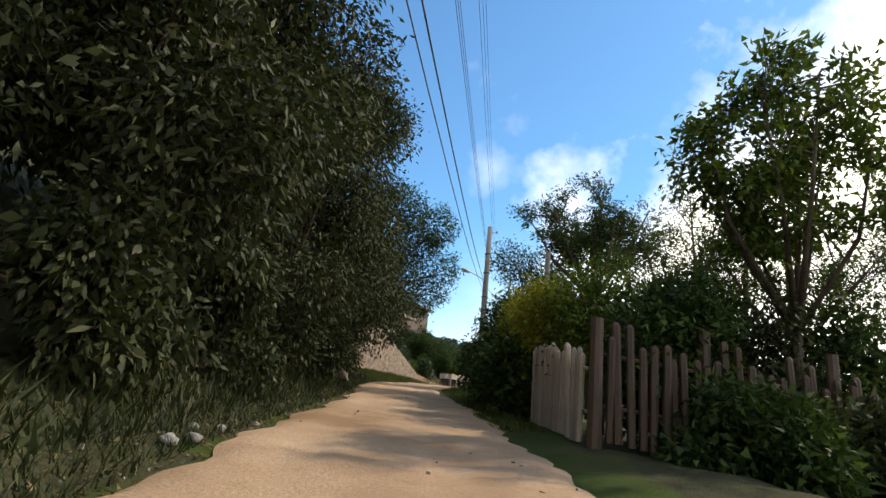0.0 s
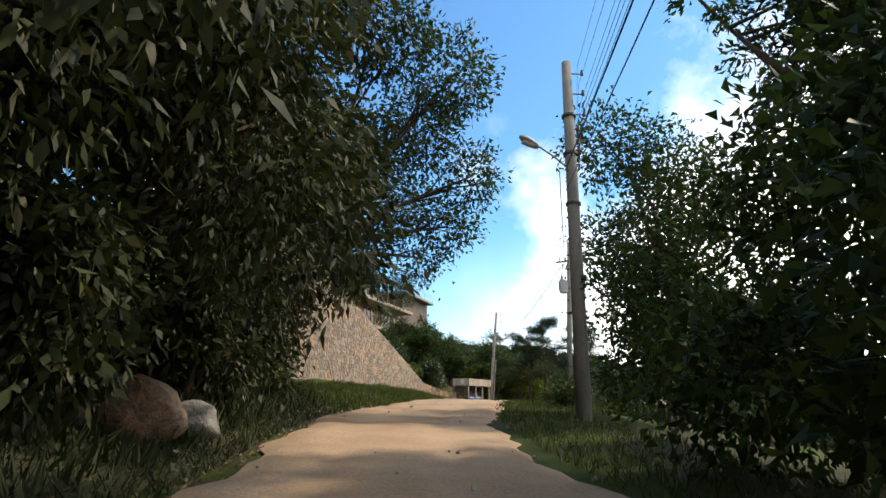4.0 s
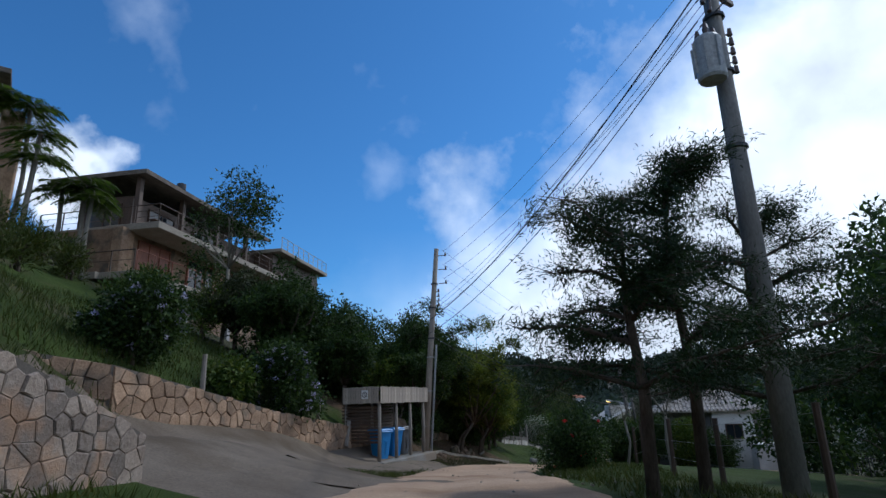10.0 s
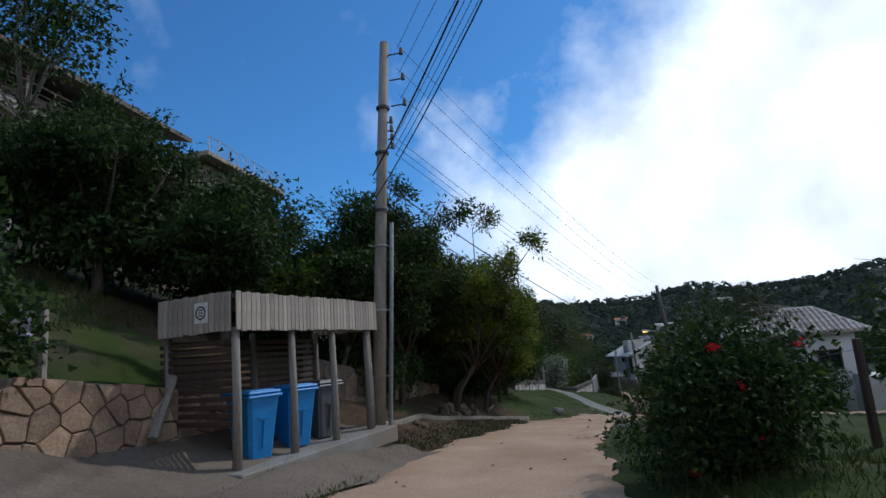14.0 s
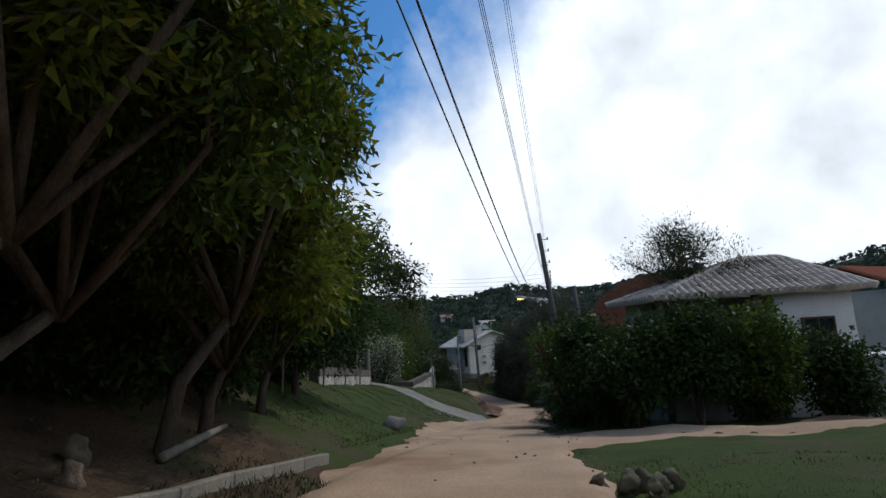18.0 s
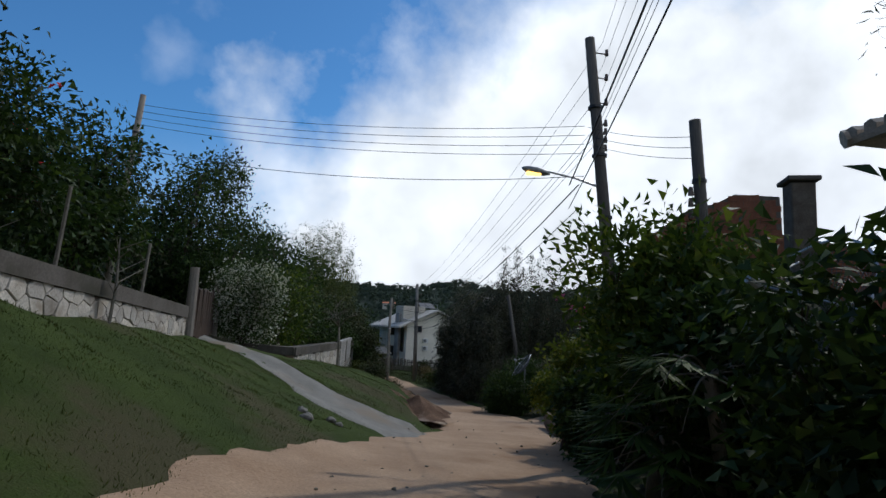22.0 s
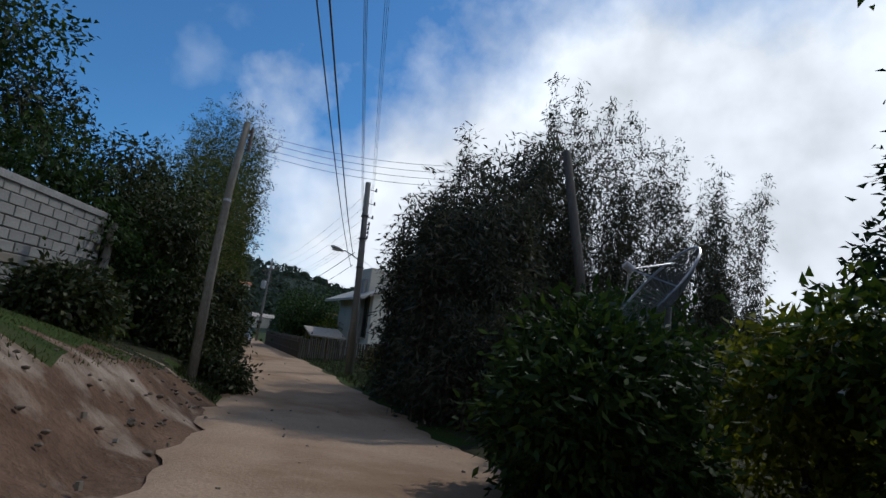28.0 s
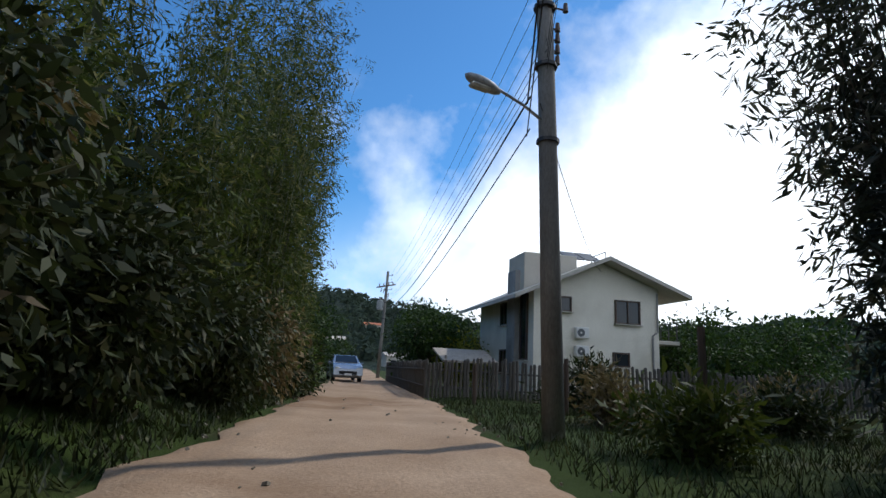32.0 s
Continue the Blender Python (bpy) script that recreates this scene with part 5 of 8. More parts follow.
def tiled_plane(parent, p00, p10, p11, p01, mat, tile=0.3, name="roof_slope", cap=220):
    """A roof slope with rows of rounded tiles: corners eave-left, eave-right, ridge-right, ridge-left."""
    p00, p10, p11, p01 = (Vector(p) for p in (p00, p10, p11, p01))
    nrm = (p10 - p00).cross(p01 - p00).normalized()
    g = G()
    th = nrm * 0.1
    g.add([p00, p10, p11, p01, p00 - th, p10 - th, p11 - th, p01 - th], [(0, 1, 2, 3), (7, 6, 5, 4), (0, 4, 5, 1), (1, 5, 6, 2), (2, 6, 7, 3), (3, 7, 4, 0)])
    f = part(name, g, M[mat], parent)
    n = int((p10 - p00).length / tile)
    g = G()
    for k in range(n):
        u = (k + 0.5) / n
        a = p00.lerp(p10, u)
        full = (p11 - p01).length
        base_len = (p10 - p00).length
        # where a straight run up the slope meets the hip
        l0 = (p01 - p00).dot((p10 - p00).normalized())
        r0 = base_len - (p11 - p00).dot((p10 - p00).normalized())
        x = u * base_len
        v = 1.0
        if l0 > 0.01:
            v = min(v, x / l0)
        if r0 > 0.01:
            v = min(v, (base_len - x) / r0)
        up = (p01 - p00) - (p10 - p00).normalized() * l0
        rows = max(1, int(up.length * v / 0.42))
        for q in range(rows):
            s0, s1 = a + up * v * q / rows, a + up * v * (q + 1.06) / rows
            g.tube([s0 + nrm * 0.035, s1 + nrm * 0.012], [0.1, 0.085], 6)
    part("tiles", g, M[mat], f, "rows of barrel tiles")
    return f


def ridge_tiles(parent, a, b, mat):
    a, b = Vector(a), Vector(b)
    n = max(1, int((b - a).length / 0.4))
    one = G().tube([(0, 0, 0), ((b - a).length / n * 1.08, 0, 0)], [0.13, 0.11], 7).mesh("ridge_tile", M[mat])
    turn = (b - a).to_track_quat("X", "Z").to_matrix().to_4x4()
    for k in range(n):
        part("ridge_tile", one, None, parent).matrix_basis = Matrix.Translation(a.lerp(b, k / n)) @ turn


def hill_house():
    """The large timber and stone house above the lawn: long side to the road, decks, a railed terrace at its far end."""
    t = thing("hill_house", "large two-storey stone and dark timber house with decks on a slope", "house", (-8.7, 40.1, 8.0), radians(75))
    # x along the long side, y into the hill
    part("plinth", G().box((8.5, 4.6, -2.6), (16.0, 6.4, 4.6), bevel=0.03), M["stone_shaded"], t)
    part("lower_wall", G().box((9.0, 4.6, 1.35), (16.0, 5.2, 2.7), bevel=0.02), M["stone_dark"], t)
    part("upper_wall", G().box((12.0, 5.9, 4.3), (16.0, 3.6, 2.9), bevel=0.02), M["wood_dark"], t)
    part("lower_deck", G().box((4.6, 0.95, -0.18), (9.6, 2.1, 0.34), bevel=0.02), M["deck_edge"], t, "pale deck edge")
    part("side_deck", G().box((0.3, 4.2, -0.18), (1.5, 4.6, 0.34), bevel=0.02), M["deck_edge"], t)
    part("upper_deck", G().box((9.0, 1.7, 2.78), (15.4, 3.2, 0.36), bevel=0.02), M["deck_edge"], t, "pale upper deck edge")
    part("upper_side_deck", G().box((2.6, 5.4, 2.78), (2.4, 4.4, 0.36), bevel=0.02), M["deck_edge"], t)
    rail(t, (-0.2, -0.05, 0), (9.3, -0.05, 0), 1.0, 7, "wood_red", 1)
    rail(t, (-0.3, -0.05, 0), (-0.3, 6.4, 0), 1.0, 5, "wood_dark", 1)
    rail(t, (1.4, 0.2, 2.96), (16.6, 0.2, 2.96), 1.0, 10, "wood_dark", 2)
    rail(t, (1.4, 0.2, 2.96), (1.4, 7.5, 2.96), 1.0, 5, "wood_dark", 2)
    g = G()
    z0, z1 = 6.9, 7.7
    pts = [(3.0, 2.6, z0), (18.0, 2.6, z0), (18.0, 8.8, z0), (3.0, 8.8, z0), (4.5, 5.7, z1), (18.0, 5.7, z1)]
    dn = 0.26
    g.add(pts + [(x, y, z - dn) for x, y, z in pts], [(0, 1, 5, 4), (2, 3, 4, 5), (3, 0, 4), (7, 6, 10, 11), (9, 8, 11, 10), (6, 9, 10), (0, 6, 7, 1), (1, 7, 11, 5), (5, 11, 8, 2), (2, 8, 9, 3), (3, 9, 6, 0)])
    roof = part("roof", g, M["roof_dark"], t, "low dark tiled roof")
    for x, y in ((7.4, 6.6), (9.3, 4.9)):
        part("chimney", G().tube([(x, y, 6.6), (x, y, 8.2), (x, y, 8.21), (x, y, 8.6), (x, y, 8.7)], [0.2, 0.2, 0.3, 0.3, 0.1], 12), M["dark_steel"], roof, "black flue pipe")
    for x in (3.6, 7.6, 11.6, 15.6):
        part("pillar", G().box((x, 3.4, 4.8), (0.3, 0.3, 3.7), bevel=0.02), M["wood_dark"], t)
    for x in (0.2, 4.6, 9.0):
        part("pillar", G().box((x, 0.5, -1.9), (0.35, 0.35, 3.4), bevel=0.02), M["grey_wall"], t)
    opening(t, (3.6, 1.96, 1.2), 2.6, 2.2, 0, "door", False, "wood_red", "wood_red", 3)
    opening(t, (8.0, 1.96, 1.25), 2.8, 2.1, 0, "window", False, "wood_red", panes=3)
    opening(t, (12.6, 1.96, 1.25), 2.8, 2.1, 0, "window", False, panes=3)
    opening(t, (6.6, 4.06, 4.3), 2.4, 2.1, 0, "window", False, panes=2)
    opening(t, (11.6, 4.06, 4.3), 3.4, 2.1, 0, "window", False, panes=4)
    opening(t, (0.96, 4.6, 1.3), 1.2, 2.0, -math.pi / 2, "window", False)
    opening(t, (3.96, 5.9, 4.3), 2.2, 2.0, -math.pi / 2, "window", False)
    part("stone_pier", G().box((1.3, 2.1, 1.35), (0.9, 0.6, 2.7), bevel=0.03), M["stone_dark"], t, "weathered stone pier")
    b = part("deck_bench", G().box((3.0, 1.2, 3.4), (1.8, 0.45, 0.07), bevel=0.01), M["wood_dark"], t)
    for x in (2.3, 3.7):
        part("bench_leg", G().box((x, 1.2, 3.17), (0.08, 0.4, 0.4)), M["wood_dark"], b)
    # terrace beyond the roof
    part("terrace", G().box((23.0, 5.0, 5.9), (10.0, 7.0, 0.3), bevel=0.02), M["deck_edge"], t)
    part("terrace_wall", G().box((23.0, 5.4, 2.4), (9.4, 6.0, 6.8), bevel=0.02), M["wood_dark"], t)
    rail(t, (18.2, 1.6, 6.05), (27.9, 1.6, 6.05), 1.0, 9, "steel", 2)


hill_house()


def upper_house():
    """Corner of the house above the retaining wall."""
    t = thing("upper_house", "rendered house corner with a stone chimney breast above the slope", "house", (-15.0, 38.2, 8.0), radians(32))
    part("wall", G().box((-3.0, 3.4, 3.4), (5.8, 5.0, 9.4), bevel=0.02), M["cream_wall"], t)
    part("lower_wall", G().box((-0.9, 2.2, 2.6), (2.2, 3.0, 8.0), bevel=0.02), M["grey_wall"], t)
    part("chimney_breast", G().box((0.55, 0.6, 3.2), (0.9, 1.5, 8.8), bevel=0.05), M["stone_dark"], t, "chimney breast of brown stones")
    part("roof", G().box((-3.4, 2.8, 9.2), (7.2, 7.4, 0.28), bevel=0.03), M["roof_dark"], t, "flat dark roof edge")
    opening(t, (-3.6, 0.86, 5.6), 1.6, 2.2, 0, "window", False)
    c = thing("coping_wall", "small wall with a barrel tile coping and a pier", "wall", (-10.4, 23.8, 5.6), radians(37))
    part("wall", G().box((1.5, 0.0, 0.6), (5.6, 0.25, 2.4), bevel=0.02), M["cream_wall"], c)
    tiled_plane(c, (-1.4, -0.5, 1.72), (4.4, -0.5, 1.72), (4.4, 0.0, 1.98), (-1.4, 0.0, 1.98), "tile", 0.24, "coping")


upper_house()


def tiled_house():
    """White house with a hipped tile roof beyond the side lane."""
    t = thing("tiled_house", "white plastered house with hipped tile roof and railed terrace", "house", (27.6, 56.6, -4.7), radians(-20))
    part("wall", G().box((2.0, 0, 2.3), (2.8, 3.8, 5.0), bevel=0.02), M["white_wall"], t, "white plastered wall")
    part("porch_wall", G().box((-1.4, 0.5, 2.3), (3.96, 2.8, 5.0), bevel=0.02), M["grey_wall"], t, "grey rendered wall behind the porch")
    part("porch_slab", G().box((-1.4, -1.45, 2.1), (3.96, 1.06, 0.2), bevel=0.02), M["concrete"], t)
    rail(t, (-3.3, -1.9, 2.2), (0.55, -1.9, 2.2), 0.9, 5, "wood_dark", 2)
    e = [(-4.0, -2.4, 4.9), (4.0, -2.4, 4.9), (4.0, 2.4, 4.9), (-4.0, 2.4, 4.9)]
    a, b = (0.6, 0.0, 6.3), (2.2, 0.0, 6.3)
    roof = tiled_plane(t, e[0], e[1], b, a, "tile", 0.28)
    tiled_plane(t, e[2], e[3], a, b, "tile", 0.28)
    tiled_plane(t, e[3], e[0], a, a, "tile", 0.28)
    tiled_plane(t, e[1], e[2], b, b, "tile", 0.28)
    ridge_tiles(t, a, b, "tile")
    for p, q in ((e[0], a), (e[3], a), (e[1], b), (e[2], b)):
        ridge_tiles(t, p, q, "tile")
    for x in (-3.6, -0.2):
        part("porch_post", G().box((x, -2.1, 2.4), (0.2, 0.2, 4.9), bevel=0.02), M["wood_dark"], t)
    opening(t, (-0.9, -0.96, 3.3), 1.5, 1.9, 0, "door", False)
    opening(t, (-2.6, -0.96, 3.4), 0.9, 1.2, 0)
    opening(t, (2.0, -1.96, 3.4), 1.1, 1.0, 0)
    opening(t, (-3.44, 0.5, 3.2), 1.2, 1.3, -math.pi / 2)
    part("terrace", G().box((4.6, -2.9, 1.3), (3.4, 1.9, 2.6), bevel=0.02), M["white_wall"], t)
    rail(t, (3.0, -3.75, 2.6), (6.2, -3.75, 2.6), 0.9, 5, "dark_steel", 2)
    part("chimney", G().box((-0.4, 1.2, 5.9), (0.35, 0.35, 0.9), bevel=0.02), M["mortar"], t, "small dark chimney")
    r = thing("red_house", "distant house with a red tile roof behind the trees", "house", (52.5, 66.0, -3.4), radians(10))
    part("wall", G().box((0, 0, 1.8), (8, 6, 4.2), bevel=0.02), M["cream_wall"], r)
    tiled_plane(r, (-4.8, -3.8, 3.9), (4.8, -3.8, 3.9), (4.8, 0, 5.6), (-4.8, 0, 5.6), "tile_red", 0.32)
    tiled_plane(r, (4.8, 3.8, 3.9), (-4.8, 3.8, 3.9), (-4.8, 0, 5.6), (4.8, 0, 5.6), "tile_red", 0.32)


tiled_house()


def brick_house():
    """Unplastered brick house with a stepped gable end."""
    t = thing("brick_house", "unfinished house of bare red hollow brick with a stepped gable", "house", (31.75, 70.4, -6.3), radians(-52))
    W, D, H = 7.2, 6.0, 6.9
    g = G()
    o = [(0, 0), (W, 0), (W, H - 0.3), (4.35, H + 0.35), (4.3, H + 1.6), (3.0, H + 1.75), (2.4, H + 1.45), (1.6, H + 1.3), (0, H + 0.15)]
    n = len(o)
    g.add([(x, 0.0, z) for x, z in o] + [(x, D, z) for x, z in o], [tuple(range(n)), tuple(range(n, 2 * n))[::-1]] + [(i, n + i, n + (i + 1) % n, (i + 1) % n) for i in range(n)])
    part("wall", g, M["mortar"], t)
    base = G().box((0, 0, 0), (0.30, 0.03, 0.19), bevel=0.008).mesh("brick", M["brick"])
    sidem = G().box((0, 0, 0), (0.03, 0.30, 0.19), bevel=0.008).mesh("brick", M["brick"])

    def top(x):
        return float(np.interp(x, [0, 1.6, 2.4, 3.0, 4.3, 4.35, W], [H + 0.15, H + 1.3, H + 1.45, H + 1.75, H + 1.6, H + 0.35, H - 0.3]))

    joined = G()
    made = 0
    for row in range(48):
        z = 0.1 + row * 0.2
        for k in range(24):
            x = 0.16 + k * 0.31 + (0.155 if row % 2 else 0)
            if x < W - 0.1 and z < top(x) - 0.05:
                if z > 3.4 and x < 4.2 and made < 290:
                    b = part("brick", base, None, t)
                    b.location = (x, -0.012, z)
                    made += 1
                else:
                    joined.box((x, -0.012, z), (0.30, 0.03, 0.19))
        for k in range(19):
            y = 0.16 + k * 0.31 + (0.155 if row % 2 else 0)
            if y < D - 0.1 and z < H:
                joined.box((-0.012, y, z), (0.03, 0.30, 0.19))
    rest = part("bricks", joined, M["brick"], t)
    rest["kind"] = "stuff"
    part("lintel_stub", G().box((-0.15, -0.1, H - 0.9), (0.5, 0.25, 0.12), bevel=0.01), M["concrete"], t, "concrete beam stub")
    for x in (0.1, 0.25):
        part("rebar", G().tube([(x, 0.1, H), (x, 0.1, H + 0.9)], 0.008, 5), M["dark_steel"], t)
    c = thing("chimney_stack", "dark brick barbecue chimney beside the unfinished house", "chimney", (28.2, 62.85, gz(28.2, 62.85)), radians(-40))
    k = 0.72 - gz(28.2, 62.85)
    part("shaft", G().box((0, 0, k * 0.3), (0.8, 0.7, k * 0.6), bevel=0.03).box((0, 0, k * 0.78), (0.46, 0.5, k * 0.44), bevel=0.03), M["mortar"], c)
    part("cap", G().box((0, 0, k + 0.06), (0.62, 0.66, 0.1), bevel=0.02), M["dark_render"], c)


brick_house()


def white_house():
    """Two-storey house at the end of the road, gable towards the road, with a water-tank block."""
    t = thing("white_house", "two-storey white plastered house with a shallow gable roof and solar panels", "house", (44.5, 119.0, -7.5), 0)
    W, D = 6.9, 9.0
    g = G()
    o = [(0, 0), (W, 0), (W, 5.6), (3.7, 6.75), (0, 5.1)]
    n = len(o)
    g.add([(x, 0.0, z) for x, z in o] + [(x, D, z) for x, z in o], [tuple(range(n)), tuple(range(n, 2 * n))[::-1]] + [(i, n + i, n + (i + 1) % n, (i + 1) % n) for i in range(n)])
    part("wall", g, M["pale_wall"], t)
    r = G()
    for a, b in (((-1.3, 4.72), (3.7, 6.98)), ((3.7, 6.98), (8.3, 5.3))):
        for y0, y1 in ((-0.9, D + 0.6),):
            vs = [(a[0], y0, a[1]), (b[0], y0, b[1]), (b[0], y1, b[1]), (a[0], y1, a[1])]
            r.add(vs + [(x, y, z - 0.2) for x, y, z in vs], [(0, 1, 2, 3), (7, 6, 5, 4), (0, 4, 5, 1), (1, 5, 6, 2), (2, 6, 7, 3), (3, 7, 4, 0)])
    roof = part("roof", r, M["fascia"], t, "shallow pale-edged gable roof")
    part("tank_block", G().box((1.5, 2.6, 6.2), (3.0, 2.4, 2.2), bevel=0.02), M["cream_wall"], t)
    for k in range(2):
        part("solar_panel", G().box((0, 0, 0), (0.95, 1.7, 0.06), m=Matrix.Translation((3.0 + k * 1.05, 2.2, 7.5)) @ Matrix.Rotation(radians(24), 4, "X")), M["dark_steel"], roof, "dark solar collector")
    part("panel_frame", G().tube([(4.7, 1.4, 6.7), (4.7, 1.4, 7.7), (4.7, 3.0, 7.7), (4.7, 3.0, 6.7)], 0.03, 5), M["steel"], roof)
    opening(t, (5.1, -0.05, 4.3), 1.35, 1.15, 0, panes=2)
    opening(t, (1.5, -0.05, 4.5), 0.9, 0.7, 0, panes=1)
    opening(t, (4.7, -0.05, 1.9), 0.85, 0.65, 0, panes=1)
    opening(t, (-0.05, 1.2, 3.4), 0.9, 3.4, -math.pi / 2, panes=1)
    opening(t, (-0.05, 4.2, 4.2), 1.2, 1.2, -math.pi / 2)
    opening(t, (-0.05, 4.2, 1.6), 1.2, 1.2, -math.pi / 2)
    part("grey_pier", G().box((-0.12, 2.6, 3.2), (0.3, 1.2, 6.4), bevel=0.02), M["grey_wall"], t)
    part("downpipe", G().tube([(6.8, -0.07, 5.4), (6.8, -0.07, 3.4), (6.5, -0.07, 3.2), (6.5, -0.07, 0.2)], 0.05, 7), M["grey_wall"], t)
    part("balcony", G().box((7.5, 1.6, 2.9), (1.4, 3.0, 0.2), bevel=0.02), M["cream_wall"], t)
    rail(t, (8.1, 0.2, 3.0), (8.1, 3.0, 3.0), 0.95, 4, "dark_steel", 2)
    for z in (2.2, 3.1):
        a = thing("air_conditioner", "white outdoor air-conditioning unit on the house wall", "air conditioner", (46.95, 118.78, -7.5 + z), 0, "wall units")
        part("casing", G().box((0, 0, 0), (0.7, 0.3, 0.55), bevel=0.03), M["white_wall"], a)
        part("fan_grille", G().tube([(-0.1, -0.155, 0), (-0.1, -0.165, 0)], 0.2, 16), M["grey_bin"], a)
        part("hub", G().tube([(-0.1, -0.165, 0), (-0.1, -0.175, 0)], 0.05, 10), M["white_wall"], a)


white_house()


def far_house(at, rz, size, wall, roof_mat, label):
    t = thing("far_house", label, "house", at, rz, group="houses on the far slope")
    w, d, h = size
    part("wall", G().box((0, 0, h / 2 - 1), (w, d, h + 2)), M[wall], t)
    r = G()
    e, k = 0.6, h * 0.35
    r.add([(-w / 2 - e, -d / 2 - e, h), (w / 2 + e, -d / 2 - e, h), (w / 2 + e, d / 2 + e, h), (-w / 2 - e, d / 2 + e, h), (-w / 2 - e, 0, h + k), (w / 2 + e, 0, h + k)], [(0, 1, 5, 4), (2, 3, 4, 5), (0, 4, 3), (1, 2, 5), (3, 2, 1, 0)])
    part("roof", r, M[roof_mat], t)
    for x in (-w * 0.28, w * 0.25):
        f = part("window", G().box((x, -d / 2 - 0.03, h * 0.5), (w * 0.2, 0.12, h * 0.35)), M["fascia"], t)
        part("pane", G().box((x, -d / 2 - 0.1, h * 0.5), (w * 0.16, 0.05, h * 0.28)), M["window_glass"], f)


rr = random.Random(11)
for az, dist, wall, roofm in ((2, 260, "cream_wall", "tile"), (6, 330, "cream_wall", "tile_red"), (9, 210, "cream_wall", "tile"), (13, 330, "white_wall", "fascia"), (17, 260, "white_wall", "tile_red"), (22, 350, "cream_wall", "tile_red"), (27, 280, "white_wall", "tile"), (33, 380, "white_wall", "fascia"), (40, 300, "cream_wall", "tile_red"), (55, 330, "cream_wall", "tile")):
    x, y = 34 + math.sin(radians(az)) * dist, 100 + math.cos(radians(az)) * dist
    far_house((x, y, gz(x, y)), radians(rr.uniform(-40, 40)), (rr.uniform(8, 13), rr.uniform(6, 9), rr.uniform(3.2, 6)), wall, roofm, "small house on the wooded far slope")

# roofed lean-to and sheds along the far end of the road
t = thing("roadside_shelter", "roadside lean-to with a pale tin roof on posts", "shelter", (31.6, 124.5, gz(31.6, 124.5)), radians(4))
part("roof", G().box((0, 0, 0), (3.4, 5.0, 0.08), m=Matrix.Translation((0, 0, 2.7)) @ Matrix.Rotation(radians(-12), 4, "Y")), M["fascia"], t)
for x, y in ((1.4, -2.2), (1.4, 2.2), (-1.4, -2.2), (-1.4, 2.2)):
    part("post", G().tube([(x, y, 0), (x, y, 2.7)], 0.06, 7), M["post"], t)
t = thing("tiled_shed", "low open shed with a tin roof behind the fence", "shed", (41.6, 121.0, gz(41.6, 121)), radians(0))
part("roof", G().box((0, 0, 0), (2.8, 2.6, 0.1), m=Matrix.Translation((0, 0, 1.75)) @ Matrix.Rotation(radians(14), 4, "X")), M["board"], t)
for x in (-1.2, 1.2):
    for y in (-1.0, 1.0):
        part("post", G().tube([(x, y, 0), (x, y, 1.7)], 0.06, 7), M["post"], t)

# ---- fences ----


def picket_fence(name, label, pts, h, pitch, mat, seed, wide=0.09, gapz=0.08, fall=1.0, uneven=0.08):
    """Round pickets with pointed tops on two rails; fall: how much lower the far end is than the near one."""
    pts = [Vector((x, y, 0)) for x, y in pts]
    t = thing(name, label, "fence", (pts[0].x, pts[0].y, gz(pts[0].x, pts[0].y)))
    o = Vector((pts[0].x, pts[0].y, gz(pts[0].x, pts[0].y)))
    r = random.Random(seed)
    mesh = G().tube([(0, 0, 0), (0, 0, h * 0.97), (0, 0, h)], [wide / 2, wide / 2, wide / 5], 6).mesh("picket", M[mat])
    for a, b in zip(pts, pts[1:]):
        n = int((b - a).length / pitch)
        for k in range(n):
            p = a.lerp(b, (k + r.uniform(-0.15, 0.15)) / n)
            low = 1 + (fall - 1) * k / n
            q = part("picket", mesh, None, t)
            q.matrix_basis = Matrix.Translation(Vector((p.x, p.y, gz(p.x, p.y) + gapz)) - o) @ Matrix.Rotation(r.uniform(-0.03, 0.03), 4, "X") @ Matrix.Rotation(r.uniform(-0.03, 0.03), 4, "Y") @ Matrix.Diagonal((r.uniform(0.85, 1.12), r.uniform(0.85, 1.12), low * (1 + r.uniform(-uneven, uneven * 0.7)), 1))
        for z in (0.35, 0.8):
            s = Vector(((b - a).y, -(b - a).x, 0)).normalized() * -0.06
            g = G().tube([Vector((a.x, a.y, gz(a.x, a.y) + h * z)) + s - o, Vector((b.x, b.y, gz(b.x, b.y) + h * z * fall)) + s - o], 0.035, 6)
            part("rail", g, M[mat], t)
    return t


picket_fence("picket_fence", "tall fence of weathered grey round pickets beside the road", [(8.34, -16.63), (8.8, -21.2)], 1.88, 0.235, "board", 3, 0.105, 0.04, 0.86, 0.06)
picket_fence("picket_fence", "tall dark fence of rough pickets under shrubs", [(9.0, -21.3), (12.0, -20.7), (16.0, -20.2), (21.0, -20.0)], 1.95, 0.2, "wood_dark", 4, 0.14, uneven=0.16)
for x, y, h in ((8.95, -21.4, 2.15), (11.0, -20.7, 2.4), (13.4, -20.35, 2.5), (16.5, -20.0, 2.5)):
    p = Vector((x, y, gz(x, y)))
    solid("gate_post", G().tube([p - Vector((0, 0, 0.3)), p + Vector((0.03, 0, h))], [0.13, 0.11], 9), M["wood_dark"], "tall dark timber fence post", "post", "", "fence posts")
picket_fence("slat_fence", "weathered upright slat fence in front of the white house", [(37.9, 112.4), (42.0, 110.5), (47.0, 109.0), (53.0, 108.0), (62.0, 106.5)], 1.25, 0.135, "pole_dark", 5, 0.1, 0.03)
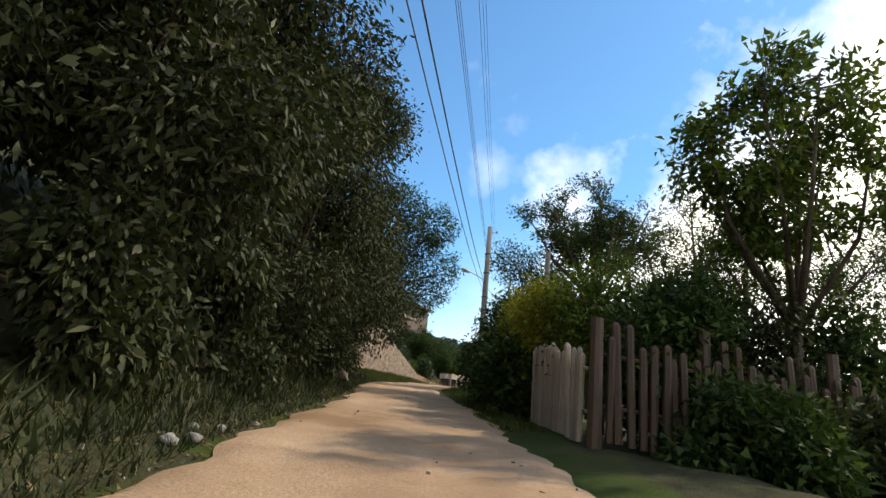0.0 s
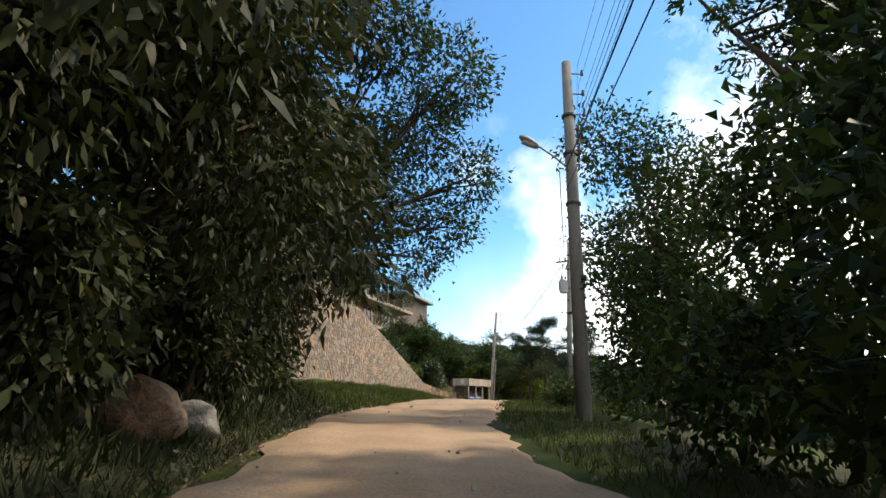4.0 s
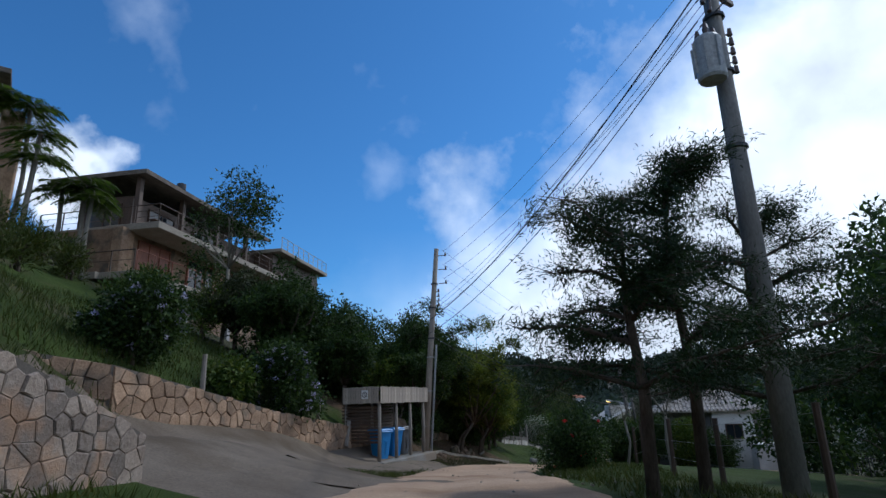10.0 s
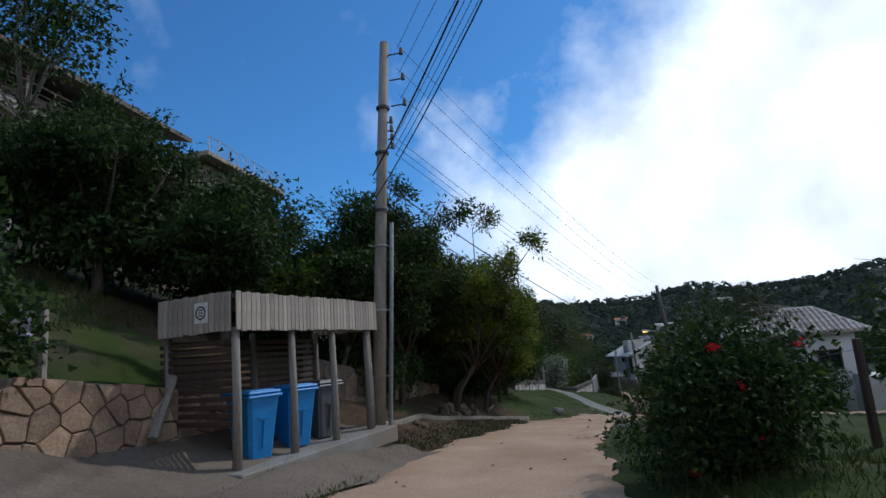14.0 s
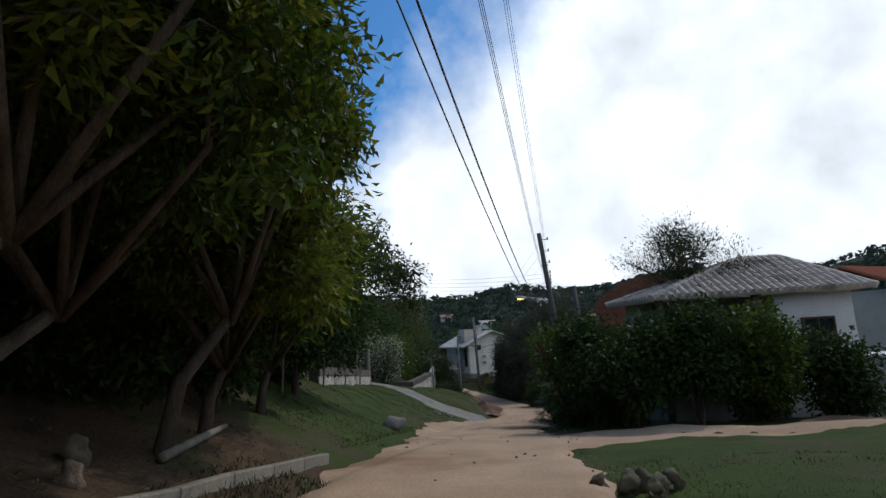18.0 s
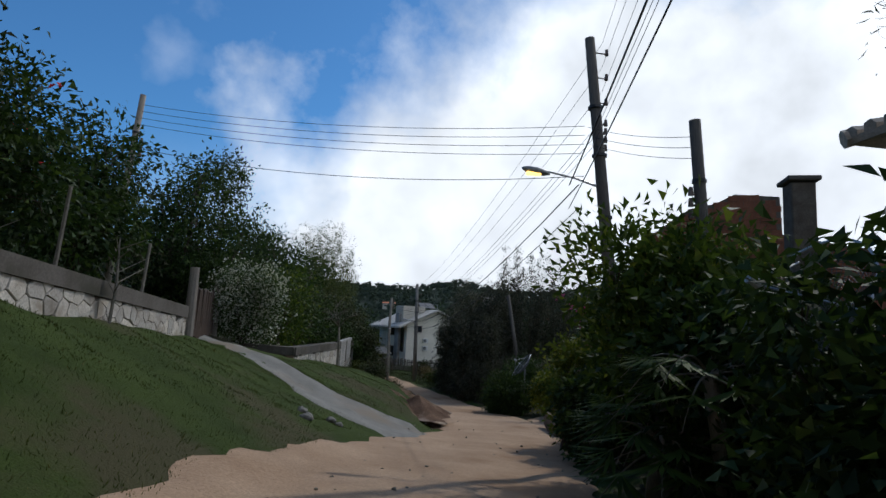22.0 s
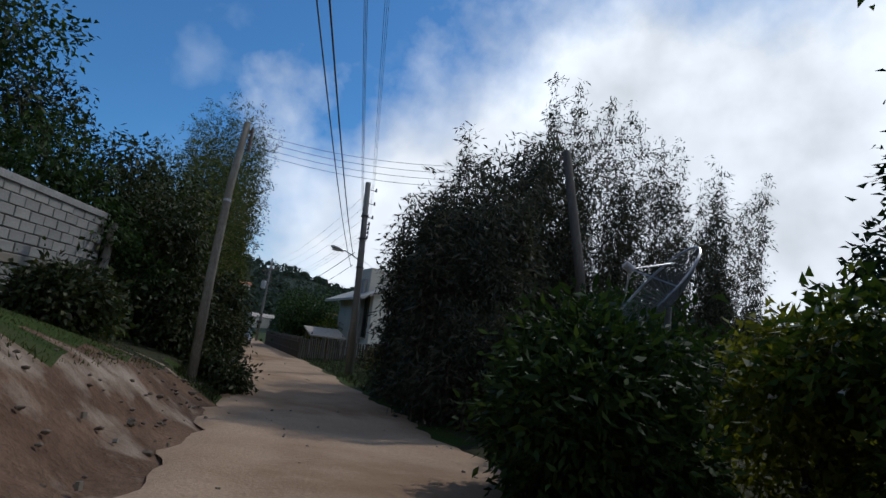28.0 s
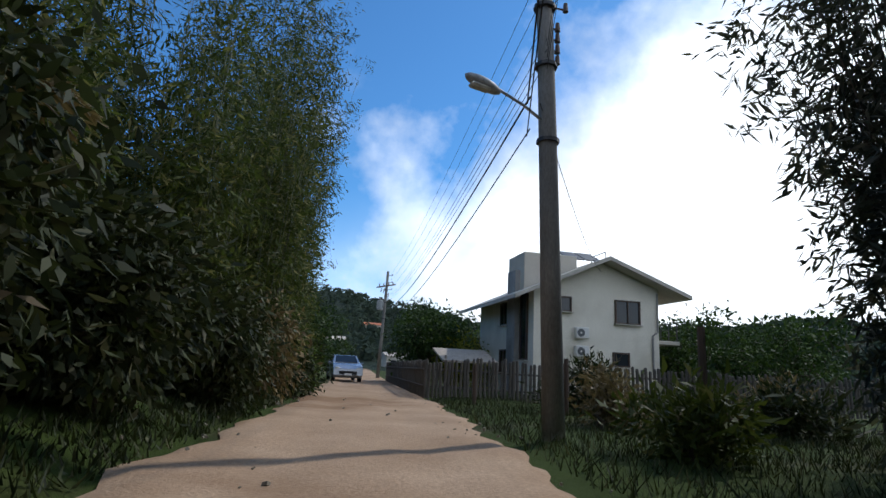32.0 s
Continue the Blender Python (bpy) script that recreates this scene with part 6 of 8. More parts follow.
picket_fence("slat_fence", "weathered upright slat fence along the road", [(37.9, 112.4), (38.6, 122.0), (39.4, 134.0)], 1.25, 0.17, "pole_dark", 6, 0.1, 0.03)
picket_fence("slat_gate", "dark metal slat gate across the end of the lane", [(33.0, 53.4), (37.5, 51.8)], 1.8, 0.2, "dark_steel", 9, 0.07, 0.08)
picket_fence("slat_gate", "dark slatted garden gate between stone walls", [(17.75, 74.2), (18.7, 78.6)], 1.5, 0.17, "wood_dark", 7, 0.1, 0.05)
for x, y, h in ((17.65, 74.0, 2.0), (18.8, 79.0, 1.9)):
    z = gz(x, y)
    solid("gate_post", G().tube([(x, y, z - 0.3), (x, y, z + h)], [0.15, 0.13], 10), M["post"], "thick round timber gate post", "post", "", "gate posts")

# ---- plants, stretch by stretch ----
R = np.random.default_rng(21)


def bushy(name, label, at, w, h, mat, n, seed, clumps=7, base=0.1, per=8, **kw):
    """A shrub: many clumps on a few stems, standing on the land."""
    r = np.random.default_rng(seed)
    wx, wy = w if isinstance(w, tuple) else (w, w)
    k = max(0.25, min(wx, wy, h * 0.5) * 0.55)
    return tree(name, label, (at[0], at[1], gz(at[0], at[1])), heap(r, clumps, wx * 0.75, wy * 0.75, h * 0.93, base * h, (k * 0.75, k * 1.2)), mat, n, per, kw.pop("r0", 0.05), seed, kw.pop("bark", "bark"), kw.pop("twigs", 3), kw.pop("category", "shrub"), trunks=kw.pop("trunks", 3), **kw)


def tall(name, label, at, w, h, low, mat, n, seed, clumps=7, per=8, size=(0.7, 1.2), **kw):
    r = np.random.default_rng(seed)
    wx, wy = w if isinstance(w, tuple) else (w, w)
    return tree(name, label, (at[0], at[1], gz(at[0], at[1])), heap(r, clumps, wx, wy, h, low, size), mat, n, per, kw.pop("r0", 0.12), seed, **kw)


def branching(name, label, at, h, fork, reach, mat, seed, r0=0.14, arms=5, tufts=13, bark="bark", length=0.16, width=0.07, group="", flat=0.75, lean=(0, 0)):
    """An open tree: a trunk, bent limbs that fork twice, and tufts of leaves along the outer twigs only."""
    r = np.random.default_rng(seed)
    t = thing(name, label, "tree", (at[0], at[1], gz(*at)), group=group)
    g, cs, ds = G(), [], []
    f = Vector((lean[0], lean[1], fork))
    g.tube([(0, 0, -0.3), (lean[0] * 0.3, lean[1] * 0.3, fork * 0.5), f], [r0 * 1.3, r0, r0 * 0.8], 8)
    for i in range(arms):
        a = TAU * (i + r.uniform(-0.3, 0.3)) / arms
        q = reach * r.uniform(0.55, 1.0) if i else reach * 0.15
        end = f + Vector((math.cos(a) * q, math.sin(a) * q, (h - fork) * (r.uniform(0.6, 0.95) * (1 - 0.3 * q / reach) if i else 0.95)))
        bow = f.lerp(end, 0.5) + Vector((math.cos(a), math.sin(a), 0)) * q * r.uniform(0.05, 0.22) + Vector((r.normal(0, 0.15), r.normal(0, 0.15), 0))
        g.tube([f - Vector((0, 0, 0.1)), bow, end], [r0 * 0.62, r0 * 0.4, r0 * 0.14], 6)
        for j in range(6):
            k = r.uniform(0.35, 1.0)
            b = f.lerp(bow, k * 2) if k < 0.5 else bow.lerp(end, k * 2 - 1)
            e = b + Vector((r.normal(0, 1), r.normal(0, 1), r.normal(0.35, 0.5) * flat)).normalized() * reach * r.uniform(0.3, 0.55)
            m = b.lerp(e, 0.5) + Vector((r.normal(0, 0.08), r.normal(0, 0.08), 0.12))
            g.tube([b, m, e], [r0 * 0.24, r0 * 0.17, r0 * 0.06], 5)
            for _ in range(6):
                c = m.lerp(e, r.uniform(0.1, 1.0))
                w = c + Vector((r.normal(0, 0.3), r.normal(0, 0.3), r.normal(0.12, 0.22))) * min(1.6, reach * 0.42)
                g.tube([c, w], [r0 * 0.09, r0 * 0.03], 3)
                for u in (0.55, 0.8, 1.0):
                    cs.append(c.lerp(w, u))
                    ds.append((w - c).normalized())
    part("trunk", g, M[bark], t, smooth=True)
    v = leaves(np.array(cs), np.array(ds), tufts, 0.12, length, width * 0.8, 0.35, r)
    part("crown", leaf_mesh("crown", v, M[mat], 3), None, t)


# thicket over the left bank of the climb
for i, (s, d, w, h, low, n) in enumerate([(24, -5.2, 2.6, 9.0, 0.2, 2600), (29, -5.4, 2.6, 10.5, 0.2, 2600), (34.5, -4.9, 2.5, 10.0, 0.2, 3200), (38, -4.6, 2.4, 10.5, 0.2, 3400), (42, -3.9, 2.4, 11.5, 0.4, 3600),
                                           (46, -3.5, 2.4, 12.0, 0.6, 3600), (50, -3.2, 2.4, 12.0, 0.8, 3600), (54, -3.2, 2.3, 11.0, 0.8, 3400), (58, -3.4, 2.2, 10.5, 0.8, 3200), (62, -4.6, 2.2, 9.5, 0.3, 3000), (65, -5.6, 1.8, 9.0, 0.3, 2200)]):
    p = rd(s, d)
    tall("thicket_tree", "dense dusty olive-green thicket tree with drooping leaves on the bank", p, w, h, low, "leaf_olive", n, 100 + i, 15, 10, (0.9, 1.5), length=0.17, width=0.055, droop=0.7, spread=0.2, r0=0.1, group="thicket trees", twigs=4, gaps=0.42, kite=True)
for i, (s, d, w, h, n) in enumerate([(33, -3.5, 1.0, 2.6, 700), (37, -3.3, 0.9, 2.4, 800), (41, -3.3, 1.0, 2.6, 800), (45, -3.3, 0.9, 2.3, 800), (49, -3.2, 0.9, 2.4, 800), (53, -3.2, 0.8, 2.2, 800), (57, -3.3, 0.9, 2.2, 800), (61, -3.6, 0.9, 2.0, 700)]):
    bushy("thicket_shrub", "hanging olive-green shrub at the foot of the thicket", rd(s, d), w, h, "leaf_olive", n, 140 + i, 7, 0.05, 9, length=0.15, width=0.055, droop=0.7, spread=0.15, group="thicket shrubs", kite=True)
for i, (s, d, w, h, n) in enumerate([(30.5, -7.6, 2.4, 8.0, 1500), (35, -7.4, 2.4, 8.5, 1700), (39.5, -7.2, 2.4, 8.5, 1800), (44, -7.0, 2.4, 8.5, 1800), (48.5, -6.6, 2.4, 9.0, 1800), (53, -6.6, 2.4, 9.0, 1600), (57.5, -6.8, 2.4, 8.5, 1500)]):
    tall("thicket_tree", "dense dusty olive-green thicket tree behind the front row", rd(s, d), w, h, 0.1, "leaf_olive", n, 620 + i, 15, 9, (0.9, 1.5), length=0.19, width=0.07, droop=0.6, spread=0.2, r0=0.1, group="thicket trees", twigs=3, gaps=0.15)
p = rd(62.5, -4.5)
tree("overhanging_tree", "dark broad-leaved tree leaning over the road above the wall", p, [(tuple(Vector(c) - p), q) for c, q in (((3.3, 3.6, 5.7), 0.9), ((4.1, 3.0, 7.2), 0.9), ((2.4, 2.2, 8.4), 1.3), ((1.4, 5.0, 7.0), 1.2), ((3.6, 0.4, 9.2), 1.1), ((1.8, -1.6, 9.6), 1.4), ((0.4, 1.0, 7.2), 1.5), ((0.3, 4.4, 5.2), 1.2), ((-0.6, 6.0, 4.6), 0.9), ((-1.6, 3.0, 6.4), 1.5), ((2.4, 4.6, 4.9), 0.6))], "leaf_deep", 3300, 11, 0.2, 160, twigs=9, length=0.15, width=0.062, spread=0.17, gaps=0.3)

# behind the picket fence
branching("garden_tree", "tall airy grey-green tree behind the fence", (11.8, -5.2), 11.6, 5.6, 3.5, "leaf_deep", 170, 0.2, 10, 18, "bark", 0.18, 0.085)
for x, y, h, w, m, n, k in ((8.9, -15.7, 3.5, 1.15, "leaf_yellow", 1500, 171), (8.7, -13.1, 3.5, 1.3, "leaf_yellow", 1200, 172), (9.9, -17.6, 3.9, 1.3, "leaf_fresh", 1200, 184)):
    bushy("yellow_shrub", "yellow-green spreading shrub above the fence", (x, y), (w, w), h, m, n, k, 10, 0.42, 9, length=0.11, width=0.045, gaps=0.3, spread=0.16, group="yellow shrubs")
for x, y, h, w, n, k in ((7.75, -10.6, 4.3, 1.5, 1500, 173), (8.4, -7.4, 4.4, 1.8, 1300, 174), (7.95, -14.3, 2.3, 0.85, 1300, 185), (7.8, -12.4, 2.5, 0.95, 1300, 186), (8.6, -15.9, 1.9, 0.5, 700, 187)):
    bushy("dark_shrub", "dark green shrub beside the road bend", (x, y), (w, w), h, "leaf_deep", n, k, 11, 0.03, 8, gaps=0.15, group="shrubs at the bend")
for i, (x, y, h, w, f, m) in enumerate([(12.4, -15.4, 7.4, 2.2, 2.6, "leaf_fresh"), (14.4, -17.2, 8.4, 2.5, 3.0, "leaf_fresh"), (17.6, -16.2, 9.0, 2.6, 3.2, "leaf_deep"), (16.2, -10.5, 10.0, 3.0, 4.0, "leaf_fresh"), (20.5, -18.6, 10.5, 2.8, 3.6, "leaf_deep")]):
    branching("garden_tree", "thin spindly tree with dark crooked limbs behind the fence", (x, y), h, f, w, m, 175 + i, 0.1, 6, 10, "bark", 0.12, 0.055, "spindly trees")
branching("garden_tree", "tall tree with broad bright leaves rising over the dark fence", (13.3, -19.5), 10.0, 3.0, 2.4, "leaf_fresh", 183, 0.11, 8, 10, "bark", 0.2, 0.12)
z = gz(8.9, -13.1)
solid("fence_pole", G().tube([(8.86, -13.1, z - 0.3), (8.9, -13.1, 4.4)], [0.1, 0.08], 9), M["pole"], "slim pale pole standing in the shrubs", "pole")
tall("garden_tree", "leafy tree with dark trunk beside the utility pole", rd(65, 7.0), 2.4, 9.5, 3.0, "leaf_deep", 1900, 181, 11, 9, (1.0, 1.6), r0=0.18, length=0.16, width=0.07, gaps=0.4, spread=0.2)
bushy("dark_shrub", "dense dark shrub at the foot of the utility pole", rd(62.5, 6.2), (2.0, 2.0), 5.2, "leaf_deep", 1700, 182, 12, 0.02, 8, gaps=0.2)
bushy("dark_shrub", "dense dark shrub on the verge", rd(67.5, 6.8), (1.6, 1.6), 3.6, "leaf_deep", 900, 183, 9, 0.02, 8, gaps=0.2)

for i, (x, y, h) in enumerate([(11.3, -21.7, 1.3), (13.7, -21.3, 1.5), (16.1, -21.1, 1.6), (18.6, -21.0, 1.7), (10.5, -19.6, 3.2), (12.3, -18.9, 3.7), (14.5, -18.8, 4.0), (16.9, -18.4, 4.4), (19.4, -18.2, 4.6)]):
    bushy("dark_shrub", "dark brush growing along the fence", (x, y), (1.5, 1.3), h, "leaf_olive" if i % 2 else "leaf_deep", 1900, 600 + i, 12, 0.02, 8, gaps=0.1, group="brush along the fence")
# right of the crest: dark broad-leaved trees in the field
for i, (x, y, h, w) in enumerate([(22.0, 31.0, 9.5, 3.2), (27.0, 34.5, 11.0, 3.4), (19.0, 26.0, 7.0, 2.2), (17.0, 13.0, 7.5, 2.4)]):
    tall("field_tree", "dark round-crowned tree in the field", (x, y), w, h, 2.2, "leaf_deep", 1700, 190 + i, 14, 8, (1.0, 1.7), r0=0.16, length=0.22, width=0.11, gaps=0.3, spread=0.25, group="field trees")


def pine(at, h, first, reach, seed, label):
    """A tree with tiered level limbs that carry tufts of dark needles."""
    r = np.random.default_rng(seed)
    t = thing("pine_tree", label, "tree", (at[0], at[1], gz(*at)), group="roadside pines")
    g = G()
    g.tube([(0, 0, -0.3), (0.05, 0, h * 0.35), (-0.05, 0.05, h * 0.7), (0, 0, h)], [0.1, 0.08, 0.055, 0.018], 9)
    cs, ds = [], []
    z = first
    while z < h:
        k = 1 - (z - first) / (h - first)
        for _ in range(r.integers(3, 5)):
            a = r.uniform(0, TAU)
            q = reach * (0.35 + 0.75 * k) * r.uniform(0.6, 1.15)
            if math.cos(a) < 0:
                q = min(q, reach * 0.85)
            d = Vector((math.cos(a), math.sin(a), 0))
            p0, p1, p2 = Vector((0, 0, z)), d * q * 0.55 + Vector((r.normal(0, 0.12), r.normal(0, 0.12), z + 0.28)), d * q + Vector((0, 0, z + r.uniform(0.0, 0.6)))
            g.tube([p0, p1, p2], [0.042, 0.028, 0.01], 5)
            for f in np.linspace(0.3, 1.0, 8):
                c = (p0.lerp(p1, f * 2) if f < 0.5 else p1.lerp(p2, f * 2 - 1))
                for _ in range(5):
                    o = Vector((r.normal(0, 0.25), r.normal(0, 0.25), r.normal(0.02, 0.09))) * (0.7 + q * 0.2)
                    cs.append(c + o)
                    ds.append(d)
                    if r.random() < 0.6:
                        g.tube([c, c + o], [0.012, 0.005], 3)
        z += r.uniform(0.34, 0.6)
    part("trunk", g, M["bark"], t, smooth=True)
    v = leaves(np.array(cs), np.array(ds) * 0.5, 36, 0.085, 0.1, 0.016, 0.1, r)
    part("crown", leaf_mesh("crown", v, M["leaf_needle"], 3), None, t)


pine((7.15, 20.3), 3.8, 1.4, 1.9, 201, "dark flat-tiered pine with a bare trunk on the verge")
pine((8.1, 20.7), 4.6, 1.5, 1.9, 202, "dark flat-tiered pine with a bare trunk on the verge")
pine((10.6, 22.6), 4.9, 1.7, 2.7, 203, "dark flat-tiered pine beside the transformer pole")

# lawn below the large house
bushy("flowering_shrub", "rounded shrub with pale violet flowers on the stone wall", (0.35, 30.9), (0.95, 1.0), 2.1, "leaf_deep", 2600, 210, 11, 0.1, 8, length=0.085, width=0.05, gaps=0.2, flowers=("flower_violet", 150, 0.105, "pale violet blossoms"))
bushy("flowering_shrub", "rounded shrub with pale violet flowers on the stone wall", (-2.5, 26.6), (0.9, 0.9), 1.9, "leaf_deep", 2200, 211, 11, 0.1, 8, length=0.085, width=0.05, gaps=0.2, flowers=("flower_violet", 100, 0.105, "pale violet blossoms"))
for x, y in ((1.3, 31.6), (-0.9, 27.0)):
    solid("fence_post", G().tube([(x, y, gz(x, y) - 0.3), (x, y, gz(x, y) + 1.5)], [0.07, 0.06], 8), M["post"], "grey timber post above the low stone wall", "post", "", "posts above the wall")
bushy("garden_shrub", "small fresh green shrub on the lawn", (-0.9, 29.6), 0.6, 1.5, "leaf_fresh", 300, 212, 5, 0.15, 7)
for i, (x, y, h, w) in enumerate([(-9.5, 36.0, 1.6, 1.1), (-7.0, 36.5, 1.5, 1.2), (-10.5, 33.0, 1.8, 1.2), (-6.0, 34.5, 1.4, 1.0), (-12.0, 29.0, 2.0, 1.4), (-4.5, 37.5, 2.4, 1.4), (-8.0, 30.5, 1.3, 0.9)]):
    bushy("garden_shrub", "tufted garden shrub on the lawn below the house", (x, y), w, h, "leaf_fresh" if i % 2 else "leaf_grass", 380, 214 + i, 6, 0.05, 8, length=0.22, width=0.03, droop=-0.5, group="lawn shrubs")
tall("lawn_tree", "slender open-crowned tree in front of the house", (-4.2, 39.3), 1.6, 8.0, 3.0, "leaf_deep", 900, 225, 9, 8, (0.6, 1.0), r0=0.1, length=0.14, width=0.07, gaps=0.45, spread=0.18, bark="bark_pale", twigs=8)
for i, (x, y, w, h, f, m, k) in enumerate([(-1.0, 37.2, 2.0, 4.9, 1.1, "leaf_deep", 22), (1.6, 37.6, 1.5, 3.6, 0.9, "leaf_deep", 20), (-3.4, 38.6, 1.6, 3.6, 0.8, "leaf_olive", 18), (3.0, 39.8, 1.7, 3.5, 0.9, "leaf_fresh", 18), (0.4, 41.0, 2.0, 4.4, 1.2, "leaf_deep", 18)]):
    branching("lawn_tree", "uneven leafy tree behind the bin shelter", (x, y), h, f, w, m, 230 + i, 0.11, 9, k, "bark", 0.16, 0.08, "trees behind the shelter")
for i, (s, d, w, h, f, m, k) in enumerate([(100.4, -5.0, 1.7, 4.9, 1.3, "leaf_deep", 26), (103.2, -4.3, 2.2, 6.8, 1.5, "leaf_deep", 32), (106.2, -3.6, 2.2, 6.8, 1.6, "leaf_lime", 30), (109.6, -3.5, 2.0, 6.2, 1.5, "leaf_lime", 28), (112.6, -4.8, 1.6, 5.0, 1.5, "leaf_lime", 18), (115.5, -5.2, 1.7, 5.0, 1.4, "leaf_fresh", 18), (104.5, -6.6, 2.2, 5.4, 1.2, "leaf_deep", 24), (107.6, -4.2, 1.9, 5.3, 1.0, "leaf_fresh", 24), (111.0, -3.7, 1.8, 4.8, 0.9, "leaf_lime", 24), (113.8, -4.1, 1.8, 4.6, 0.8, "leaf_fresh", 24), (101.3, -5.0, 2.0, 6.2, 1.2, "leaf_deep", 28)]):
    branching("bank_tree", "leaning yellow-green tree with bare lower trunk on the bank", rd(s, d)[:2], h, f, w, m, 240 + i, 0.085, 9, k, "bark", 0.15, 0.07, "trees on the bank", 0.75, ((0.3, 0.2, 0.9, 0.8)[i % 4], 0.25))
for i, (s, d, w, h, n) in enumerate([(119.0, -5.2, 1.9, 5.8, 1900), (113, -7.5, 2.2, 5.6, 1400), (118, -8.0, 2.2, 6.0, 1400), (100, -8.0, 2.0, 4.2, 1300), (108, -8.5, 2.4, 4.8, 1300), (122.5, -7.6, 1.6, 5.2, 1200)]):
    tall("bank_tree", "dense dark tree on the bank above the lawn", rd(s, d), w, h, 0.9, "leaf_deep", n, 250 + i, 13, 9, (0.7, 1.3), r0=0.12, length=0.15, width=0.06, gaps=0.4, spread=0.18, group="dark trees on the bank")
for i, (s, d, w, h) in enumerate([(97.5, -9.5, 1.8, 2.6), (100.5, -7.4, 1.6, 2.8), (103, -9.2, 1.9, 3.2), (105.6, -6.8, 1.6, 3.0), (108.2, -8.2, 1.9, 3.4), (110.6, -6.6, 1.6, 3.2), (112.8, -8.8, 2.0, 3.6)]):
    bushy("bank_shrub", "dark shrub on the slope above the rough wall", rd(s, d), w, h, "leaf_deep", 900, 660 + i, 10, 0.02, 8, length=0.17, width=0.08, gaps=0.1, group="bank undergrowth")
for i, (s, d) in enumerate([(113, -5.0), (116, -5.6), (119.5, -5.8), (110, -5.2)]):
    bushy("bank_shrub", "dark shaded undergrowth below the bank trees", rd(s, d), 1.3, 1.9, "leaf_deep", 800, 290 + i, 8, 0.02, 8, group="bank undergrowth")
for i, (s, d, h) in enumerate([(104.0, -5.2, 1.6), (107.0, -5.4, 1.8), (110.5, -5.0, 1.7), (101.5, -5.0, 1.4)]):
    bushy("bank_shrub", "dark brush between the trunks on the bank", rd(s, d), 1.2, h, "leaf_deep", 800, 670 + i, 8, 0.02, 8, gaps=0.15, group="brush on the bank")
p = rd(119.5, -6.6)
tree("bank_tree", "airy tree leaning out over the lawn with long drooping leaves", p, [(tuple(rd(s, d) * 1.0 + Vector((0, 0, h + 0.75)) - p), q) for s, d, h, q in ((121.9, -3.0, 4.4, 0.65), (121.0, -3.5, 5.0, 0.7), (122.6, -2.4, 3.8, 0.5), (121.2, -4.6, 5.6, 0.8), (119.8, -5.2, 5.2, 1.0), (122.8, -3.2, 4.7, 0.5), (122.0, -2.2, 4.6, 0.45))], "leaf_olive", 1000, 9, 0.1, 248, twigs=9, length=0.15, width=0.045, droop=0.7, gaps=0.45, spread=0.14)


def palm(name, at, h, fronds, reach, mat, seed, label, fan=False, group="palms", stems=1, upright=0.0):
    r = np.random.default_rng(seed)
    t = thing(name, label, "palm", (at[0], at[1], gz(*at)), group=group)
    g, vs = G(), []
    for _ in range(stems):
        o = Vector((r.normal(0, 0.35), r.normal(0, 0.35), 0)) if stems > 1 else Vector((0, 0, 0))
        hh = h * (r.uniform(0.7, 1.1) if stems > 1 else 1)
        top = o * 2 + Vector((r.normal(0, 0.12), r.normal(0, 0.12), hh))
        if hh > 0.4:
            g.tube([o - Vector((0, 0, 0.3)), o.lerp(top, 0.5) + Vector((r.normal(0, 0.08), r.normal(0, 0.08), 0)), top], [0.13 if stems == 1 else 0.06, 0.1 if stems == 1 else 0.05, 0.09 if stems == 1 else 0.04], 8)
        for k in range(fronds):
            a = TAU * (k + r.uniform(0, 0.8)) / fronds
            rise = r.uniform(-0.1, 1.1) + upright
            d = Vector((math.cos(a), math.sin(a), 0))
            q = reach * r.uniform(0.8, 1.15)
            pts = [top + d * q * f + Vector((0, 0, q * (rise * f - (0.55 + rise * 0.55) * f * f))) for f in np.linspace(0, 1, 9)]
            g.tube(pts, [0.018 * (1 - 0.09 * i) for i in range(9)], 4)
            side = Vector((-d.y, d.x, 0))
            if fan:
                c = pts[5]
                for j in range(15):
                    b = (j - 7) / 7 * 1.5
                    e = (d * math.cos(b) + side * math.sin(b)) * q * 0.6 + Vector((0, 0, -0.16 * q * abs(b)))
                    w = side * math.cos(b) * 0.03 - d * math.sin(b) * 0.03
                    vs += [c, c + e * 0.55 + w, c + e, c + e * 0.55 - w]
            else:
                for j in range(30):
                    f = 0.1 + 0.9 * j / 30
                    i0 = min(7, int(f * 8))
                    c = pts[i0].lerp(pts[i0 + 1], f * 8 - i0)
                    ln = q * 0.34 * math.sin(0.35 + 2.6 * f) + 0.05
                    for s in (-1, 1):
                        e = side * s * ln * 0.85 + d * ln * 0.45 + Vector((0, 0, -ln * r.uniform(0.15, 0.55)))
                        w = d * 0.03
                        vs += [c - w, c + e * 0.5 - w * 0.8, c + e, c + e * 0.5 + w]
    part("trunk", g, M["bark_pale"], t, smooth=True)
    part("fronds", leaf_mesh("fronds", np.array([tuple(q) for q in vs]), M[mat]), None, t)


for i, (x, y, z) in enumerate([(-13.4, 37.9, 15.5), (-13.9, 36.4, 15.4), (-12.6, 37.4, 13.9), (-11.4, 37.9, 11.5), (-10.6, 38.1, 11.6), (-10.1, 38.0, 11.0), (-11.9, 36.4, 12.2)]):
    palm("palm_tree", (x, y), z - gz(x, y), 22, 1.5, "leaf_palm", 260 + i, "slender grey-trunked palm with a round drooping crown on the slope")

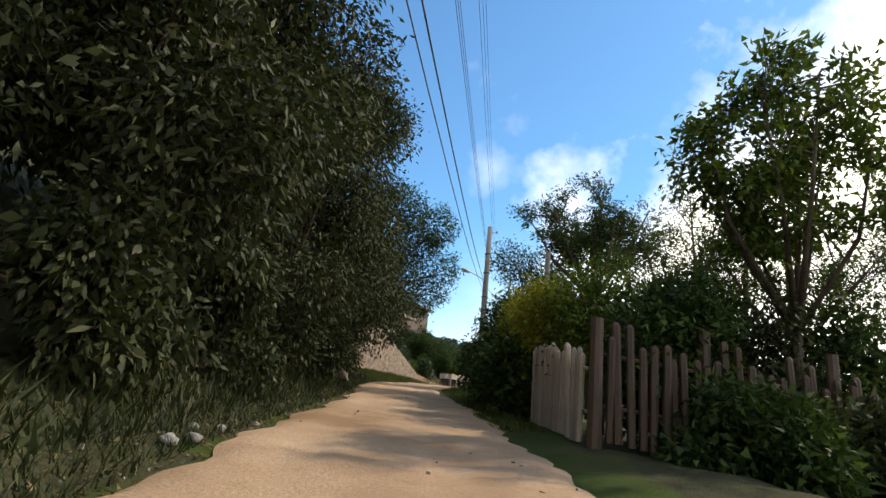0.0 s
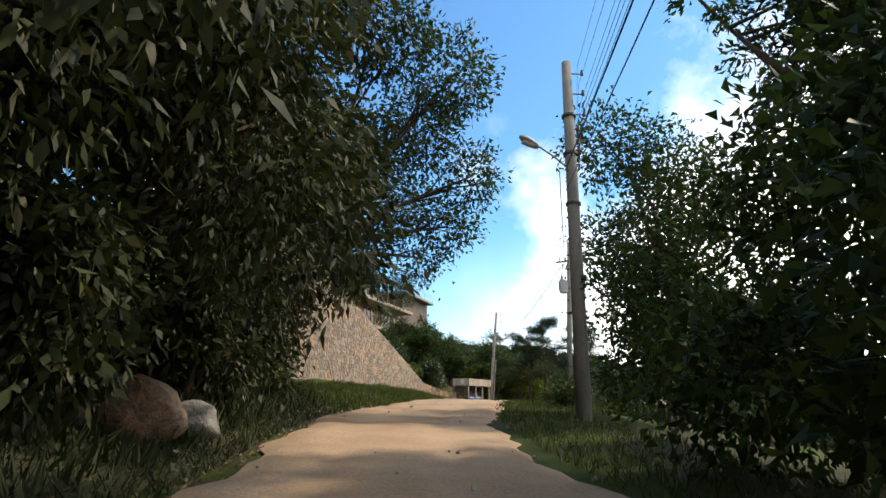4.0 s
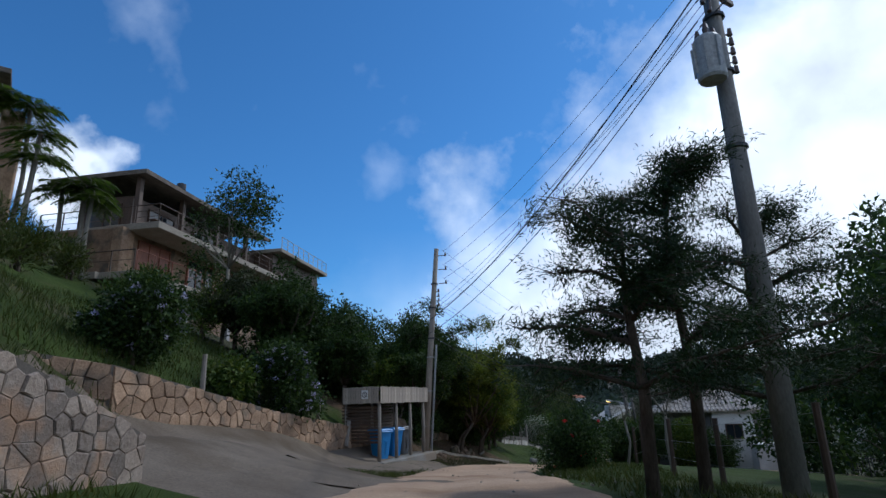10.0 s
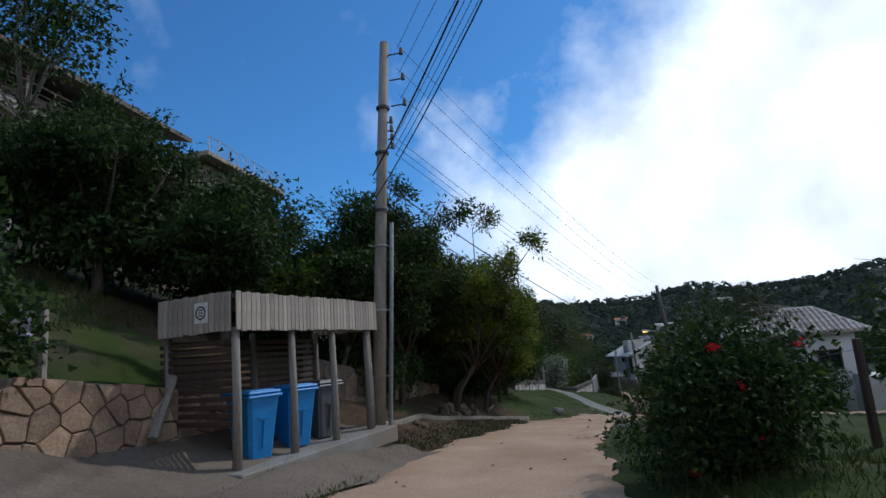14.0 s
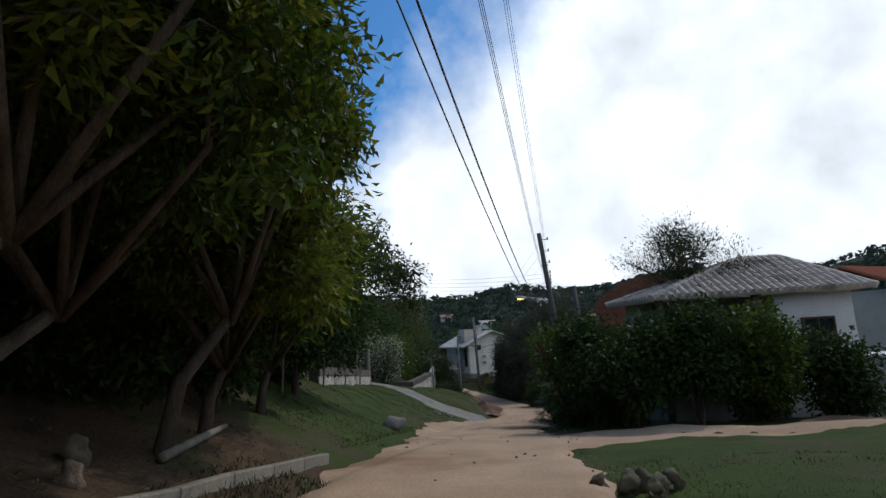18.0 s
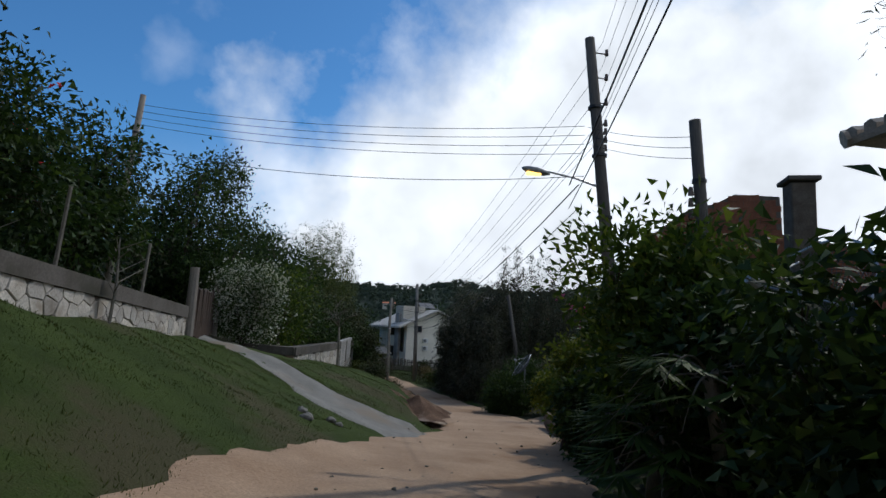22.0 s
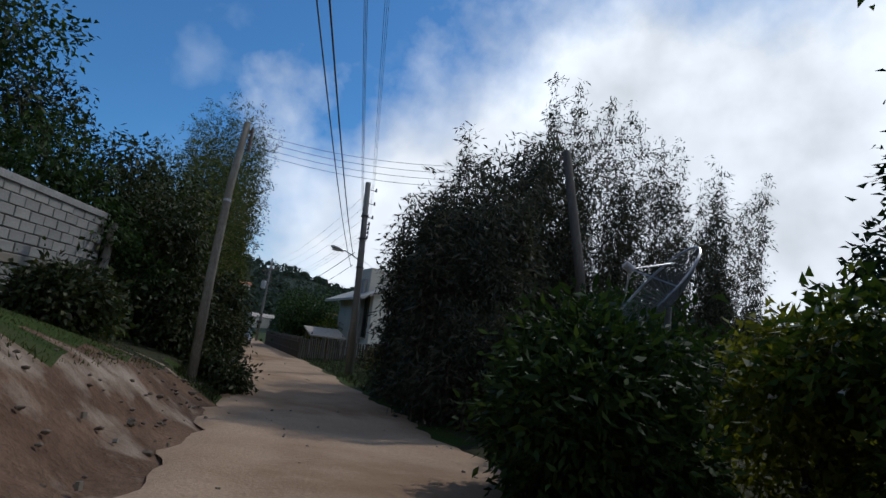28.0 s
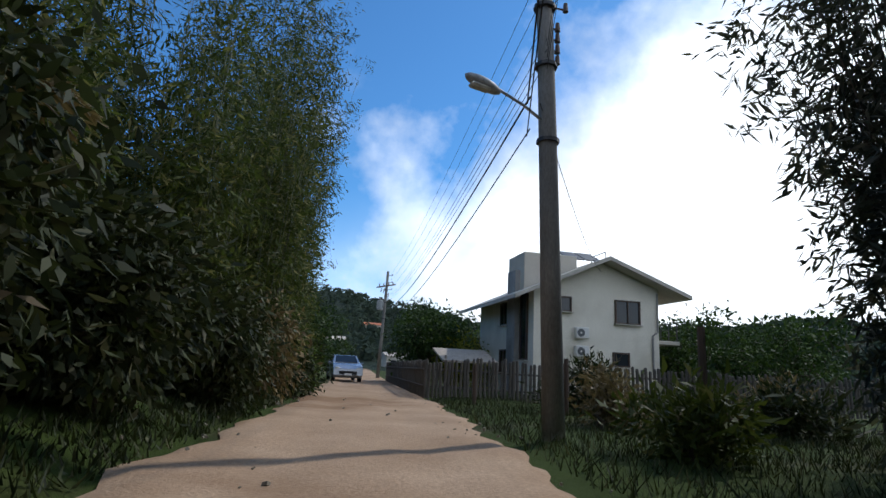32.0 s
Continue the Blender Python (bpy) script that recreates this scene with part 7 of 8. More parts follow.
# ---- gardens beyond the crest ----
for i, (x, y, w, h, m, n) in enumerate([(8.2, 54.5, 1.5, 5.6, "leaf_deep", 1300), (9.6, 58.5, 1.7, 6.2, "leaf_deep", 1500), (10.6, 62.5, 1.7, 6.0, "leaf_deep", 1500), (11.8, 66.5, 1.6, 5.6, "leaf_olive", 1400), (13.0, 69.5, 1.6, 5.5, "leaf_deep", 1400), (14.8, 73.0, 1.5, 5.0, "leaf_deep", 1300),
                                        (7.5, 62.0, 2.0, 6.6, "leaf_deep", 1000), (9.0, 69.0, 2.0, 6.4, "leaf_olive", 1000), (12.0, 75.5, 1.9, 5.6, "leaf_olive", 1000), (14.5, 79.0, 1.8, 4.6, "leaf_olive", 900), (5.0, 57.0, 2.2, 8.0, "leaf_deep", 1000), (16.2, 83.0, 1.6, 4.4, "leaf_deep", 700)]):
    tall("garden_tree", "dense dark garden tree behind the pale stone wall", (x, y), w, h, 0.3, m, n, 300 + i, 12, 9, (0.7, 1.2), r0=0.09, length=0.15, width=0.06, gaps=0.25, spread=0.18, group="trees behind the garden wall", flowers=("flower_red", 8, 0.1, "scattered red blossoms") if i < 5 else None)
for i in range(6):
    x, y = 9.6 + i * 1.35, 55.0 + i * 3.3
    z = gz(x, y)
    solid("garden_stake", G().tube([(x, y, z - 0.2), (x + 0.1, y, z + 3.2 - 0.25 * i)], [0.045, 0.035], 6), M["bark_pale"], "slim bare stake in the garden hedge", "stake", "", "garden stakes")
for i, (s, d) in enumerate([(118, -5.2), (122.5, -5.6), (126.5, -6.3), (130.5, -7.2)]):
    p = rd(s, d)
    g = G()
    r = np.random.default_rng(320 + i)
    g.tube([p - Vector((0, 0, 0.2)), p + Vector((0.05, 0, 0.8)), p + Vector((0.0, 0.05, 1.7))], [0.035, 0.03, 0.012], 5)
    for k in range(9):
        a = p + Vector((0.02, 0, r.uniform(0.5, 1.5)))
        e = a + Vector((r.normal(0, 0.3), r.normal(0, 0.3), r.uniform(0.15, 0.5)))
        g.tube([a, e], [0.014, 0.004], 4)
    solid("bare_sapling", g, M["bark_pale"], "leafless sapling in front of the garden wall", "sapling", "", "saplings")
bushy("flowering_hedge", "rounded hedge bush covered in small white flowers beside the driveway", (19.9, 78.9), (1.5, 1.4), 3.1, "leaf_white", 2600, 330, 14, 0.02, 8, length=0.08, width=0.05, gaps=0.1)
bushy("garden_shrub", "leafy green shrub beside the hedge", (18.3, 80.6), 1.2, 2.6, "leaf_deep", 900, 331, 8, 0.05, 8)
for i, (x, y, w, h, m, n) in enumerate([(22.2, 83.0, 1.5, 3.6, "leaf_fresh", 900), (24.0, 87.5, 1.6, 4.0, "leaf_deep", 900), (21.0, 88.0, 2.4, 7.0, "leaf_deep", 1300), (24.5, 93.5, 2.4, 8.0, "leaf_deep", 1500), (22.0, 96.0, 2.6, 9.0, "leaf_deep", 1300), (26.5, 97.5, 2.2, 7.0, "leaf_olive", 1200), (19.0, 84.5, 2.2, 8.4, "leaf_deep", 1500), (17.2, 81.5, 1.9, 7.6, "leaf_deep", 1300)]):
    tall("garden_tree", "dark green tree behind the garden wall", (x, y), w, h, 0.6, m, n, 335 + i, 12, 9, (0.8, 1.3), r0=0.12, length=0.16, width=0.07, gaps=0.25, spread=0.2, group="trees behind the block wall")
tall("young_tree", "thin pinkish-barked tree with few leaves on the mound", (24.2, 80.6), 1.0, 3.0, 1.2, "leaf_olive", 60, 345, 7, 7, (0.4, 0.7), r0=0.06, length=0.13, width=0.05, gaps=0.4, bark="bark_pale", twigs=9)


def bamboo(at, culms, h, spread, mat, seed, label, per=7, lean=0.22, leafy_from=0.25, sprays=16, group="bamboo clumps", tight=1.0, kite=False, core=0.55):
    """A clump of arching culms with sprays of narrow leaves."""
    r = np.random.default_rng(seed)
    t = thing("bamboo_clump", label, "bamboo", (at[0], at[1], gz(*at)), group=group)
    g, cs, ds = G(), [], []
    for _ in range(culms):
        a, q = r.uniform(0, TAU), math.sqrt(r.random()) * spread
        f = Vector((math.cos(a) * q, math.sin(a) * q, -0.2))
        d = Vector((math.cos(a), math.sin(a), 0)) * r.uniform(0.2, 1) * lean * h * 0.5 + Vector((r.normal(0, 0.15), r.normal(0, 0.15), 0))
        hh = h * r.uniform(0.5, 1.12)
        pts = [f + d * k * k + Vector((0, 0, hh * (k - 0.06 * k ** 3))) for k in (0, 0.3, 0.6, 0.85, 1.0)]
        g.tube(pts, [0.017, 0.015, 0.011, 0.006, 0.003], 3)
        for _ in range(sprays):
            k = r.uniform(leafy_from, 1.0)
            i = 0 if k < 0.3 else 1 if k < 0.6 else 2 if k < 0.85 else 3
            lo, hi = (0, 0.3, 0.6, 0.85)[i], (0.3, 0.6, 0.85, 1.0)[i]
            c = pts[i].lerp(pts[i + 1], (k - lo) / (hi - lo))
            b = r.uniform(0, TAU)
            o = Vector((math.cos(b), math.sin(b), r.uniform(-0.3, 0.5))) * r.uniform(0.15, 0.75) * (1.15 - 0.6 * k) * tight
            cs.append(c + o)
            ds.append(o)
            if r.random() < 0.25:
                g.tube([c, c + o], [0.006, 0.003], 3)
    part("culm", g, M["bark" if "dark" in mat else "bamboo_culm"], t)["kind"] = "stuff"
    v = leaves(np.array([tuple(c) for c in cs]), np.array([tuple(d) for d in ds]), per, 0.11, 0.21, 0.045, 0.35, r, kite)
    # older leaves massed among the lower culms
    m = int(culms * sprays * 0.16)
    a, q, z = r.uniform(0, TAU, m), np.sqrt(r.random(m)) * spread * 1.15, h * (0.03 + core * r.random(m))
    c = np.stack([np.cos(a) * q, np.sin(a) * q, z], 1)
    v = np.concatenate([v, leaves(c, c * (0.5, 0.5, 0.0), 7, 0.16, 0.25, 0.062, 0.4, r, kite)])
    part("foliage", leaf_mesh("foliage", v, M[mat], 4 if kite else 3), None, t)


# left bamboo beyond the timber pole
for i, (s, d, n, h, sp) in enumerate([(164, -4.8, 50, 5.2, 1.3), (168, -5.0, 60, 6.0, 1.3), (172.5, -4.4, 80, 8.8, 1.4), (177, -4.0, 90, 11.5, 1.6), (181.5, -3.9, 100, 14.5, 1.6), (186, -4.0, 90, 14.5, 1.6)]):
    bamboo(rd(s, d)[:2], n, h, sp, "leaf_bamboo", 360 + i, "tall dense green bamboo arching beside the road", 8, 0.2, 0.04, 40, kite=True, core=0.4)
for i, (s, d, w, h, m, n) in enumerate([(161.5, -3.8, 1.1, 3.6, "leaf_olive", 900), (160.5, -6.4, 1.8, 6.0, "leaf_deep", 1200), (165, -3.0, 1.0, 2.6, "leaf_olive", 800), (168.5, -2.9, 1.0, 2.4, "leaf_olive", 800), (172, -2.7, 0.9, 2.0, "leaf_olive", 800), (175.5, -2.6, 0.9, 1.9, "leaf_dry", 500), (179, -2.5, 0.8, 1.6, "leaf_olive", 600), (163, -5.2, 1.6, 5.4, "leaf_olive", 1200), (170, -6.5, 2.0, 5.0, "leaf_deep", 1200), (183, -2.4, 0.7, 1.4, "leaf_fresh", 400)]):
    bushy("bank_shrub", "tangled dusty shrub hanging over the bank", rd(s, d), w, h, m, n, 370 + i, 9, 0.03, 9, kite=True, length=0.15, width=0.05, droop=0.5, spread=0.16, group="bank shrubs")
for i, (s, d, w, h, m) in enumerate([(155.5, -4.2, 0.6, 0.7, "leaf_olive"), (157.4, -4.6, 0.7, 0.9, "leaf_grass"), (159.8, -2.2, 0.5, 0.7, "leaf_olive"), (160.8, -3.6, 0.9, 2.0, "leaf_olive"), (162.4, -2.8, 0.8, 1.6, "leaf_olive"), (160.6, -4.8, 1.0, 3.2, "leaf_deep"), (163.8, -2.5, 0.7, 1.3, "leaf_dry"), (161.6, -5.4, 1.3, 4.6, "leaf_olive")]):
    bushy("bank_shrub", "straggling dusty shrub on the bank by the leaning pole", rd(s, d), w, h, m, 800, 640 + i, 8, 0.03, 10, kite=True, length=0.11, width=0.045, droop=0.5, spread=0.14, group="bank shrubs")
for i, (s, d, h) in enumerate([(166, -3.4, 2.4), (163.5, -3.6, 2.0)]):
    palm("dry_palm", rd(s, d)[:2], h, 15, 1.0, "leaf_dry", 385 + i, "small palm with a skirt of dead hanging leaves", fan=False)

# right: hibiscus, verge and the field
bushy("hibiscus_shrub", "wide hibiscus shrub with red blossoms on the verge", (9.6, 31.7), (1.3, 1.4), 1.75, "leaf_deep", 2600, 400, 16, 0.03, 8, length=0.075, width=0.04, flowers=("flower_red", 12, 0.09, "red hibiscus blossoms"), gaps=0.4, twigs=7, core=0.12)
for i, (x, y) in enumerate([(12.6, 31.0), (13.4, 36.5)]):
    p = Vector((x, y, gz(x, y)))
    g = G()
    limbs(g, p, [((x + 0.3, y, p.z + 2.2), 0.7), ((x - 0.4, y + 0.2, p.z + 2.4), 0.7), ((x, y - 0.3, p.z + 2.8), 0.6)], 0.06, 405 + i, 14)
    solid("bare_tree", g, M["bark_pale"], "small leafless grey tree in the field", "tree", "", "bare trees", True)
for i, (s, d) in enumerate([(84, 5.2), (88, 5.3), (92, 5.4), (96, 5.3), (100, 5.4)]):
    p = rd(s, d)
    solid("fence_post", G().tube([p - Vector((0, 0, 0.3)), p + Vector((0, 0, 1.55))], [0.07, 0.06], 8), M["wood_dark"], "dark timber post of a wire fence", "post", "", "wire fence posts")
for z in (0.5, 0.95, 1.4):
    pts = [rd(s, d) + Vector((0, 0, z)) for s, d in ((84, 5.2), (88, 5.3), (92, 5.4), (96, 5.3), (100, 5.4))]
    solid("fence_wire", G().tube(pts, 0.005, 4), M["steel"], "thin strand of wire on the fence posts", "wire", "", "fence wires")
for i, (s, d, w, h, m, n) in enumerate([(99, 3.2, 0.8, 0.6, "leaf_deep", 300), (96, 3.0, 0.8, 0.7, "leaf_grass", 250), (76, 4.0, 1.0, 0.7, "leaf_grass", 300), (71, 4.2, 1.0, 0.9, "leaf_deep", 300)]):
    bushy("verge_plant", "low weedy plant on the verge", rd(s, d), w, h, m, n, 410 + i, 5, 0.02, 8, length=0.16, width=0.035, droop=-0.3, group="verge plants")

# right: dense shrubs between the lane and the brick house
for i, (x, y, w, h, m, n) in enumerate([(20.6, 56.0, 1.3, 3.5, "leaf_deep", 1500), (22.0, 58.3, 1.3, 3.2, "leaf_deep", 1500), (23.4, 60.9, 1.3, 2.6, "leaf_deep", 1300), (20.7, 54.2, 1.1, 3.6, "leaf_deep", 1400), (22.4, 53.6, 1.2, 3.9, "leaf_deep", 1400), (24.4, 52.9, 1.2, 3.3, "leaf_fresh", 1300), (26.6, 52.4, 1.2, 3.0, "leaf_deep", 1100), (24.9, 62.2, 1.0, 2.4, "leaf_deep", 1000), (27.6, 62.4, 1.4, 3.2, "leaf_deep", 1100), (36.0, 53.6, 1.5, 2.4, "leaf_fresh", 700),
                                        (27.6, 65.6, 1.1, 3.4, "leaf_deep", 1400), (29.0, 66.8, 1.3, 4.2, "leaf_deep", 1400), (30.6, 68.4, 1.2, 4.2, "leaf_deep", 1300), (29.4, 64.8, 1.5, 4.4, "leaf_deep", 1200), (27.4, 66.9, 0.9, 4.6, "leaf_deep", 1300), (28.2, 64.0, 1.2, 4.3, "leaf_deep", 1300)]):
    bushy("dark_shrub", "dense dark shrub along the lane", (x, y), w, h, m, n, 420 + i, 11, 0.02, 8, length=0.15, width=0.065, group="roadside shrubs")
tall("feathery_tree", "tall feathery grey-green tree above the shrubs", (26.0, 57.5), 2.2, 7.3, 4.5, "leaf_olive", 2000, 440, 20, 10, (0.3, 0.55), r0=0.1, length=0.14, width=0.02, droop=-0.4, gaps=0.4, spread=0.2, twigs=8)
tall("broadleaf_tree", "tall tree with long glossy leaves beside the brick house", (24.2, 62.9), 0.9, 4.3, 1.4, "leaf_fresh", 1300, 442, 12, 9, (0.45, 0.75), r0=0.09, length=0.17, width=0.065, droop=-0.1, gaps=0.3, spread=0.2, twigs=6)
tall("columnar_tree", "slim columnar tree with fresh leaves", (28.9, 69.3), 0.3, 3.2, 0.8, "leaf_fresh", 260, 443, 9, 9, (0.3, 0.45), r0=0.05, length=0.16, width=0.07, gaps=0.2)
tall("columnar_tree", "slim columnar tree with fresh leaves", (29.5, 68.7), 0.32, 3.7, 0.8, "leaf_deep", 260, 444, 9, 9, (0.3, 0.45), r0=0.05, length=0.16, width=0.07, gaps=0.2)
bushy("flowering_shrub", "shrub with scattered white blossoms by the builder's pit", (28.7, 69.9), (0.55, 0.55), 1.7, "leaf_deep", 500, 445, 8, 0.1, 8, length=0.12, width=0.05, flowers=("flower_white", 70, 0.07, "white blossoms"))
for i, (x, y, h) in enumerate([(22.9, 60.7, 1.5), (23.9, 61.3, 2.1), (23.3, 61.9, 1.2), (24.4, 60.8, 1.8), (22.6, 61.6, 0.7)]):
    palm("fan_palm", (x, y), h, 16, 1.15, "leaf_palm", 450 + i, "low fan palm with drooping split leaves", True)


def mesh_dish(at, aim, r0, label):
    """A large wire-mesh satellite dish on a post."""
    t = thing("satellite_dish", label, "satellite dish", at, group="mesh dishes")
    rot = Vector(aim).to_track_quat("Z", "Y").to_matrix().to_4x4()
    g = G()
    rings, n = 26, 56

    def on(i, k):
        a, f = TAU * k / n, i / rings
        return rot @ Vector((math.cos(a) * r0 * f, math.sin(a) * r0 * f, 0.32 * r0 * f * f))

    for i in range(2, rings):
        g.tube([on(i, k) for k in range(n + 1)], 0.005, 3)
    for k in range(n):
        g.tube([on(i, k) for i in range(1, rings + 1, 3)], 0.008 if k % 7 == 0 else 0.005, 3)
    pan = part("reflector", g, M["mesh_grey"], t, "grey wire-mesh reflector")
    part("rim", G().tube([rot @ Vector((math.cos(TAU * k / 40) * r0, math.sin(TAU * k / 40) * r0, 0.32 * r0)) for k in range(41)], 0.018, 5, False), M["steel"], pan)
    for k in range(3):
        a = TAU * k / 3
        part("feed_strut", G().tube([rot @ Vector((math.cos(a) * r0 * 0.9, math.sin(a) * r0 * 0.9, 0.27 * r0)), rot @ Vector((0, 0, 0.85 * r0))], 0.012, 5), M["steel"], t)
    part("feed_horn", G().tube([rot @ Vector((0, 0, 0.8 * r0)), rot @ Vector((0, 0, 0.98 * r0))], 0.06, 10), M["trafo"], t)
    z = gz(at[0], at[1]) - at[2]
    part("mast", G().tube([(0, 0, z - 0.2), (0, 0, -0.05)], 0.045, 8), M["steel"], t)


mesh_dish((36.12, 83.05, -4.68), (-0.72, 0.35, 0.6), 0.8, "large tilted wire-mesh satellite dish in the shrubs")
mesh_dish((23.2, 59.85, -2.35), (-0.78, 0.3, 0.5), 0.95, "large tilted wire-mesh satellite dish among palms")
solid("leaning_beam", G().tube([(18.7, 56.2, gz(18.7, 56.2) + 2.9), (21.2, 58.4, gz(21.2, 58.4) + 0.2)], [0.06, 0.07], 7), M["wood_dark"], "dark timber beam leaning in the shrubs", "beam")

# builder's pit with sand and gravel
t = thing("builder_pit", "low concrete-block enclosure for sand and gravel", "enclosure", (29.75, 72.3, gz(29.75, 72.3)))
q = [(0, 0), (2.4, 3.7), (5.2, 1.9), (2.8, -1.8)]
for a, b in zip(q, q[1:] + q[:1]):
    m = Matrix.Translation(((a[0] + b[0]) / 2, (a[1] + b[1]) / 2, 0.1)) @ Matrix.Rotation(math.atan2(b[1] - a[1], b[0] - a[0]), 4, "Z")
    part("kerb_wall", G().box((0, 0, 0), (math.hypot(b[0] - a[0], b[1] - a[1]) + 0.1, 0.12, 0.7), m=m, bevel=0.012), M["worn"], t)


def pile(name, label, c, rx, ry, h, mat, seed, grains=0, size=0.04):
    g = G()
    n, k = 16, 40
    r = np.random.default_rng(seed)
    z0 = gz(c[0], c[1])
    for i in range(n + 1):
        f = i / n
        for j in range(k):
            a = TAU * j / k
            wob = 1 + 0.12 * math.sin(a * 3 + seed) + 0.08 * math.sin(a * 7 + seed * 2)
            z = h * (1 - f) ** 1.25 + 0.05 * h * noise.noise(Vector((math.cos(a) * f * 4, math.sin(a) * f * 4, seed)))
            g.v.append((c[0] + math.cos(a) * rx * f * wob, c[1] + math.sin(a) * ry * f * wob, z0 - 0.1 + z))
    g.f = [(i * k + j, (i + 1) * k + j, (i + 1) * k + (j + 1) % k, i * k + (j + 1) % k) for i in range(n) for j in range(k)]
    ob = solid(name, g, M[mat], label, "pile", "", "", True)
    if grains:
        s = G()
        for _ in range(grains):
            a, f = r.uniform(0, TAU), math.sqrt(r.random())
            z = z0 - 0.1 + h * (1 - f) ** 1.25
            e = size * r.uniform(0.5, 1.4)
            m = Matrix.Translation((c[0] + math.cos(a) * rx * f, c[1] + math.sin(a) * ry * f, z)) @ Euler(r.uniform(0, 6, 3)).to_matrix().to_4x4()
            s.box((0, 0, 0), (e, e * 0.8, e * 0.6), m=m)
        tagged(new("loose_gravel", s.mesh("loose_gravel", M[mat])), "loose chips on the pile", "gravel", kind="stuff")
    return ob


pile("sand_pile", "grey sand heap in the enclosure", (31.6, 71.6), 2.3, 1.8, 1.15, "sand", 3, 150, 0.05)
pile("gravel_pile", "bluish gravel heap in the enclosure", (32.9, 73.8), 1.8, 1.5, 1.1, "gravel", 5, 700, 0.045)
pile("soil_heap", "reddish earth heap at the foot of the cut bank", tuple(rd(142.5, -2.6)[:2]), 1.3, 1.6, 0.7, "soil", 7, 50, 0.03)
t = thing("timber_stack", "untidy stack of grey scrap boards", "timber stack", (34.6, 71.8, gz(34.6, 71.8)), 0.4)
for k in range(9):
    p = part("plank", G().box((0, 0, 0), (2.2, 0.16, 0.035), bevel=0.004), M["board"], t)
    p.matrix_basis = Matrix.Translation((rr.uniform(-0.2, 0.2), rr.uniform(-0.3, 0.3), 0.35 + k * 0.05)) @ Euler((rr.uniform(-0.05, 0.05), rr.uniform(-0.12, 0.12), rr.uniform(-0.35, 0.35))).to_matrix().to_4x4()

# climber and shrubs round the lamp pole, slim flowering shrub by the pit
bushy("climbing_shrub", "dark climber with violet flowers hanging round the lamp pole", (25.5, 64.8), (0.55, 0.55), 2.7, "leaf_deep", 1500, 690, 11, 0.02, 8, length=0.1, width=0.05, gaps=0.15, flowers=("flower_violet", 14, 0.08, "small violet blossoms"))
bushy("dark_shrub", "dark shrub at the foot of the lamp pole", (25.6, 66.0), (0.6, 0.7), 1.9, "leaf_deep", 1100, 691, 9, 0.02, 8, length=0.13, width=0.06, gaps=0.15)
bushy("slim_shrub", "slim upright shrub with lime leaves and pale pink blossoms", (26.9, 68.4), (0.32, 0.32), 3.1, "leaf_lime", 420, 692, 9, 0.1, 8, length=0.13, width=0.06, gaps=0.2, flowers=("flower_blush", 26, 0.08, "pale pink blossoms"))

# golden palms, bougainvillea, dark conifer
for i, (x, y, h) in enumerate([(38.6, 78.2, 3.0), (39.0, 77.2, 3.1), (39.8, 76.9, 3.3), (41.2, 77.9, 3.6), (39.2, 79.1, 2.9), (42.8, 76.7, 3.5)]):
    palm("golden_palm", (x, y), h, 9, 1.5, "leaf_palm_gold", 470 + i, "clump of golden feathery palms in the garden", False, "golden palms", 5, 1.7)
for i, (foot, blobs) in enumerate([((38.2, 79.8), ((37.6, 79.5, -2.2, 0.5), (37.5, 79.7, -1.5, 0.45), (38.1, 79.6, -1.55, 0.4), (37.0, 80.4, -1.0, 0.22), (36.7, 80.7, -0.62, 0.2), (38.0, 79.9, -3.0, 0.7))),
                                     ((37.4, 79.0), ((36.9, 78.7, -3.4, 0.32), (37.5, 78.4, -3.35, 0.3), (36.3, 79.3, -3.55, 0.34), (37.9, 78.2, -3.45, 0.26), (37.0, 79.1, -4.0, 0.5)))]):
    foot = Vector((foot[0], foot[1], gz(*foot)))
    tree("bougainvillea", "bougainvillea climbing over the hedge with magenta flowers", foot, [(tuple(Vector(c[:3]) - foot), c[3]) for c in blobs], "leaf_deep", 520, 8, 0.05, 480 + i, category="shrub", length=0.1, width=0.055, flowers=("flower_pink", 150, 0.1, "magenta blossoms"))
for i, (x, y, w, h, m, n) in enumerate([(36.4, 77.6, 1.2, 2.8, "leaf_deep", 1100), (37.4, 75.8, 1.2, 2.8, "leaf_deep", 1100), (39.4, 75.2, 1.3, 2.9, "leaf_deep", 1100), (36.4, 80.4, 1.0, 2.6, "leaf_fresh", 800), (41.8, 75.0, 1.6, 2.4, "leaf_deep", 800), (37.6, 75.4, 1.3, 1.8, "leaf_deep", 700)]):
    bushy("dark_shrub", "dark garden shrub behind the builder's pit", (x, y), w, h, m, n, 485 + i, 9, 0.02, 8, group="garden hedge", flowers=("flower_white", 40, 0.06, "white blossoms") if i in (0, 3) else None)
tree("dark_conifer", "broad dark conifer behind the palms", (42.8, 81.9, gz(42.8, 81.9)), [((math.cos(k * 2.4) * (1.5 - k * 0.075), math.sin(k * 2.4) * (1.5 - k * 0.075), 1.2 + k * 0.47), 1.08 - k * 0.036) for k in range(17)], "leaf_needle", 3600, 12, 0.18, 495, length=0.17, width=0.07, gaps=0.2, spread=0.15, shell=0.6)
bushy("dish_shrub", "round leafy shrub with fresh tips beside the road", (34.45, 82.5), (1.15, 1.1), 1.9, "leaf_deep", 4600, 496, 15, 0.02, 9, length=0.13, width=0.04, droop=0.3, gaps=0.1, kite=True)
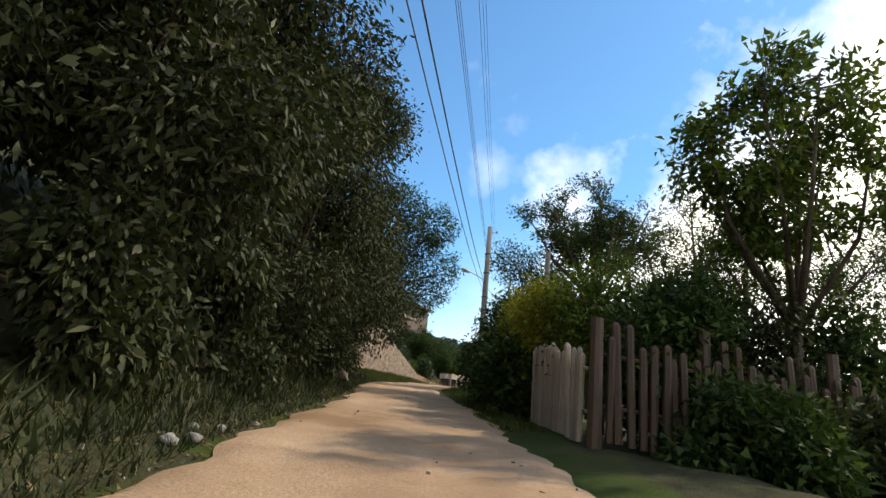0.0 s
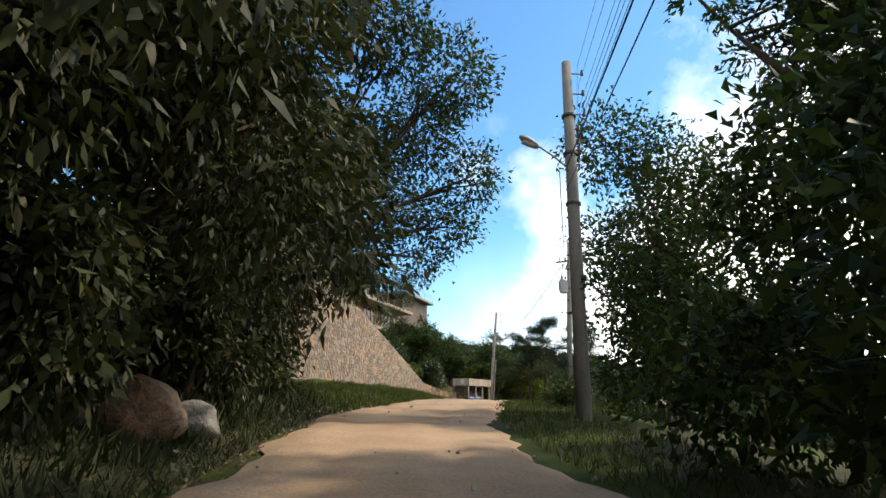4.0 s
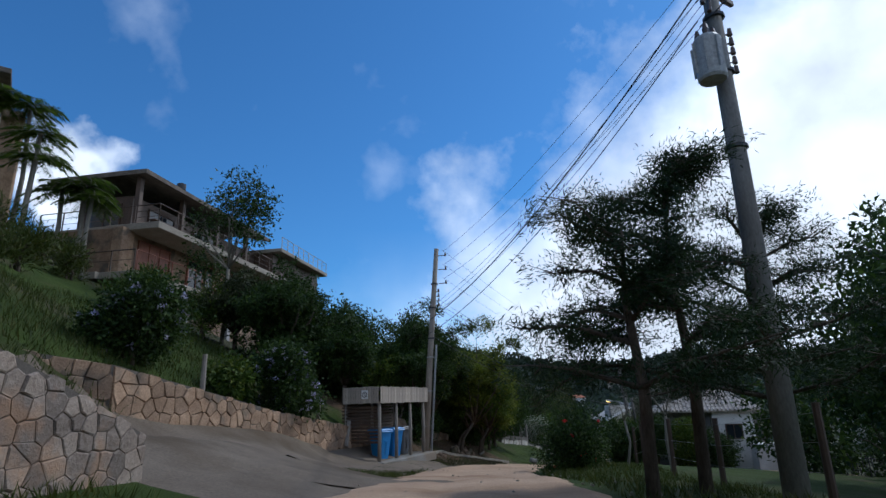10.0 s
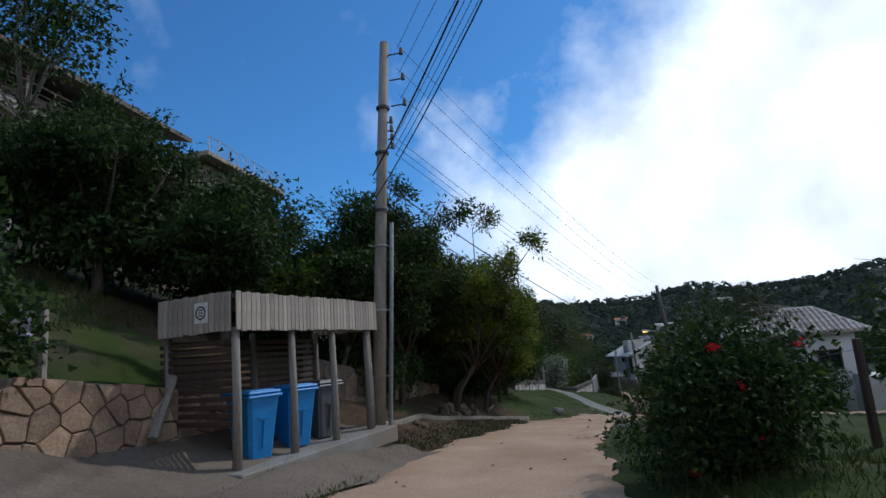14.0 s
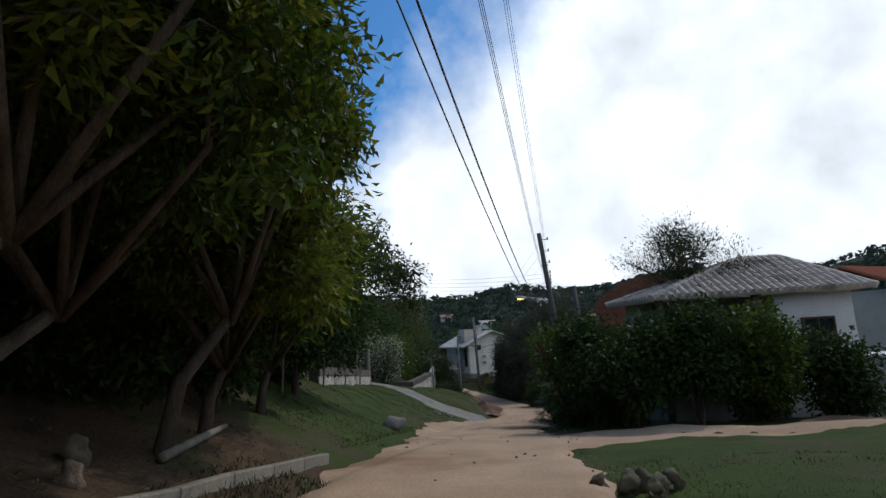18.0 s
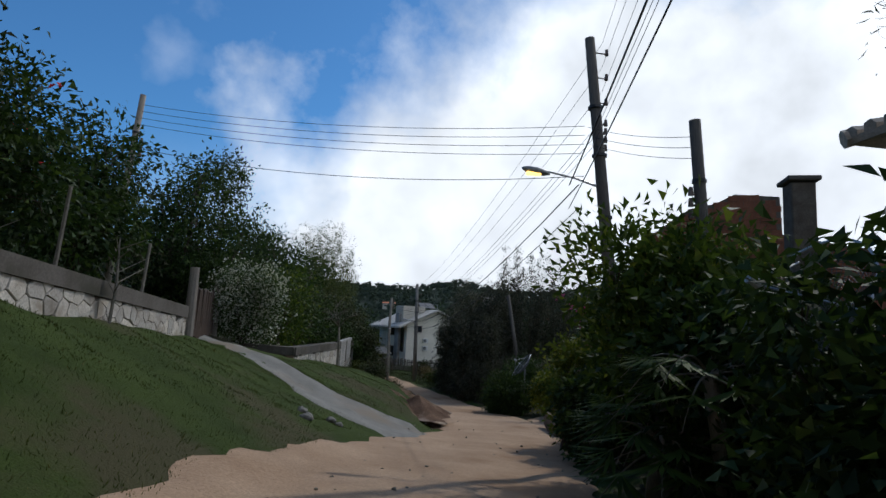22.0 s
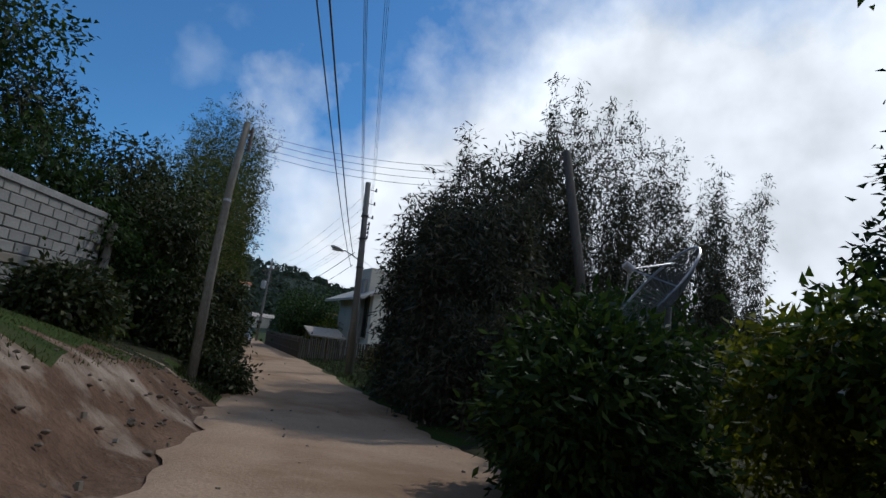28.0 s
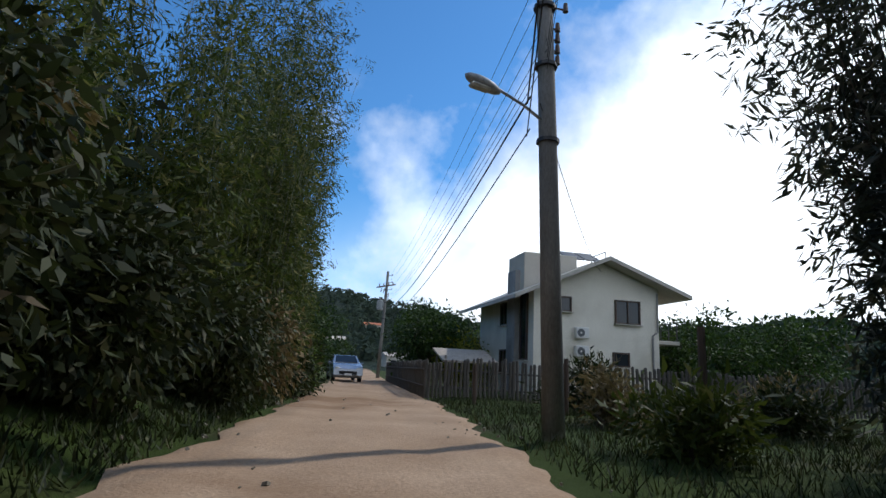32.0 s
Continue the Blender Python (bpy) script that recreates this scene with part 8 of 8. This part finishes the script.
bushy("garden_shrub", "fresh green shrub with small pale flowers by the yard", (36.9, 81.6), 1.0, 2.3, "leaf_yellow", 1300, 498, 10, 0.02, 8, length=0.12, width=0.05, flowers=("flower_white", 50, 0.06, "small pale blossoms"))
bushy("dish_shrub", "leafy shrub behind the mesh dish", (37.4, 85.2), (1.5, 1.5), 2.8, "leaf_deep", 1500, 497, 11, 0.02, 9, length=0.15, width=0.06)
p = Vector((39.8, 88.5, gz(39.8, 88.5)))
t = thing("service_pole", "dark timber service pole leaning out of the bamboo", "utility pole", p)
e = Vector((38.97, 89.25, -0.1)) - p
part("shaft", G().tube([(0, 0, -0.3), e * 0.55 + Vector((0.05, -0.05, 0)), e], [0.15, 0.13, 0.11], 9), M["pole_dark"], t, smooth=True)
g = G()
insulator(g, e - Vector((0, 0, 0.25)), Vector((-1, 0.2, 0)).normalized(), 0.16)
part("rack_insulator", g, M["ceramic"], t)

# right bamboo grove
for i, (x, y, n, h, sp) in enumerate([(36.9, 90.0, 66, 6.0, 1.35), (38.6, 91.6, 64, 8.4, 1.3), (41.2, 92.4, 44, 11.0, 0.9), (43.4, 93.0, 36, 11.4, 1.0), (46.2, 93.0, 34, 11.0, 1.1), (49.0, 93.2, 34, 10.6, 1.1), (51.6, 93.4, 30, 10.4, 1.0), (37.4, 93.6, 66, 6.4, 1.2)]):
    bamboo((x, y), n, h, sp, "leaf_bamboo_dark", 500 + i, "dark dusty bamboo with feathery tops and dense leaves below", 10, 0.1, 0.34 if h > 10 else 0.12, 42 if h > 10 else 54, "dark bamboo", 0.4, kite=h < 10, core=0.4 if h > 10 else 0.85)
bamboo((40.7, 97.5), 90, 8.8, 0.6, "leaf_bamboo_dark", 510, "dark bamboo leaning over the verge", 9, 0.42, 0.2, 26, "dark bamboo", kite=True, core=0.1)
for i, (x, y, w, h) in enumerate([(36.2, 88.4, 1.0, 3.0), (36.6, 91.4, 0.9, 3.4), (37.2, 94.0, 0.9, 3.2), (38.8, 87.6, 1.3, 3.0), (41.5, 88.2, 1.6, 2.8), (45.0, 88.4, 1.6, 2.8)]):
    bushy("dark_shrub", "dark undergrowth at the foot of the bamboo", (x, y), w, h, "leaf_bamboo_dark", 900, 515 + i, 9, 0.02, 9, length=0.17, width=0.03, group="bamboo undergrowth")

# field by the white house
for i, (x, y, h) in enumerate([(43.2, 98.2, 3.4), (45.8, 99.4, 3.6), (48.6, 98.8, 3.8)]):
    bushy("dark_shrub", "dark shrub at the edge of the rough field", (x, y), 1.3, h, "leaf_deep", 1000, 680 + i, 10, 0.02, 8, gaps=0.15, group="field edge shrubs")
for i, (x, y, h) in enumerate([(39.4, 100.2, 1.7), (43.0, 99.0, 1.6), (39.6, 105.0, 1.2), (47.5, 98.5, 1.5), (38.6, 108.8, 1.1)]):
    z = gz(x, y)
    solid("field_post", G().tube([(x, y, z - 0.3), (x, y, z + h)], [0.06, 0.055], 7), M["wood_dark"], "dark timber post in the rough grass", "post", "", "field posts")
for i, (x, y, w, h, m, n) in enumerate([(39.6, 103.4, 0.8, 1.0, "leaf_dry", 250), (40.6, 106.4, 0.9, 1.1, "leaf_olive", 300), (42.5, 102.0, 0.9, 0.7, "leaf_olive", 300), (44.5, 104.5, 1.0, 0.8, "leaf_dry", 260), (38.6, 99.4, 0.7, 0.8, "leaf_grass", 300), (47.0, 102.5, 1.2, 1.0, "leaf_olive", 300), (50.0, 100.0, 1.4, 1.3, "leaf_deep", 400)]):
    bushy("field_bush", "low weedy bush in the rough field", (x, y), w, h, m, n, 530 + i, 6, 0.02, 8, length=0.16, width=0.04, droop=-0.2, group="field bushes")
for i, (x, y, w, h, m, n) in enumerate([(40.6, 127.0, 1.8, 4.2, "leaf_deep", 900), (41.6, 131.5, 2.0, 4.8, "leaf_deep", 800), (43.0, 126.0, 1.3, 2.6, "leaf_yellow", 500), (46.0, 129.0, 2.0, 3.6, "leaf_deep", 500), (33.6, 131.0, 1.8, 4.4, "leaf_deep", 700), (33.0, 137.0, 2.2, 5.2, "leaf_deep", 700), (30.0, 128.0, 2.0, 5.0, "leaf_deep", 600), (35.5, 150.0, 2.6, 5.5, "leaf_deep", 600), (54.5, 121.5, 1.8, 4.2, "leaf_deep", 700), (54.0, 117.0, 1.5, 3.0, "leaf_deep", 600), (58.0, 118.5, 1.8, 3.8, "leaf_deep", 600)]):
    tall("far_tree", "leafy green tree near the white house", (x, y), w, h, 0.4, m, n, 540 + i, 10, 9, (0.8, 1.3), r0=0.1, length=0.2, width=0.09, gaps=0.25, spread=0.22, group="trees by the white house")

# silver car on the road ahead


def parked_car():
    t = thing("silver_car", "silver compact car facing along the dirt road", "car", (36.0, 127.5, gz(36.0, 127.5) + 0.05), radians(184))
    prof = [(-1.98, 0.35), (-2.02, 0.62), (-1.9, 0.95), (-1.55, 1.02), (-1.15, 1.42), (-0.5, 1.5), (0.35, 1.46), (1.0, 1.05), (1.6, 0.92), (1.95, 0.72), (2.0, 0.38), (1.7, 0.22), (-1.7, 0.24)]
    g = G()
    levels = [(-0.83, 0.93), (-0.80, 1.0), (0.80, 1.0), (0.83, 0.93)]
    n = len(prof)
    for x, k in levels:
        for y, z in prof:
            w = x * (1 - max(0, z - 0.95) * 0.38)
            g.v.append((w, y * (0.985 if k < 1 else 1), 0.6 + (z - 0.6) * k))
    for a in range(3):
        g.f += [(a * n + i, a * n + (i + 1) % n, (a + 1) * n + (i + 1) % n, (a + 1) * n + i) for i in range(n)]
    g.f += [tuple(range(n))[::-1], tuple(3 * n + i for i in range(n))]
    part("body", g, M["silver_paint"], t)
    part("windscreen", G().add([(-0.64, 0.98, 1.07), (0.64, 0.98, 1.07), (0.56, 0.40, 1.445), (-0.56, 0.40, 1.445), (-0.64, 0.99, 1.09), (0.64, 0.99, 1.09), (0.56, 0.41, 1.465), (-0.56, 0.41, 1.465)], [(4, 5, 6, 7), (3, 2, 1, 0), (0, 1, 5, 4), (1, 2, 6, 5), (2, 3, 7, 6), (3, 0, 4, 7)]), M["window_glass"], t)
    for s in (-1, 1):
        x = s * 0.755
        part("side_window", G().add([(x * 1.03, 0.85, 1.04), (x * 1.03, -1.3, 1.04), (x * 0.93, -1.05, 1.38), (x * 0.93, 0.3, 1.4), (x * 1.0, 0.85, 1.04), (x * 1.0, -1.3, 1.04), (x * 0.9, -1.05, 1.38), (x * 0.9, 0.3, 1.4)], [(0, 1, 2, 3), (7, 6, 5, 4), (0, 4, 5, 1), (1, 5, 6, 2), (2, 6, 7, 3), (3, 7, 4, 0)]), M["window_glass"], t)
        part("headlight", G().box((s * 0.6, 1.84, 0.74), (0.32, 0.22, 0.16), bevel=0.05), M["lamp_glass"], t, "clear headlight")
        part("mirror", G().box((s * 0.92, 0.72, 1.02), (0.2, 0.12, 0.14), bevel=0.04), M["silver_paint"], t)
        for y in (-1.28, 1.3):
            w = part("wheel", G().tube([(s * 0.66, y, 0.31), (s * 0.84, y, 0.31)], 0.31, 20), M["tyre"], t)
            part("rim", G().tube([(s * 0.82, y, 0.31), (s * 0.85, y, 0.31)], 0.19, 14), M["steel"], w)
    part("grille", G().box((0, 1.99, 0.5), (1.0, 0.06, 0.2), bevel=0.02), M["tyre"], t)
    part("number_plate", G().box((0, 2.02, 0.42), (0.4, 0.02, 0.12)), M["white_wall"], t, "plate with plain bars")
    part("bonnet_badge", G().box((0, 1.985, 0.66), (0.1, 0.03, 0.1), bevel=0.02), M["steel"], t)


parked_car()

# ---- stones and litter ----


def boulder(at, size, seed, label, mat="rock", group="", rough=0.2):
    x, y = at[:2]
    solid("boulder", G().rock((x, y, gz(x, y) + size[2] * 0.35), size, seed, rough, 3), M[mat], label, "rock", "", group, True)


boulder((14.4, 58.0), (0.34, 0.28, 0.26), 3, "grey angular boulder on the lawn's edge")
boulder(tuple(rd(54.5, -3.0)[:2]), (0.55, 0.45, 0.4), 4, "brown boulder half buried in the bank", "soil")
boulder(tuple(rd(55.4, -2.6)[:2]), (0.35, 0.3, 0.25), 5, "pale boulder at the foot of the bank")
for i, (s, d, k) in enumerate([(37.2, -2.0, 0.08), (38.2, -2.0, 0.07), (36.4, -2.1, 0.08), (39.2, -1.8, 0.05), (37.7, -2.2, 0.06), (106.8, 1.9, 0.08), (107.6, 2.1, 0.07), (107.1, 2.3, 0.09), (106.4, 2.2, 0.06), (107.3, 1.8, 0.06), (132.2, -3.6, 0.12), (132.8, -3.4, 0.1), (133.2, -3.2, 0.08), (132.6, -3.9, 0.1), (161.0, -2.2, 0.13), (162.0, -2.3, 0.1)]):
    boulder(tuple(rd(s, d)[:2]), (k * 1.2, k, k * 0.8), 20 + i, "small weathered stone at the road's edge", "rock", "roadside stones")
p = rd(110.5, -3.4)
solid("fallen_log", G().tube([p + Vector((-0.4, -1.2, 0.12)), p + Vector((0.0, 0.2, 0.1)), p + Vector((0.25, 1.6, 0.02))], [0.06, 0.055, 0.04], 7), M["bark_pale"], "pale fallen branch on the slope", "log", "", "", True)

# ---- grass and undergrowth ----
blades("verge_grass", "tufted grass and weeds along the left verge of the climb", verge(30, 64, -3.4, -1.85, 14000, 1), 0.13, 0.012, "leaf_olive", 601)
blades("verge_weeds", "broad weeds at the foot of the thicket", verge(32, 63, -3.6, -2.3, 2600, 2), 0.24, 0.03, "leaf_olive", 602)
blades("verge_grass", "grass on the right verge of the climb", verge(42, 66, 2.1, 4.2, 6000, 3), 0.15, 0.01, "leaf_grass", 603)
blades("verge_grass", "long grass at the foot of the retaining wall", verge(63, 80, -4.6, -1.9, 13000, 4), 0.16, 0.012, "leaf_grass", 604)
blades("verge_grass", "rough grass on the right verge of the crest", verge(66, 100, 1.75, 5.5, 12000, 5), 0.16, 0.011, "leaf_grass", 605)
blades("lawn_grass", "long lawn grass on the slope below the house", verge(80, 97, -13, -7.0, 15000, 6), 0.22, 0.013, "leaf_grass", 606)
blades("verge_weeds", "dry litter and weeds along the edge of the apron", verge(88, 99, -3.3, -2.1, 5000, 7), 0.08, 0.01, "leaf_grass", 607)
blades("verge_weeds", "dry weeds between kerb and road", verge(97, 111, -3.0, -1.85, 6000, 8), 0.07, 0.01, "leaf_olive", 608)
blades("lawn_grass", "short mown lawn on the slope", verge(114, 131, -7.6, -2.4, 26000, 9), 0.05, 0.007, "leaf_grass", 609)
blades("lawn_grass", "grass on the mound beside the driveway", verge(137, 158, -7.0, -2.9, 20000, 10), 0.055, 0.007, "leaf_grass", 610)
blades("lawn_grass", "short lawn grass beside the driveway", verge(131, 138, -8, -3.0, 15000, 17), 0.05, 0.007, "leaf_grass", 616)
blades("verge_grass", "grass on the corner by the side lane", verge(98, 112, 1.7, 6.5, 12000, 11), 0.035, 0.006, "leaf_grass", 611)
blades("verge_weeds", "dusty weeds along the left bank", verge(158, 190, -2.9, -2.0, 7000, 12), 0.13, 0.014, "leaf_olive", 612)
blades("field_grass", "rough grass in the field by the pole", verge(163, 185, 2.2, 11, 22000, 13), 0.17, 0.011, "leaf_olive", 613)
blades("leaf_litter", "dry leaves and twigs on the verge", verge(33, 62, -2.4, -1.6, 1500, 14), 0.03, 0.03, "leaf_dry", 614, 1.6)
blades("leaf_litter", "fallen leaves on the shaded bank", verge(97, 113, -7.0, -2.5, 5000, 16), 0.03, 0.03, "leaf_dry", 615, 1.6)


for i, (s, d, k) in enumerate([(104.6, -3.5, 0.16), (105.2, -3.2, 0.12), (105.7, -3.7, 0.19), (106.3, -3.3, 0.13), (107.0, -3.6, 0.16), (107.9, -3.4, 0.12), (108.6, -3.7, 0.14), (101.2, -2.9, 0.09), (100.9, -3.1, 0.08)]):
    boulder(tuple(rd(s, d)[:2]), (k, k * 0.75, k * 1.15), 60 + i, "weathered grey stone half buried in the bank", "stone_shaded", "stones in the bank", 0.4)
for i, (x, y, k) in enumerate([(13.5, 45.9, 0.13), (13.8, 46.0, 0.16), (13.65, 45.6, 0.11), (14.05, 45.8, 0.12), (13.35, 46.2, 0.1)]):
    boulder((x, y), (k, k * 0.85, k), 70 + i, "dark broken rock heaped at the corner of the side road", "stone_shaded", "rocks at the corner", 0.4)


def pebbles():
    g = G()
    pts = verge(30, 185, -2.4, 2.6, 1500, 15)
    r = np.random.default_rng(15)
    s, d, _ = locate(pts[:, 0], pts[:, 1])
    for (x, y, z), q in zip(pts, d):
        if abs(q) < 1.5 and r.random() < 0.75:
            continue
        e = r.uniform(0.015, 0.05)
        g.box((0, 0, 0), (e * 1.3, e, e * 0.7), m=Matrix.Translation((x, y, z + 0.055)) @ Euler(r.uniform(0, 6, 3)).to_matrix().to_4x4())
    tagged(new("pebbles", g.mesh("pebbles", M["kerb"])), "pebbles and clods strewn on the dirt road", "gravel", kind="stuff")



def bank_clods():
    """Pale crumbled stone and clods lying down the face of the cut bank."""
    g = G()
    r = np.random.default_rng(19)
    for x, y, z in verge(145, 163, -3.3, -1.9, 170, 19):
        e = r.uniform(0.012, 0.035) * (1 if r.random() < 0.9 else 1.8)
        g.rock((x, y, z + 0.025), (e * 1.3, e, e * 0.7), int(r.integers(1, 9999)), 0.25, 1)
    tagged(new("bank_clods", g.mesh("bank_clods", M["worn"])), "pale crumbled clods and stones on the cut bank", "rubble", kind="stuff")


pebbles()
bank_clods()

# ---- distance ----


def far_woods():
    """Treetops over the far slopes, and a belt of woods nearer by."""
    r = np.random.default_rng(77)
    n = 11000
    az, rad = r.uniform(-1.4, 1.9, n), 95 + 560 * r.random(n) ** 1.1
    x, y = 34 + np.sin(az) * rad, 100 + np.cos(az) * rad
    s, d, _ = locate(x, y)
    keep = np.abs(d) > 16
    x, y, rad = x[keep], y[keep], rad[keep]
    z = ground_z(x, y)
    size = r.uniform(1.6, 3.6, len(x))
    c = np.stack([x, y, z + size * 0.8], 1)
    per = 14
    v = r.normal(size=(len(c) * per, 3))
    v /= np.linalg.norm(v, axis=1)[:, None]
    v[:, 2] = np.abs(v[:, 2]) * 1.3 - 0.3
    p = np.repeat(c, per, 0) + v * np.repeat(size, per)[:, None]
    side = np.cross(v, r.normal(size=v.shape))
    side /= np.linalg.norm(side, axis=1)[:, None]
    up = np.cross(side, v + r.normal(0, 0.4, v.shape))
    k = (np.repeat(size, per) * 0.48)[:, None]
    q = np.stack([p - side * k * 1.2, p - up * k * 0.9 + side * k * 0.3, p + side * k * 0.9 + up * k * 1.1], 1).reshape(-1, 3)
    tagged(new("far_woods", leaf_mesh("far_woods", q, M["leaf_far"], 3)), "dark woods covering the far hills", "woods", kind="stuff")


far_woods()
for i in range(46):
    a = rr.uniform(-0.9, 1.5)
    dist = rr.uniform(45, 110)
    x, y = 34 + math.sin(a) * dist, 100 + math.cos(a) * dist
    s, d, _ = locate(x, y)
    if abs(d[0]) < 12 or (40 < x < 56 and 105 < y < 135):
        continue
    tall("distant_tree", "dark green tree in the valley", (x, y), rr.uniform(2.0, 3.4), rr.uniform(5, 9), 1.0, "leaf_deep", 220, 700 + i, 9, 8, (1.2, 2.0), r0=0.15, length=0.42, width=0.22, gaps=0.15, spread=0.4, twigs=2, group="trees in the valley")
for i, (x, y, w, h) in enumerate([(27.0, 45.5, 2.6, 5.0), (34.0, 46.0, 2.8, 5.2), (40.0, 52.0, 2.8, 5.6), (46.0, 55.0, 3.0, 6.0), (31.0, 38.0, 2.8, 5.6)], 3):
    tall("field_tree", "dark tree beyond the field", (x, y), w, h, 0.6, "leaf_deep", 600, 760 + i, 9, 8, (1.0, 1.6), r0=0.12, length=0.28, width=0.14, gaps=0.2, spread=0.3, twigs=3, group="trees beyond the field")
